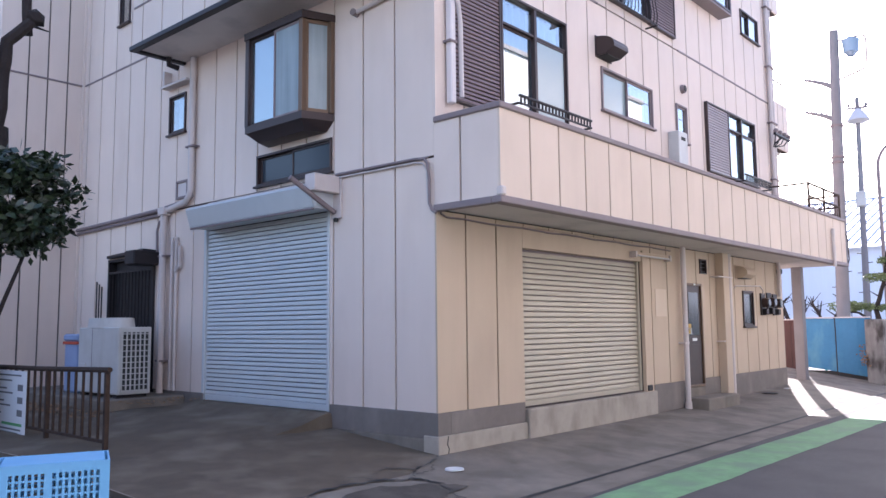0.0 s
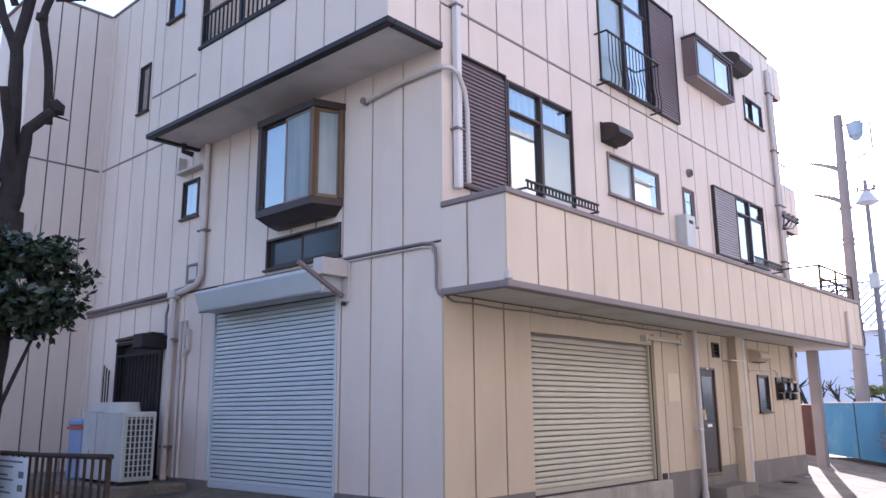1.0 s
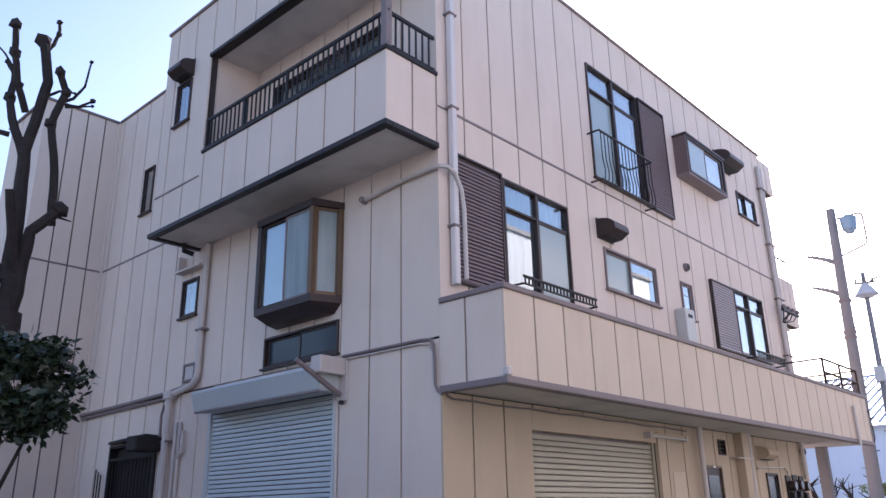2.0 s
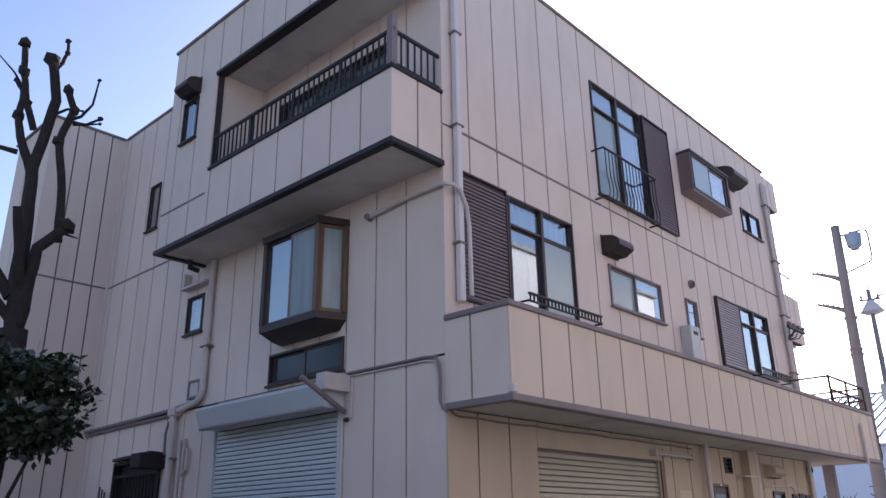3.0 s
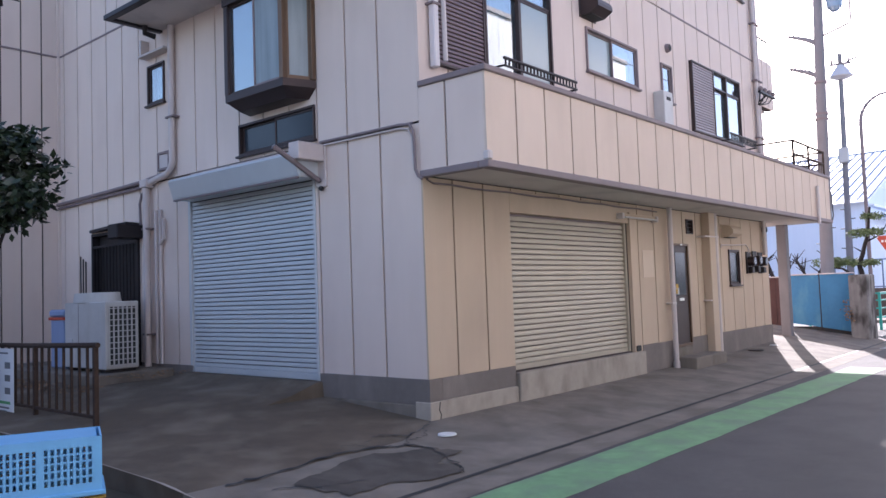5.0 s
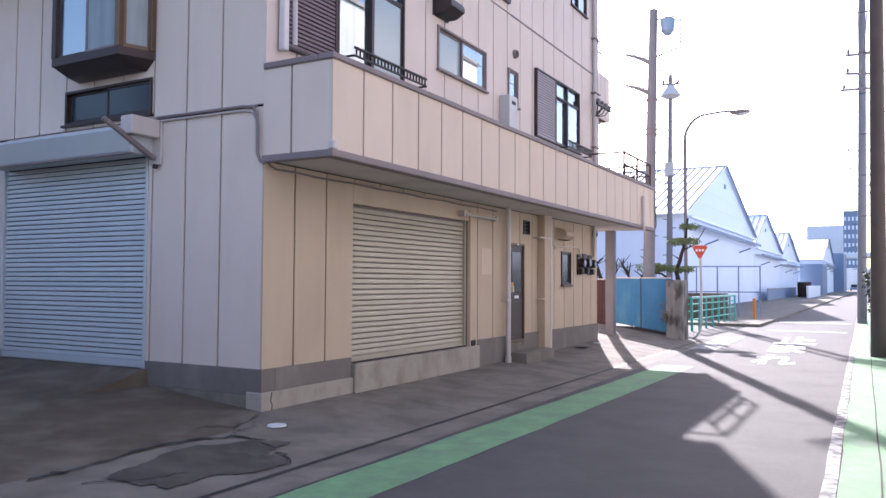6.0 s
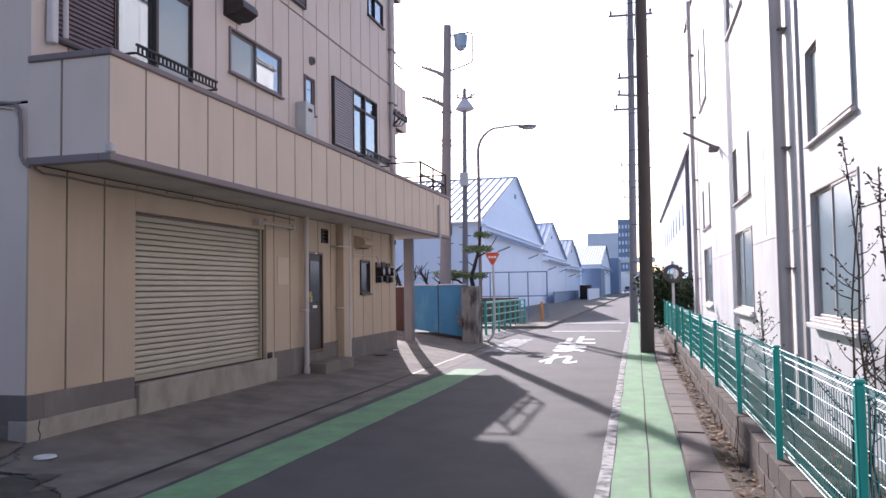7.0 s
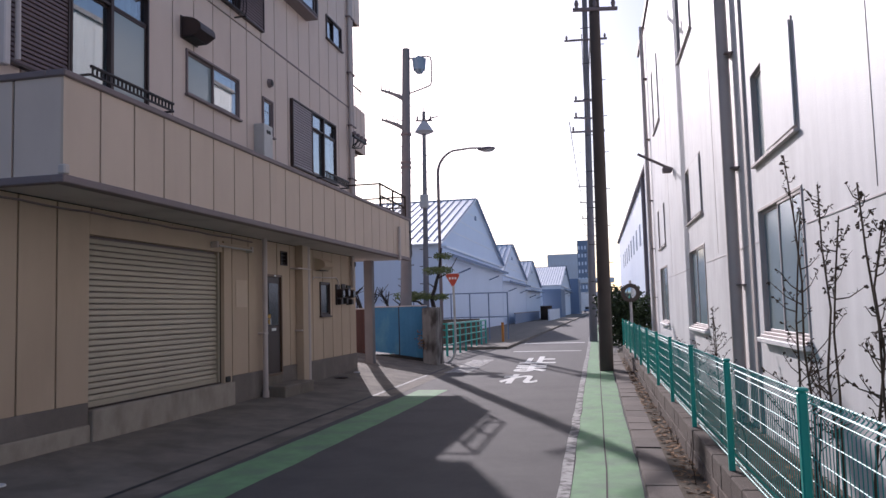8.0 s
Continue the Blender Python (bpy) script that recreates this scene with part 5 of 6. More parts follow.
# stacked crates
def crate(at, material, label):
    top = thing("crate", label, "crate", at, group="stacked crates")
    W, D, H = 0.66, 0.44, 0.32
    part("crate_base", box(-W / 2 + 0.03, W / 2 - 0.03, -D / 2 + 0.03, D / 2 - 0.03, 0.0, 0.012, 0), material, top)
    for s in (-1, 1):
        hs = [(-0.27 + i * 0.036 + (0.03 if i > 7 else 0), -0.25 + i * 0.036 + (0.03 if i > 7 else 0), 0.05 + j * 0.042, 0.082 + j * 0.042) for i in range(14) for j in range(5)]
        fm = plane_m((0, s * (D / 2 - 0.0), 0), (-s * 1.0, 0, 0), (0, s * 1.0, 0))
        p = mesh_ob("long_side", *slab(fm, -W / 2, W / 2, 0.0, H, 0.012, hs), material, top)
        hs = [(-0.17 + i * 0.04, -0.146 + i * 0.04, 0.05 + j * 0.042, 0.082 + j * 0.042) for i in range(9) for j in range(4)]
        fm = plane_m((s * W / 2, 0, 0), (0, s * 1.0, 0), (s * 1.0, 0, 0))
        mesh_ob("short_side", *slab(fm, -D / 2 + 0.0125, D / 2 - 0.0125, 0.0, H, 0.012, hs), material, top)
    part("rim", ring(W + 0.04, D + 0.04, 0.035, -0.025, 0.0), material, top, at=pose(0, -D / 2 - 0.02, H) @ Matrix(((1, 0, 0, 0), (0, 0, 1, 0), (0, 1, 0, 0), (0, 0, 0, 1))))
    for x in (-0.2, 0.0, 0.2):
        part("rib", box(x - 0.012, x + 0.012, -D / 2 - 0.012, -D / 2 + 0.0, 0.0, H - 0.03, 0.002), material, top)
    return top


CR = pose(0.52, -4.34, -0.11, 0, 0, 66)
first = crate(CR @ pose(0, 0, -0.15), "crate", "blue perforated plastic crate at the foot of the stack")
for at in (pose(-0.70, 0.03, -0.15), pose(-1.4, 0.02, -0.15)):
    copy_thing(first, CR @ at)
mid = crate(CR @ pose(0, 0.0, 0.175), "yellow", "yellow plastic crate between the blue ones")
mid.scale = (1, 1, 0.40)
m2 = copy_thing(mid, CR @ pose(-0.70, 0.02, 0.175))
FLIP = pose(0, 0, 0.33, 180)
TALL = Matrix.Diagonal((1, 1, 1.15, 1))
up = crate(CR @ pose(0.0, 0.0, 0.304) @ TALL @ FLIP, "crate", "light blue perforated plastic crate upturned on the stack")
copy_thing(up, CR @ pose(-0.70, 0.02, 0.304) @ TALL @ FLIP)
copy_thing(up, CR @ pose(-1.40, 0.02, 0.175) @ TALL @ FLIP)


# ---- trees ----
def limb(bm, pts, r0, r1, sides=8):
    fine = []
    pts = [Vector(p) for p in pts]
    for a, b in zip(pts, pts[1:]):
        for k in range(3):
            fine.append(a.lerp(b, k / 3) + Vector((random.uniform(-1, 1), random.uniform(-1, 1), 0)) * r0 * 0.12)
    fine.append(pts[-1])
    add_tube(bm, fine, r0, sides, r1)


def knob(bm, p, r):
    v = bmesh.ops.create_icosphere(bm, subdivisions=1, radius=r)["verts"]
    for q in v:
        q.co = Vector(p) + q.co * random.uniform(0.8, 1.3)


random.seed(3)
TB = Vector((-5.44, -2.87, 0.0))
tree = thing("pollarded_tree", "bare pollarded tree with a dark thick trunk", "tree", pose(*TB))
bm = bmesh.new()
limb(bm, [(0, -0.08, -0.1), (-0.02, -0.06, 1.5), (0, -0.03, 2.6), (0, 0, 4.15)], 0.235, 0.185, 12)
part("trunk", bm, "bark", tree, smooth=True)
LAT = Vector((0.316, 0.949, 0))


def branch(pts, r0, r1, knobs=(), depth=0.0):
    """A limb from (side, height) pairs; depth swings its end towards the lane."""
    n = len(pts) - 1
    pp = [LAT * a + Vector((depth * i / n, -0.33 * depth * i / n, z)) for i, (a, z) in enumerate(pts)]
    b = bmesh.new()
    limb(b, pp, r0 * 0.74, r1 * 0.74)
    for i, r in knobs:
        knob(b, pp[i], r * 0.95)
    return part("limb", b, "bark", tree, smooth=True)


branch([(0.0, 4.0), (-0.06, 4.87), (-0.1, 5.82), (-0.13, 6.6)], 0.165, 0.12)
branch([(-0.13, 6.5), (-0.02, 7.3), (0.02, 7.7), (-0.12, 8.35)], 0.11, 0.10, [(3, 0.12)], 0.2)
branch([(-0.10, 8.2), (0.02, 8.42), (0.07, 8.6), (0.05, 8.78)], 0.05, 0.03, [(3, 0.05), (2, 0.05)], 0.1)
branch([(-0.13, 6.5), (-0.36, 7.1), (-0.44, 7.5), (-0.43, 7.95), (-0.56, 8.2)], 0.10, 0.05, [(2, 0.11), (4, 0.05)], -0.4)
branch([(-0.2, 7.2), (-0.35, 7.55), (-0.46, 8.0), (-0.5, 8.38)], 0.07, 0.06, [(3, 0.10), (2, 0.09), (1, 0.07)], 0.4)
branch([(-0.46, 7.9), (-0.6, 8.1), (-0.85, 8.35)], 0.03, 0.012)
branch([(0.0, 7.5), (0.2, 7.75), (0.42, 7.85)], 0.035, 0.02, [(2, 0.03)], -0.3)
branch([(0.04, 4.2), (0.08, 4.9), (0.12, 5.3), (0.44, 5.64)], 0.14, 0.10, [(3, 0.13)], 0.3)
branch([(0.36, 5.5), (0.30, 6.3), (0.15, 7.0), (0.28, 7.5), (0.16, 7.76)], 0.09, 0.07, [(4, 0.10), (2, 0.09), (3, 0.09)], 0.4)
branch([(0.26, 7.5), (0.40, 7.55), (0.53, 7.76), (0.57, 8.17)], 0.04, 0.018, [(3, 0.035)], 0.2)
branch([(0.31, 7.45), (0.5, 7.52), (0.68, 7.72)], 0.045, 0.022, [(2, 0.05)], -0.2)
branch([(0.31, 7.42), (0.5, 7.42), (0.67, 7.42)], 0.03, 0.016, [(2, 0.03)], 0.2)
branch([(0.44, 5.64), (0.52, 5.62), (0.62, 5.6)], 0.03, 0.012)
branch([(0.05, 4.6), (-0.09, 5.12), (-0.21, 5.76)], 0.10, 0.09, (), 0.5)
branch([(-0.12, 4.6), (-0.5, 5.23), (-0.8, 5.44), (-1.2, 6.1)], 0.11, 0.06, [(2, 0.12)], -0.4)
branch([(-0.08, 4.3), (-0.58, 4.88), (-1.1, 5.1)], 0.10, 0.05, [(1, 0.11)], 0.3)
branch([(-0.36, 6.8), (-0.68, 6.84), (-0.87, 6.89)], 0.06, 0.03, [(2, 0.05)])


def leaves(name, clumps, n, size, material, parent=None, label="", category="", kind="", flat=1.0):
    """A crown of many small leaves, scattered in uneven clumps."""
    vs, fs = [], []
    for c, r in clumps:
        for _ in range(n):
            d = Vector((random.gauss(0, 1), random.gauss(0, 1), random.gauss(0, 1)))
            d.normalize()
            p = Vector(c) + d * r * random.uniform(0.35, 1.0) ** 0.6 * random.uniform(0.75, 1.12)
            p.z = c[2] + (p.z - c[2]) * flat
            a = Vector((random.gauss(0, 1), random.gauss(0, 1), random.gauss(0, 0.6) - 0.3)).normalized()
            b = a.cross(Vector((random.gauss(0, 1), random.gauss(0, 1), random.gauss(0, 1)))).normalized()
            s = size * random.uniform(0.6, 1.3)
            k = len(vs)
            vs += [p, p + a * s * 0.5 + b * s * 0.24, p + a * s, p + a * s * 0.5 - b * s * 0.24]
            fs.append((k, k + 1, k + 2, k + 3))
    return mesh_ob(name, vs, fs, material, parent)


shrub = thing("evergreen_shrub", "dense dark green evergreen shrub with broad leaves", "shrub", pose(-4.85, -2.95, 0.0))
for k in range(2):
    a = 2.6 + k * 1.6
    bm = bmesh.new()
    limb(bm, [(-0.3, -0.12, 0), (-0.2 + 0.15 * math.cos(a), 0.0 + 0.15 * math.sin(a), 1.4), (0.1 + 0.4 * math.cos(a), 0.25 + 0.5 * math.sin(a), 2.7)], 0.045, 0.02, 6)
    part("stem", bm, "bark", shrub)
clumps = []
for _ in range(62):
    a, rr_ = random.uniform(0, 6.28), random.uniform(0, 1) ** 0.5
    clumps.append(((0.0 + 0.6 * rr_ * math.cos(a), 0.18 + 0.74 * rr_ * math.sin(a), 3.1 + random.uniform(-0.68, 0.72) * (1.05 - 0.5 * rr_)), random.uniform(0.14, 0.30)))
leaves("crown", clumps, 70, 0.135, "leaf", shrub)

# ---- across the street: block wall, mesh fence, white building ----
FX = 6.784


def fx(y):
    return FX - 0.0225 * y


low = thing("block_wall", "low weathered concrete block wall under the fence", "wall", kind="structure")
SK = math.degrees(math.atan(0.016))
FSK = math.degrees(math.atan(0.0225))
fence = thing("mesh_fence", "teal welded wire mesh fence on the block wall", "fence", pose(fx(-38.6), -38.6, 0.06, 0, 0, 90 + FSK))
FL = 56.0
bm = bmesh.new()
add_box(bm, -0.021, 0.021, -0.021, 0.021, 0.0, 0.93, 0.007)
post = part("post", bm, "teal", fence, at=pose(0.0, 0.03, 0))
bmc = bmesh.new()
add_box(bmc, -0.027, 0.027, -0.027, 0.027, 0.93, 0.95, 0.008)
part("post_cap", bmc, "teal", post)
for i in range(1, 29):
    o = new("post", post.data)
    o.parent, o.location = fence, (i * 2.0, 0.03, 0)
    c = new("post_cap", post.children[0].data)
    c.parent = o
hw = part("wire_horizontal", tube([(0, 0, 0), (FL, 0, 0)], 0.003, 4), "teal_wire", fence, at=pose(0, 0, 0.32))
for i in range(1, 6):
    o = new("wire_horizontal", hw.data)
    o.parent, o.location = fence, (0, 0, 0.32 + i * 0.105)
# folded top and bottom ribs of the mesh
for z0 in (0.86, 0.20):
    bm = bmesh.new()
    add_tube(bm, [(0, -0.03, z0 + 0.045), (FL, -0.03, z0 + 0.045)], 0.0045, 4)
    add_tube(bm, [(0, -0.045, z0 + 0.0), (FL, -0.045, z0 + 0.0)], 0.0045, 4)
    add_tube(bm, [(0, 0, z0 + 0.02), (FL, 0, z0 + 0.02)], 0.0045, 4)
    part("rib_wire", bm, "teal_wire", fence)
vs, fs = [], []
for i in range(int(FL / 0.05)):
    x = 0.025 + i * 0.05
    pts = [(x, 0, 0.20), (x, -0.045, 0.22), (x, -0.02, 0.25), (x, 0, 0.29), (x, 0, 0.83), (x, -0.02, 0.85), (x, -0.05, 0.88), (x, -0.03, 0.91), (x, 0.0, 0.88)]
    k = len(vs)
    for p in pts:
        for dx, dy in ((-0.003, -0.001), (0.003, -0.001), (0, 0.003)):
            vs.append((p[0] + dx, p[1] + dy, p[2]))
    for j in range(len(pts) - 1):
        for q in range(3):
            fs.append((k + j * 3 + q, k + j * 3 + (q + 1) % 3, k + j * 3 + 3 + (q + 1) % 3, k + j * 3 + 3 + q))
mw = mesh_ob("wire_mesh", vs, fs, "teal_wire", fence)
mw["kind"] = "stuff"

# the white building, in its own frame: u along the street
OX = 7.62
OPP = Matrix.Translation((OX, 0, 0)) @ Matrix.Rotation(radians(SK), 4, "Z") @ plane_m((0, 0, 0), (0, -1, 0), (-1, 0, 0))
OH = [(-2.35, -0.55, 1.06, 2.38), (-2.35, -0.55, 2.86, 3.85), (-8.6, -6.55, 1.0, 2.36), (-8.6, -6.55, 2.86, 3.85), (-15.2, -13.2, 0.95, 2.36), (-15.2, -13.2, 2.86, 3.9),
      (-8.8, -6.8, 6.0, 7.7), (-15.2, -13.3, 6.0, 7.7), (-2.35, -0.55, 6.0, 7.7), (3.6, 5.4, 1.06, 2.38), (3.6, 5.4, 2.86, 3.85)]
opp = mesh_ob("wall_opposite", *slab(OPP, -19.6, 14.0, -0.1, 9.6, 0.25, OH), "wall_white")
tagged(opp, "streaked white rendered wall of the factory", "wall", kind="structure")


def opp_at(u, z):
    m = OPP @ Vector((u, z, 0))
    return Matrix.Translation(m) @ pose(0, 0, 0, 0, 0, -90 + SK)


for u0, u1, v0, v1 in OH:
    low_ = v0 < 2
    wn = window(u1 - u0, v1 - v0, opp_at((u0 + u1) / 2, v0), "tall pale-framed factory window with frosted glass" if low_ else "factory window with a pale raised frame", 2, curtain=None, frost=(0, 1), metal="pvc", t=0.03, proud=0.012)
    if low_:
        part("ledge", box(-(u1 - u0) / 2 - 0.05, (u1 - u0) / 2 + 0.05, -0.08, 0.0, -0.08, -0.03, 0.006), "wall_white", wn)
    else:
        part("shutter_leaf", box((u0 - u1) / 2 + (u1 - u0) * 0.36, (u1 - u0) / 2 - 0.01, -0.03, -0.016, 0.03, v1 - v0 - 0.03, 0.004), "wall_white", wn)
jb = bmesh.new()
for u in (1.2, -5.2, -12.0):
    add_box(jb, u - 0.002, u + 0.002, 2.10, 9.5, -0.004, 0.004, 0)
ob = part("wall_joint", jb, "pvc", at=OPP)
tagged(ob, "thin vertical joints on the white wall", "trim", kind="structure")
sc = bmesh.new()
for ua, ub in ((-19.5, -15.25), (-13.15, -8.65), (-6.5, -2.4), (-0.5, 3.55), (5.45, 14.0)):
    add_box(sc, ua, ub, 2.035, 2.050, -0.004, 0.007, 0.002)
tagged(part("string_course", sc, "pvc_white", at=OPP), "pale string course on the white wall", "trim", kind="structure")
tagged(part("eave", box(-19.7, 14.0, 9.6, 9.75, -0.4, 0.06, 0.01), "trim", at=OPP), "grey metal eave of the factory", "roof", kind="structure")
tagged(part("roof_opposite", box(-19.6, 14.0, 9.5, 9.6, -12, -0.05, 0), "concrete", at=OPP), "flat roof of the factory", "roof", kind="structure")
tagged(part("wall_opposite_end", box(-19.6, -19.35, -0.1, 9.6, -12, -0.26, 0), "wall_white", at=OPP), "white end wall of the factory", "wall", kind="structure")
tagged(part("wall_opposite_rear", box(-19.3, 14.0, -0.1, 9.6, -12, -11.7, 0), "dark_room", at=OPP), "inner rear wall of the factory", "wall", kind="structure")
for u, r, z1 in ((-3.4, 0.075, 9.6), (-16.8, 0.06, 9.6)):
    d = thing("downpipe", "grey-brown downpipe on the white factory wall", "pipe", OPP)
    part("pipe_shaft", tube([(u, 0.0, 0.10), (u, z1, 0.10)], r, 10), "pvc", d, smooth=True)
    for z in (1.6, 3.0, 4.4, 6.2, 8.0):
        part("pipe_clip", box(u - 0.10, u + 0.16, z, z + 0.015, 0.0, 0.10, 0), "trim", d)
tagged(part("grey_pilaster", box(-2.82, -2.68, -0.1, 9.6, 0.0, 0.03, 0.004), "pvc", at=OPP), "pale grey strip down the white wall", "trim", kind="structure")
wl = thing("wall_lamp", "grey street lamp on an arm from the factory wall", "lamp", OPP)
part("arm", tube([(-10.8, 4.30, 0.0), (-10.8, 4.36, 0.15), (-10.8, 4.67, 0.72)], 0.03, 8), "trim", wl)
part("lamp_head", box(-10.88, -10.72, 4.22, 4.34, 0.02, 0.22, 0.02), "trim", wl)

# dry weeds between fence and wall
random.seed(21)


def weed(x, y, h, n, lean):
    """One dry plant: a bent stalk, side twigs, seed heads and curled leaves."""
    top = thing("dry_weed", "tall dry weed stalk with brown seed heads", "weed", pose(x, y, -0.05), group="weeds behind the fence")
    bm = bmesh.new()
    pts = [Vector((0, 0, 0))]
    for i in range(1, 7):
        pts.append(Vector((lean[0] * i / 6 + random.uniform(-0.02, 0.02), lean[1] * (i / 6) ** 1.4 + random.uniform(-0.03, 0.03), h * i / 6)))
    add_tube(bm, pts, 0.010, 6, 0.004)
    heads = []
    for k in range(n):
        s = random.uniform(0.3, 0.98)
        i = min(5, int(s * 6))
        p = pts[i].lerp(pts[i + 1], s * 6 - i)
        a = random.uniform(0, 6.28)
        l = random.uniform(0.12, 0.45) * (1.15 - s)
        q = p + Vector((math.cos(a) * l * 0.8, math.sin(a) * l, l * random.uniform(0.3, 1.1)))
        add_tube(bm, [p, p.lerp(q, 0.5) + Vector((0, 0, -0.02)), q], 0.0045, 4, 0.002)
        heads += [p.lerp(q, t) for t in (0.6, 0.8, 1.0)]
    part("stalk", bm, "stalk", top)
    vs, fs = [], []
    for c in heads + [pts[-1] + Vector((0, 0, -0.02 * k)) for k in range(12)]:
        for _ in range(2):
            d = Vector((random.gauss(0, 1), random.gauss(0, 1), random.gauss(0, 1))).normalized() * random.uniform(0.010, 0.025)
            e = Vector((random.gauss(0, 1), random.gauss(0, 1), random.gauss(0, 1))).normalized() * 0.010
            k = len(vs)
            vs += [c, c + d + e, c + d * 1.4, c + d - e]
            fs.append((k, k + 1, k + 2, k + 3))
    mesh_ob("seed_head", vs, fs, "stalk", top)["kind"] = "stuff"


for y, off, h, n, le in ((-1.5, 0.32, 2.35, 18, (-0.05, 0.15)), (-1.3, 0.25, 2.0, 16, (0.05, -0.1)), (-1.75, 0.35, 1.9, 18, (0, -0.2)), (-2.0, 0.28, 2.1, 20, (0.02, 0.2)), (0.7, 0.3, 0.6, 8, (0, 0.2)), (2.0, 0.3, 1.3, 16, (0, 0.3)),
                          (-2.4, 0.3, 1.8, 18, (0.03, -0.3)), (-1.15, 0.42, 1.2, 10, (0, 0.0)), (3.4, 0.3, 1.0, 14, (0, 0.2)), (-2.7, 0.3, 2.0, 18, (0, 0.2)), (6.0, 0.35, 0.9, 12, (0, 0.1)), (2.7, 0.4, 1.4, 16, (0, 0.2))):
    weed(fx(y) + off, y, h, n, le)
litter("dry_leaves", 1100, 6.50, 6.78, -2.5, 16, lambda x, y: -0.10, 0.045, "dry brown leaves at the foot of the block wall")
litter("dry_leaves", 160, 6.62, 6.95, 9, 15.5, lambda x, y: 0.02 + random.uniform(0, 0.18), 0.07, "heap of dry brown vine leaves at the fence end")
litter("dry_leaves", 300, 7.0, 7.6, -3, 16, lambda x, y: -0.02, 0.045, "dry brown leaves behind the mesh fence")
bm = bmesh.new()
for k in range(60):
    x, y = 6.62 + random.uniform(0, 0.1), random.uniform(0, 14)
    x -= 0.016 * y
    p = Vector((x, y, -0.1))
    q = p + Vector((random.uniform(-0.06, 0.1), random.uniform(-0.12, 0.12), random.uniform(0.05, 0.28)))
    add_tube(bm, [p, p.lerp(q, 0.5) + Vector((0.01, 0.02, 0)), q], 0.004, 4, 0.002)
tagged(part("dry_twigs", bm, "stalk"), "dry twigs along the block wall", "twigs", kind="stuff")


# ---- poles, signs and lamps ----
def utility_pole(x, y, h, r0, r1, material, label, arms=(), steps_=True, lean=(0, 0)):
    top = thing("utility_pole", label, "utility pole", pose(x, y, -0.2))
    part("shaft", tube([(lean[0] * t, lean[1] * t, (h + 0.2) * t) for t in (0, 0.25, 0.5, 0.75, 1)], r0, 16, r1), material, top, smooth=True)
    if steps_:
        for i in range(18):
            z = 2.2 + i * 0.45
            s = 1 if i % 2 else -1
            part("step_bolt", tube([(0, 0, z), (s * (r0 + 0.12), 0.02, z)], 0.010, 5), "iron", top)
    for z, w, yaw in arms:
        m = pose(lean[0] * z / h, lean[1] * z / h, z, 0, 0, yaw)
        arm_ = part("cross_arm", box(-w / 2, w / 2, -0.04 - r1, 0.04 - r1, -0.04, 0.04, 0.006), "trim", top, at=m)
        for k in range(3):
            b = bmesh.new()
            add_tube(b, [(0, 0, 0.04), (0, 0, 0.14)], 0.035, 8, 0.055)
            add_tube(b, [(0, 0, 0.14), (0, 0, 0.24)], 0.06, 8, 0.03)
            part("insulator", b, "trim", arm_, at=pose(-w / 2 + 0.1 + (w - 0.2) * k / 2, -r1, 0))
    return top


utility_pole(5.86, 12.75, 11.5, 0.165, 0.12, "pole_dark", "dark brown utility pole on the green walkway", ((10.6, 1.5, 10), (8.9, 1.1, 10)), lean=(0.10, 0.0))
utility_pole(5.26, 28.6, 16.5, 0.18, 0.11, "pole", "grey utility pole further along the street", ((13.6, 1.9, 5), (10.8, 1.2, 5), (10.0, 1.4, 25), (9.4, 1.5, 5)), True, lean=(0.25, 0))
utility_pole(4.7, 62, 13, 0.16, 0.10, "pole", "distant grey utility pole", ((12.0, 1.8, 5), (10.6, 1.6, 5), (9.2, 1.4, 5)), False)
utility_pole(4.2, 95, 13, 0.16, 0.10, "pole", "distant grey utility pole", ((12.0, 1.8, 5), (10.6, 1.6, 5)), False)
pl_ = utility_pole(-0.24, 17.1, 9.75, 0.19, 0.12, "pole", "concrete utility pole with a hooped lamp behind the blue fence", (), False, lean=(0.24, 0))
hoop = [(0.22, 0, 9.62), (0.9, 0.0, 9.66), (1.02, 0.0, 9.62), (1.05, 0.0, 9.5), (1.04, 0, 8.80), (1.0, 0, 8.70), (0.75, 0.0, 8.62), (0.15, 0, 8.45)]
part("hoop", tube(hoop, 0.025, 7), "trim", pl_)
b = bmesh.new()
add_tube(b, [(0.66, 0, 9.66), (0.66, 0, 9.58)], 0.10, 14, 0.16)
add_tube(b, [(0.66, 0, 9.58), (0.66, 0, 9.42), (0.66, 0, 9.22)], 0.23, 14, 0.19)
add_tube(b, [(0.66, 0, 9.22), (0.66, 0, 9.12)], 0.17, 14, 0.10)
part("lamp_drum", b, "lens", pl_, "blue-grey round lamp", smooth=True)
for z, pins in ((8.48, 3), (7.52, 5)):
    arm_ = part("side_arm", tube([(0.12, 0, z - 0.14), (-0.12, 0, z), (-0.42, -0.02, z + 0.13), (-0.62, -0.02, z + 0.20)], 0.075, 7, 0.03), "pole", pl_)
    for k in range(pins):
        x = -0.58 + 0.13 * k
        zz = z + 0.19 - 0.055 * k
        part("pin", tube([(x, -0.02, zz - 0.05), (x - 0.02, -0.02, zz + 0.12), (x - 0.03, -0.02, zz + 0.28)], 0.022, 5, 0.012), "trim", arm_)
for i in range(15):
    z = 2.6 + i * 0.42
    sx = 1 if i % 2 else -1
    part("step_bolt", tube([(0.24 * z / 9.95, 0, z), (0.24 * z / 9.95 + sx * 0.26, -0.02, z + 0.02)], 0.012, 5), "iron", pl_)
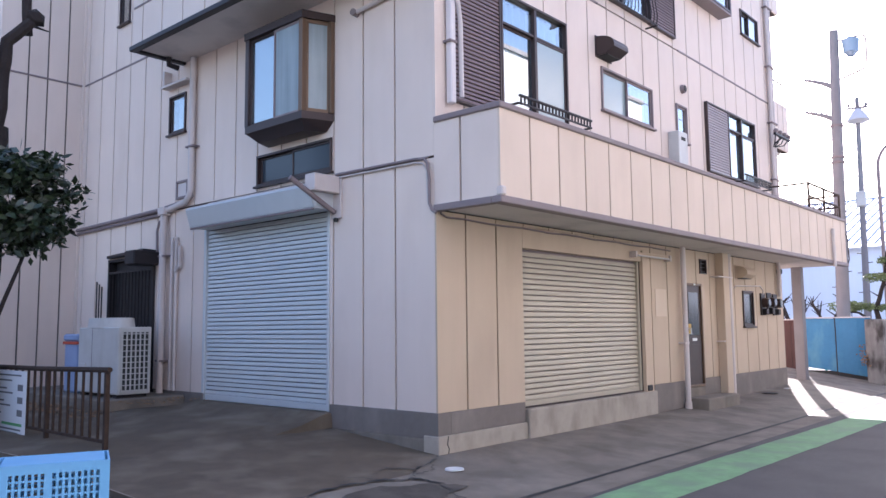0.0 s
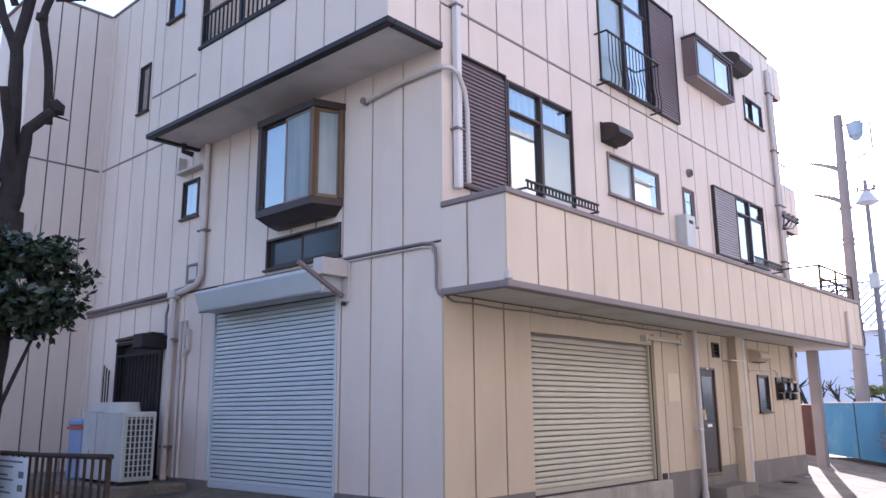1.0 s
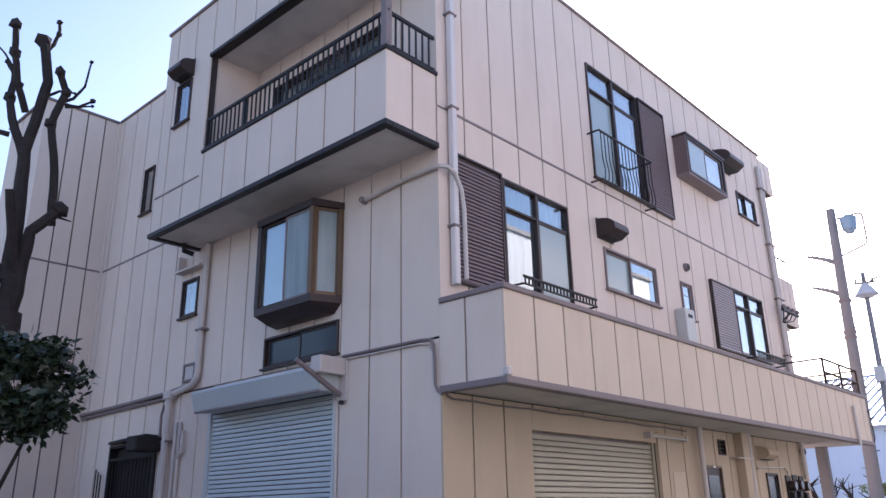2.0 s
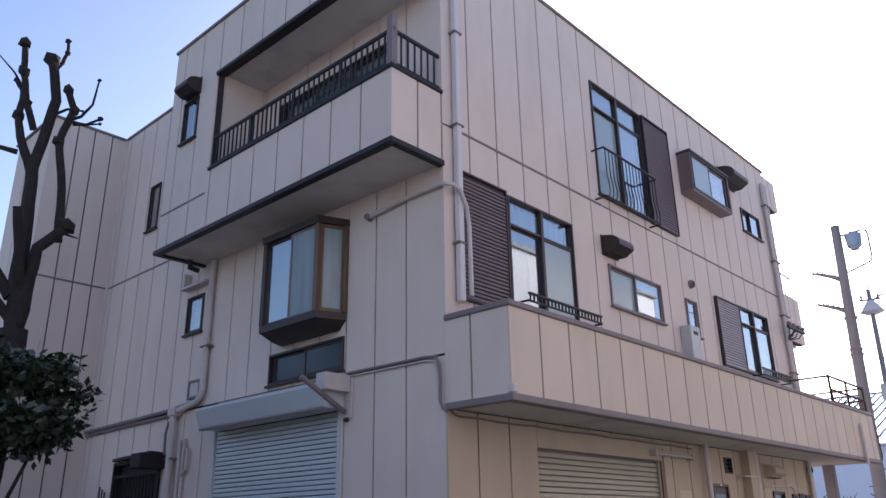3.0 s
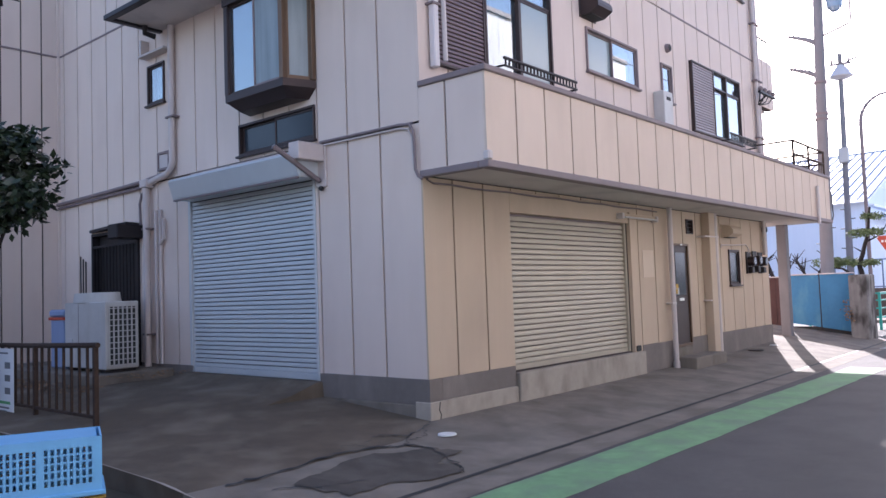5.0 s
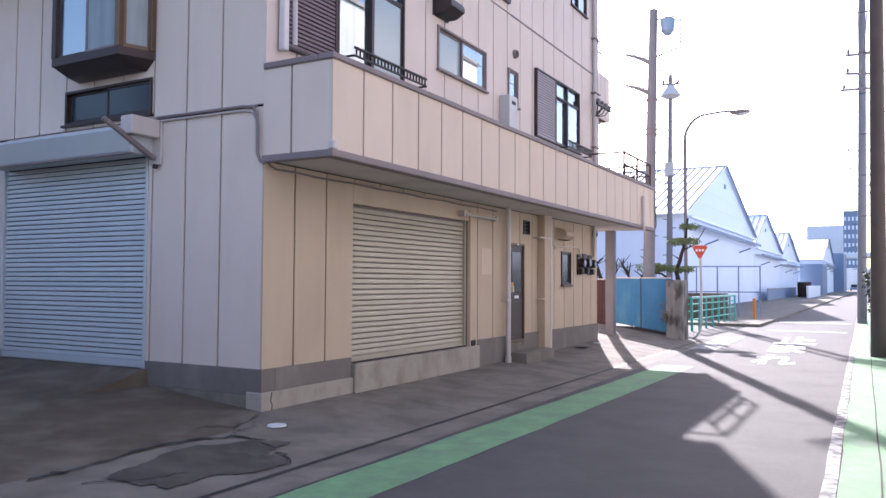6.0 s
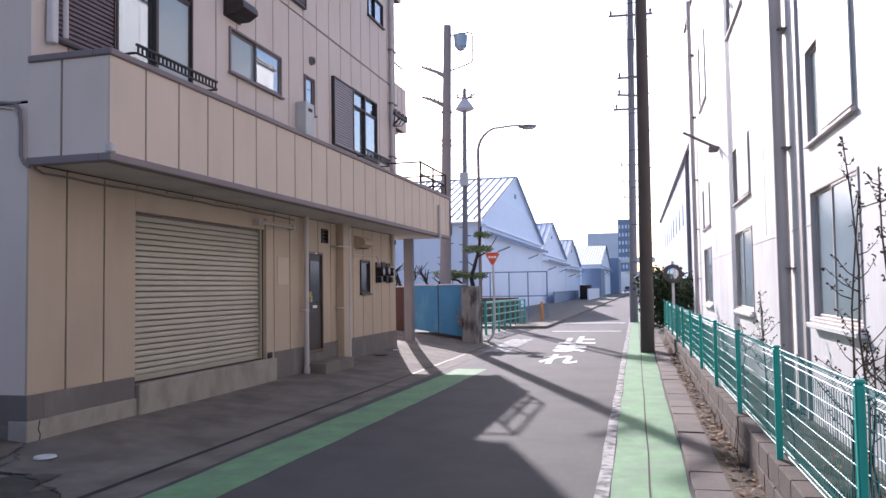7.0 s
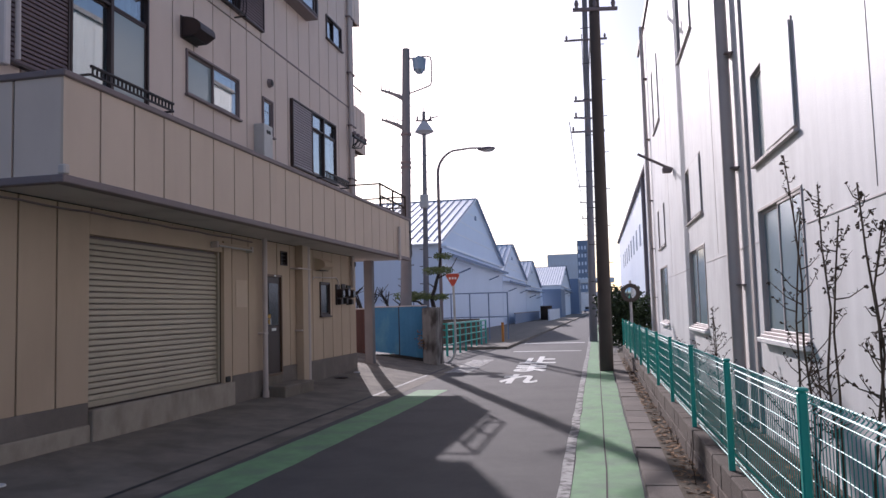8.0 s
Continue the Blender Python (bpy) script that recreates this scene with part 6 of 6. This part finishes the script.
for z in (6.1, 6.25, 7.15):
    part("band", tube([(0.24 * z / 9.95, 0, z), (0.24 * (z + 0.06) / 9.95, 0, z + 0.06)], 0.175, 14), "trim", pl_)
pf = utility_pole(-3.3, 33.0, 11.9, 0.17, 0.09, "pole", "thin grey utility pole with a conical fitting behind the pine", ((11.6, 0.9, 15),), False, lean=(0.15, 0))
part("spike", tube([(0.15, 0, 12.0), (0.15, 0, 12.7)], 0.03, 6, 0.01), "trim", pf)
b = bmesh.new()
add_tube(b, [(0.15, 0, 11.62), (0.15, 0, 11.35), (0.15, 0, 11.02)], 0.10, 12, 0.52)
add_tube(b, [(0.15, 0, 11.02), (0.15, 0, 10.90)], 0.50, 12, 0.25)
# pale material: the glare that washes out the cone is in its colour
part("cone_fitting", b, "pvc_white", pf, smooth=True)
part("short_arm", tube([(0.15, 0, 11.5), (0.6, 0, 11.75), (0.95, 0, 11.8)], 0.05, 6, 0.03), "trim", pf)
part("meter_box", box(-0.10, 0.32, -0.36, -0.1, 6.95, 7.65, 0.03), "white_plastic", pf)
for i in range(16):
    z = 3.0 + i * 0.45
    sx = 1 if i % 2 else -1
    part("step_bolt", tube([(0.15 * z / 12, 0, z), (0.15 * z / 12 + sx * 0.32, -0.02, z + 0.02)], 0.022, 5), "iron", pf)

sl = thing("street_lamp", "slim grey street lamp with a curved arm", "street lamp", pose(-1.3, 27.5, -0.15))
arcp = [(0, 0, 0), (0, 0, 3), (0.0, 0, 7.65)] + arc((1.05, 0, 7.7), (-1, 0, 0), (0, 0, 1), 1.05, 0.15, 1.25, 6) + [(1.5, 0, 8.76), (2.0, 0, 8.74)]
part("post", tube(arcp, 0.075, 10, 0.04), "trim", sl, smooth=True)
b = bmesh.new()
bmesh.ops.create_uvsphere(b, u_segments=14, v_segments=8, radius=1.0)
part("lamp_head", b, "trim", sl, at=pose(2.25, 0, 8.68) @ Matrix.Diagonal((0.42, 0.17, 0.10, 1)), smooth=True)
b = bmesh.new()
bmesh.ops.create_uvsphere(b, u_segments=12, v_segments=6, radius=1.0)
part("lamp_lens", b, "white_plastic", sl, at=pose(2.3, 0, 8.62) @ Matrix.Diagonal((0.30, 0.13, 0.09, 1)), smooth=True)

sg = thing("stop_sign", "red inverted triangle road sign on a bent white post", "road sign", pose(1.45, 16.4, -0.15))
part("post", tube([(-0.22, 0, 0), (-0.12, 0, 0.06), (-0.02, 0, 0.22), (0.03, 0, 0.5), (0.02, 0, 1.5), (0.0, 0, 2.62)], 0.034, 10), "white_plastic", sg, smooth=True)


def tri(s, z0, d0, d1):
    pts = [(-s, z0 + s * 0.9), (s, z0 + s * 0.9), (0, z0 - s * 0.85)]
    bm = bmesh.new()
    a = [bm.verts.new((x, d0, z)) for x, z in pts]
    b = [bm.verts.new((x, d1, z)) for x, z in pts]
    for k in range(3):
        bm.faces.new((a[k], a[(k + 1) % 3], b[(k + 1) % 3], b[k]))
    bm.faces.new(a)
    bm.faces.new(b[::-1])
    vert_e = [e for e in bm.edges if abs(e.verts[0].co.y - e.verts[1].co.y) > 1e-5]
    bmesh.ops.bevel(bm, geom=vert_e, offset=0.05, segments=3, affect="EDGES")
    return bm


part("plate", tri(0.242, 2.42, -0.042, -0.036), "red", sg, "red triangular plate")
part("plate_border", tri(0.25, 2.42, -0.036, -0.033), "paper", sg, "white border")
tb = bmesh.new()
for k in (-1, 0, 1):
    add_box(tb, k * 0.085 - 0.028, k * 0.085 + 0.028, -0.046, -0.0425, 2.47, 2.53, 0)
part("sign_bars", tb, "paper", sg, "small white unreadable marks")

# blue sheet fence, pillar and driveway end
FY = 15.45
for k, (xa, xb, yo, h) in enumerate(((0.02, 0.84, 0.0, 1.55), (-0.86, 0.0, 0.05, 1.55))):
    bf = thing("sheet_panel", "faded blue corrugated sheet fence panel", "fence", pose(0, FY + yo, 0), group="blue fence panels")
    n = 24
    bm = bmesh.new()
    fr_, bk_ = [], []
    for i in range(n + 1):
        x = xa + (xb - xa) * i / n
        dy = 0.003 * math.sin(i * 1.6) + 0.02 * noise.noise((x * 3, 0, k))
        z0 = pave_z(x, 14.5) + 0.07
        fr_.append((bm.verts.new((x, dy, z0)), bm.verts.new((x, dy * 0.7, h - 0.02 * i / n))))
        bk_.append((bm.verts.new((x, dy + 0.006, z0)), bm.verts.new((x, dy * 0.7 + 0.006, h - 0.02 * i / n))))
    for i in range(n):
        for s in (fr_, bk_):
            bm.faces.new((s[i][0], s[i + 1][0], s[i + 1][1], s[i][1]))
        bm.faces.new((fr_[i][1], fr_[i + 1][1], bk_[i + 1][1], bk_[i][1]))
    part("sheet", bm, "blue_sheet", bf, smooth=True)
    part("top_cap", box(xa, xb, -0.03, 0.04, h - 0.01, h + 0.02, 0.004), "pvc_white", bf)
    part("frame_post", box(xa - 0.03, xa + 0.02, 0.01, 0.06, -0.15, h, 0.003), "iron", bf)
    part("bottom_gap", box(xa, xb, 0.03, 0.05, -0.15, 0.18, 0), "rubber", bf)
bd = thing("board_fence", "dark brown board fence beside the blue sheets", "fence")
for k in range(7):
    part("board", box(-2.3 + k * 0.2, -2.105 + k * 0.2, FY + 0.0, FY + 0.03, 0.1, 1.50, 0.004), "dark_sheet", bd)
part("top_cap", box(-2.3, -0.90, FY - 0.02, FY + 0.07, 1.50, 1.53, 0.004), "pvc_white", bd)
pillar = tagged(part("concrete_pillar", box(0.86, 1.28, 14.75, 15.6, -0.2, 1.50, 0.03), "stained"), "stained grey concrete gate pillar", "pillar")
random.seed(8)
pc = [((0.86 + random.uniform(-0.06, 0.02), 14.76, 0.55 + random.uniform(-0.2, 0.25)), 0.12) for _ in range(5)]
tagged(leaves("ivy", pc, 30, 0.06, "dry"), "dry brown ivy hanging on the pillar", "ivy", kind="stuff")


# garden trees behind the blue fence
def garden_tree(x, y, h, seed, label):
    random.seed(seed)
    top = thing("bare_tree", label, "tree", pose(x, y, -0.2))
    bm = bmesh.new()
    limb(bm, [(0, 0, 0), (0.05, 0, h * 0.3), (-0.05, 0.05, h * 0.5)], 0.09, 0.06, 8)
    for k in range(9):
        a = random.uniform(0, 6.28)
        p = Vector((-0.02, 0, h * random.uniform(0.35, 0.5)))
        q = p + Vector((math.cos(a) * random.uniform(0.3, 0.7), math.sin(a) * 0.4, random.uniform(0.3, 0.6) * h * 0.5))
        r = q + Vector((random.uniform(-0.3, 0.3), 0, random.uniform(0.2, 0.6)))
        limb(bm, [p, q, r], 0.04, 0.012, 6)
        for j in range(2):
            limb(bm, [q, q + Vector((random.uniform(-0.4, 0.4), random.uniform(-0.2, 0.2), random.uniform(0.1, 0.4)))], 0.015, 0.006, 4)
    part("trunk", bm, "bark", top, smooth=True)
    return top


garden_tree(-2.3, 19.5, 3.0, 4, "bare pruned garden tree behind the fence")
garden_tree(-0.95, 18.6, 3.1, 9, "bare pruned garden tree behind the blue fence")
random.seed(14)
pine = thing("garden_pine", "clipped garden pine with cloud-shaped foliage pads", "tree", pose(0.5, 17.9, -0.2))
bm = bmesh.new()
limb(bm, [(0, 0, 0), (0.1, 0, 1.2), (-0.05, 0, 2.0), (0.2, 0, 2.8), (0.3, 0, 3.6)], 0.10, 0.03, 8)
limb(bm, [(0, 0, 1.5), (-0.5, 0, 1.9), (-0.9, 0, 1.95)], 0.05, 0.02, 6)
limb(bm, [(0.1, 0, 2.6), (0.5, 0.1, 2.8), (0.8, 0.1, 3.3)], 0.03, 0.01, 5)
limb(bm, [(0.1, 0, 2.3), (-0.2, 0.1, 2.5)], 0.03, 0.01, 5)
part("trunk", bm, "bark", pine, smooth=True)
pads = [((-0.6 + random.uniform(-0.45, 0.35), random.uniform(-0.25, 0.25), 2.1), 0.30) for _ in range(8)] + [((0.05 + random.uniform(-0.3, 0.3), random.uniform(-0.2, 0.2), 2.05), 0.2) for _ in range(4)] + \
       [((0.2 + random.uniform(-0.3, 0.25), random.uniform(-0.2, 0.2), 2.9), 0.27) for _ in range(6)] + [((0.3 + random.uniform(-0.15, 0.2), 0, 3.35), 0.2) for _ in range(3)]
leaves("needles", pads, 130, 0.09, "pine", pine, flat=0.45)

# canal railing
cr = thing("canal_railing", "bright teal steel railing along the canal", "railing", pose(0.55, 19.6, -0.15, 0, 0, 88))
for i in range(8):
    part("post", box(i * 1.0 - 0.035, i * 1.0 + 0.035, -0.03, 0.03, 0, 1.12, 0.005), "teal", cr)
    if i < 7:
        for z in (0.35, 0.62, 0.86):
            part("rail", box(i * 1.0 + 0.035, (i + 1) * 1.0 - 0.035, -0.015, 0.015, z, z + 0.04, 0), "teal", cr)
part("top_rail", box(-0.05, 7.05, -0.04, 0.04, 1.05, 1.12, 0.006), "teal", cr)
cr2 = thing("canal_railing", "bright teal steel railing across the canal mouth", "railing", pose(0.55, 19.6, -0.15, 0, 0, 178))
for i in range(4):
    part("post", box(i * 1.0 - 0.035, i * 1.0 + 0.035, -0.03, 0.03, 0, 1.12, 0.005), "teal", cr2)
for z in (0.35, 0.62, 0.86, 1.07):
    part("rail", box(0, 3.0, -0.015, 0.015, z, z + 0.045, 0), "teal", cr2)
tagged(part("canal_wall", box(-8, 0.4, 27.2, 27.5, -0.2, 1.0, 0.01), "block"), "dark stained concrete wall by the canal", "wall", kind="structure")
gf = thing("green_fence", "thin dark green wire fence above the canal", "fence", pose(-3.2, 30.0, 0.9, 0, 0, 10))
for i in range(6):
    part("post", box(i * 0.9 - 0.03, i * 0.9 + 0.03, -0.03, 0.03, -1.0, 1.3, 0), "far_blue", gf)
for z in (0.1, 1.25):
    part("rail", box(0, 4.5, -0.02, 0.02, z, z + 0.05, 0), "far_blue", gf)
tagged(part("marker_post", tube([(1.35, 27.9, -0.2), (1.35, 27.9, 0.8)], 0.06, 10), "orange"), "short orange marker post at the canal end", "post")


# ---- the sheds along the street ----
def shed(y0, y1, ym, x_front, eave, ridge, depth, label, ribs=60):
    top = thing("factory_shed", label, "shed", pose(0, 0, 0), group="gabled sheds along the street")
    bm = bmesh.new()
    pts = [(y0, -0.2), (y1, -0.2), (y1, eave), (ym, ridge), (y0, eave)]
    a = [bm.verts.new((x_front, y, z)) for y, z in pts]
    b = [bm.verts.new((x_front - depth, y, z)) for y, z in pts]
    for k in range(5):
        if k not in (2, 3):
            bm.faces.new((a[k], a[(k + 1) % 5], b[(k + 1) % 5], b[k]))
    bm.faces.new(a)
    bm.faces.new(b[::-1])
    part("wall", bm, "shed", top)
    for s, (ya, za, yb, zb) in enumerate(((y0, eave, ym, ridge), (y1, eave, ym, ridge))):
        d = Vector((0, yb - ya, zb - za))
        n = Vector((0, -d.z, d.y)).normalized() * (1 if s == 0 else -1)
        bm = bmesh.new()
        c = [Vector((x, ya - d.y * 0.04, za - d.z * 0.04)) for x in (x_front + 0.18, x_front - depth)]
        e = [Vector((x, yb, zb)) for x in (x_front + 0.18, x_front - depth)]
        vs = [c[0], c[1], e[1], e[0]]
        lo_ = [bm.verts.new(v) for v in vs]
        hi_ = [bm.verts.new(v + n * 0.08) for v in vs]
        for k in range(4):
            bm.faces.new((lo_[k], lo_[(k + 1) % 4], hi_[(k + 1) % 4], hi_[k]))
        bm.faces.new(lo_[::-1])
        bm.faces.new(hi_)
        rf = part("roof", bm, "shed_roof", top)
        bm = bmesh.new()
        for i in range(ribs):
            x = x_front + 0.1 - depth * i / ribs
            add_tube(bm, [Vector((x, ya, za)) + n * 0.09, Vector((x, yb, zb)) + n * 0.09], 0.04, 4)
        part("roof_rib", bm, "far_blue", rf)
    part("barge_board", tube([(x_front + 0.2, ym, ridge + 0.02), (x_front + 0.2, y1, eave - 0.02)], 0.09, 4), "far_blue", top, "grey-blue edge board")
    part("ridge_cap", box(x_front - depth, x_front + 0.2, ym - 0.12, ym + 0.12, ridge + 0.04, ridge + 0.12, 0.02), "far_blue", top)
    part("gutter", box(x_front, x_front + 0.3, y0 + 0.3, y1 - 0.3, eave - 0.30, eave - 0.18, 0.02), "shed_roof", top)
    part("canopy", box(x_front, x_front + 0.6, y0 + 0.3, y1 - 0.3, eave - 0.80, eave - 0.70, 0.02), "shed_roof", top)
    part("canopy_edge", box(x_front + 0.6, x_front + 0.64, y0 + 0.3, y1 - 0.3, eave - 0.86, eave - 0.68, 0.01), "far_blue", top)
    for k in range(3):
        z = ridge - 1.3 - k * (ridge - eave - 1.3) / 3
        f = (ridge - z) / (ridge - eave)
        part("sheet_seam", box(x_front, x_front + 0.02, ym - (ym - y0) * f + 0.1, ym + (y1 - ym) * f - 0.1, z, z + 0.05, 0), "shed_roof", top)
    for i in range(2):
        y = y0 + (y1 - y0) * (i + 0.4) / 2
        part("stay", tube([(x_front, y, eave - 1.6), (x_front + 0.8, y, eave - 1.3)], 0.05, 5), "far_blue", top)
    part("vent_square", box(x_front, x_front + 0.06, ym - 0.1, ym + 0.4, ridge - 1.5, ridge - 1.2, 0), "far_blue", top)
    return top


XW = -3.4
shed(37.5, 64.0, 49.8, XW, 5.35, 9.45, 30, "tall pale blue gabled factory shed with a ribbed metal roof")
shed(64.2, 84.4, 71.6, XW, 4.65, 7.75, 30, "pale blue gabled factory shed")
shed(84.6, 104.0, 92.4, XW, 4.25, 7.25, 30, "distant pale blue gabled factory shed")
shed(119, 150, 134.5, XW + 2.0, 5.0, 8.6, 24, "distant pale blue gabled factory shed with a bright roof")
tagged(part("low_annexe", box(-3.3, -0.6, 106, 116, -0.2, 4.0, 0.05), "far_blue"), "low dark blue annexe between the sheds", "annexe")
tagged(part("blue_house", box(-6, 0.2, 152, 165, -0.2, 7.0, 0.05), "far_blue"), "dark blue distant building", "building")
lf = thing("low_fence", "low dark fence in front of the sheds", "fence", pose(-2.6, 66, -0.1, 0, 0, 90))
part("panel", box(0, 26, -0.03, 0.03, 0, 1.0, 0), "far_blue", lf)
part("top_rail", box(0, 26, -0.05, 0.05, 1.0, 1.08, 0), "trim", lf)
tagged(part("rusty_barrel", tube([(-1.4, 88, -0.1), (-1.4, 88, 1.6)], 0.7, 12), "rust"), "rusty brown tank in front of a shed", "tank")
sw_ = thing("low_wall", "pale low wall along the far pavement", "wall", pose(-0.5, 80, -0.1, 0, 0, 90))
part("wall_body", box(0, 18, -0.1, 0.1, 0, 1.3, 0.02), "far_white", sw_)


# distant blocks that close the street
def far_block(x0, x1, y0, h, material, label, rows, cols):
    top = thing("far_building", label, "building", pose(0, 0, 0))
    part("wall", box(x0, x1, y0, y0 + 20, -0.2, h, 0.1), material, top)
    w = (x1 - x0) / cols
    wn = part("window", box(0, w * 0.5, -0.15, 0.0, 0, 1.4, 0), "shed_roof" if material == "far_white" else "shed", top, at=pose(x0 + w * 0.25, y0, 2.0))
    for r in range(rows):
        for c in range(cols):
            if r or c:
                o = new("window", wn.data)
                o.parent, o.location = top, (x0 + w * (c + 0.25), y0, 2.0 + r * (h - 2.5) / rows)
    return top


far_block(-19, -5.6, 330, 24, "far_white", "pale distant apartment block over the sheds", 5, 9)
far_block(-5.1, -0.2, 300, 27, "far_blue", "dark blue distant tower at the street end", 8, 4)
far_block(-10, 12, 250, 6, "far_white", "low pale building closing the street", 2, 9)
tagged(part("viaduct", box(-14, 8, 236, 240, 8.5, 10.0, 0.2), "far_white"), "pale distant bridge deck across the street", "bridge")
for x in (-11, 5):
    tagged(part("viaduct_pier", box(x, x + 2.0, 237, 239, -0.2, 8.6, 0.1), "far_white"), "pale pier under the distant bridge", "bridge")
car = thing("parked_car", "small dark parked car far down the street", "car", pose(1.0, 190, -0.15))
part("body", box(-0.85, 0.85, -2, 2, 0.3, 0.85, 0.12), "far_blue", car)
part("cabin", box(-0.75, 0.75, -1.2, 1.3, 0.85, 1.45, 0.15), "rubber", car)
for sx in (-0.8, 0.8):
    for sy in (-1.3, 1.3):
        part("wheel", tube([(sx - 0.1, sy, 0.32), (sx + 0.1, sy, 0.32)], 0.32, 12), "rubber", car)

# second building on the right, hedge and traffic mirror
g2 = thing("grey_factory", "pale grey-blue factory with a sloping roofline", "building", pose(8.2, 20.6, -0.2, 0, 0, SK))
bm = prism([(0.2, 0), (9, 0), (9, 62), (0.2, 62)], 0, 8.5)
part("wall", bm, "shed", g2)
part("roof", box(0.0, 9.5, -0.3, 62.3, 8.5, 8.7, 0.03), "trim", g2)
part("downpipe", tube([(0.12, 16.0, 0), (0.12, 16.0, 8.5)], 0.12, 8), "trim", g2)
wn = part("window", box(-0.02, 0.2, -0.5, 0.5, 0, 1.3, 0), "far_blue", g2, at=pose(0.19, 18.0, 5.2))
for k in range(1, 9):
    o = new("window", wn.data)
    o.parent, o.location = g2, (0.19, 18.0 + k * 4, 5.2)
random.seed(31)
for x, y, h, s in ((6.45, 21.0, 2.3, 0.55), (7.0, 22.0, 2.3, 0.6), (6.1, 24.5, 2.2, 0.6), (6.3, 27.0, 2.1, 0.6)):
    hd = thing("hedge_bush", "dark clipped evergreen bush at the roadside", "bush", pose(x, y, -0.2), group="roadside bushes")
    part("stem", tube([(0, 0, 0), (0.05, 0, 0.7), (0, 0.05, 1.2)], 0.06, 6, 0.02), "bark", hd)
    cl = [((random.uniform(-0.7, 0.7) * s, random.uniform(-0.7, 0.7) * s, 0.4 + random.uniform(0, h - 0.7)), 0.38) for _ in range(34)]
    leaves("foliage", cl, 110, 0.15, "hedge", hd)
tm = thing("traffic_mirror", "round convex traffic mirror on a pale post", "mirror", pose(6.68, 19.6, -0.2))
part("post", tube([(0, 0, 0), (0, 0, 2.4)], 0.045, 10), "pvc_white", tm, smooth=True)
part("mirror_hood", tube([(0, 0.02, 2.0), (0, -0.13, 2.0)], 0.30, 24), "pole_dark", tm)
b = bmesh.new()
bmesh.ops.create_uvsphere(b, u_segments=20, v_segments=10, radius=0.27)
part("mirror_face", b, "mirror", tm, at=pose(0, -0.10, 2.0) @ Matrix.Diagonal((1, 0.15, 1, 1)), smooth=True)

# overhead cables
for a, b_, r in (((5.3, 28.6, 13.7), (4.7, 62, 12.0), 0.02), ((4.6, 28.6, 9.7), (4.2, 62, 10.6), 0.02), ((4.7, 62, 12), (4.2, 95, 12), 0.02), ((5.86, 12.75, 9.0), (5.3, 28.6, 9.5), 0.015)):
    p, q = Vector(a), Vector(b_)
    tagged(part("overhead_cable", tube([p.lerp(q, t) - Vector((0, 0, 2.4 * t * (1 - t))) for t in (0, 0.2, 0.4, 0.6, 0.8, 1)], r, 5), "rubber"), "black overhead cable between poles", "cable")
ld = [(0.85, 13.3, 3.6), (0.95, 13.34, 3.45), (0.97, 13.34, 2.9), (0.93, 13.33, 2.72)]
tagged(part("hanging_cable", tube(ld, 0.015, 6), "rubber"), "black cable hanging at the balcony end", "cable")


# ---- wall panels, blocks and paving, piece by piece ----
lay_panels()
random.seed(2)
bl = box(-0.075, 0.075, -0.195, 0.195, -0.093, 0.093, 0.008)
me = bpy.data.meshes.new("block")
bl.to_mesh(me)
bl.free()
me.materials.append(M["block"])
for row in range(2):
    for i in range(142):
        y = -39.6 + i * 0.40 + row * 0.2
        b = new("block", me)
        b.parent = low
        b.location = (fx(y) + random.uniform(-0.004, 0.004), y, -0.055 + row * 0.195 + random.uniform(-0.003, 0.003))
        b.rotation_euler = (0, 0, radians(FSK) + random.uniform(-0.008, 0.008))
part("mortar", box(-0.06, 0.06, 0, 56.8, -0.3, 0.225, 0), "soil", low, at=pose(fx(-39.8), -39.8, 0, 0, 0, FSK))
walk_ = thing("paver_strip", "worn brown paving blocks beside the green walkway", "paving", kind="structure")
part("bedding", box(-0.16, 0.16, 0, 60, -0.2, -0.135, 0), "soil", walk_, at=pose(6.38 + 0.016 * 40, -40, 0, 0, 0, SK))
pv = box(-0.155, 0.155, -0.29, 0.29, -0.02, 0.02, 0.006)
me = bpy.data.meshes.new("paver")
pv.to_mesh(me)
pv.free()
me.materials.append(M["paver"])
for i in range(100):
    y = -39.73 + i * 0.595
    b = new("paver", me)
    b.parent = walk_
    b.location = (6.375 - 0.016 * y, y, -0.128 + random.uniform(-0.006, 0.006))
    b.rotation_euler = (random.uniform(-0.01, 0.01), random.uniform(-0.02, 0.02), radians(SK) + random.uniform(-0.01, 0.01))
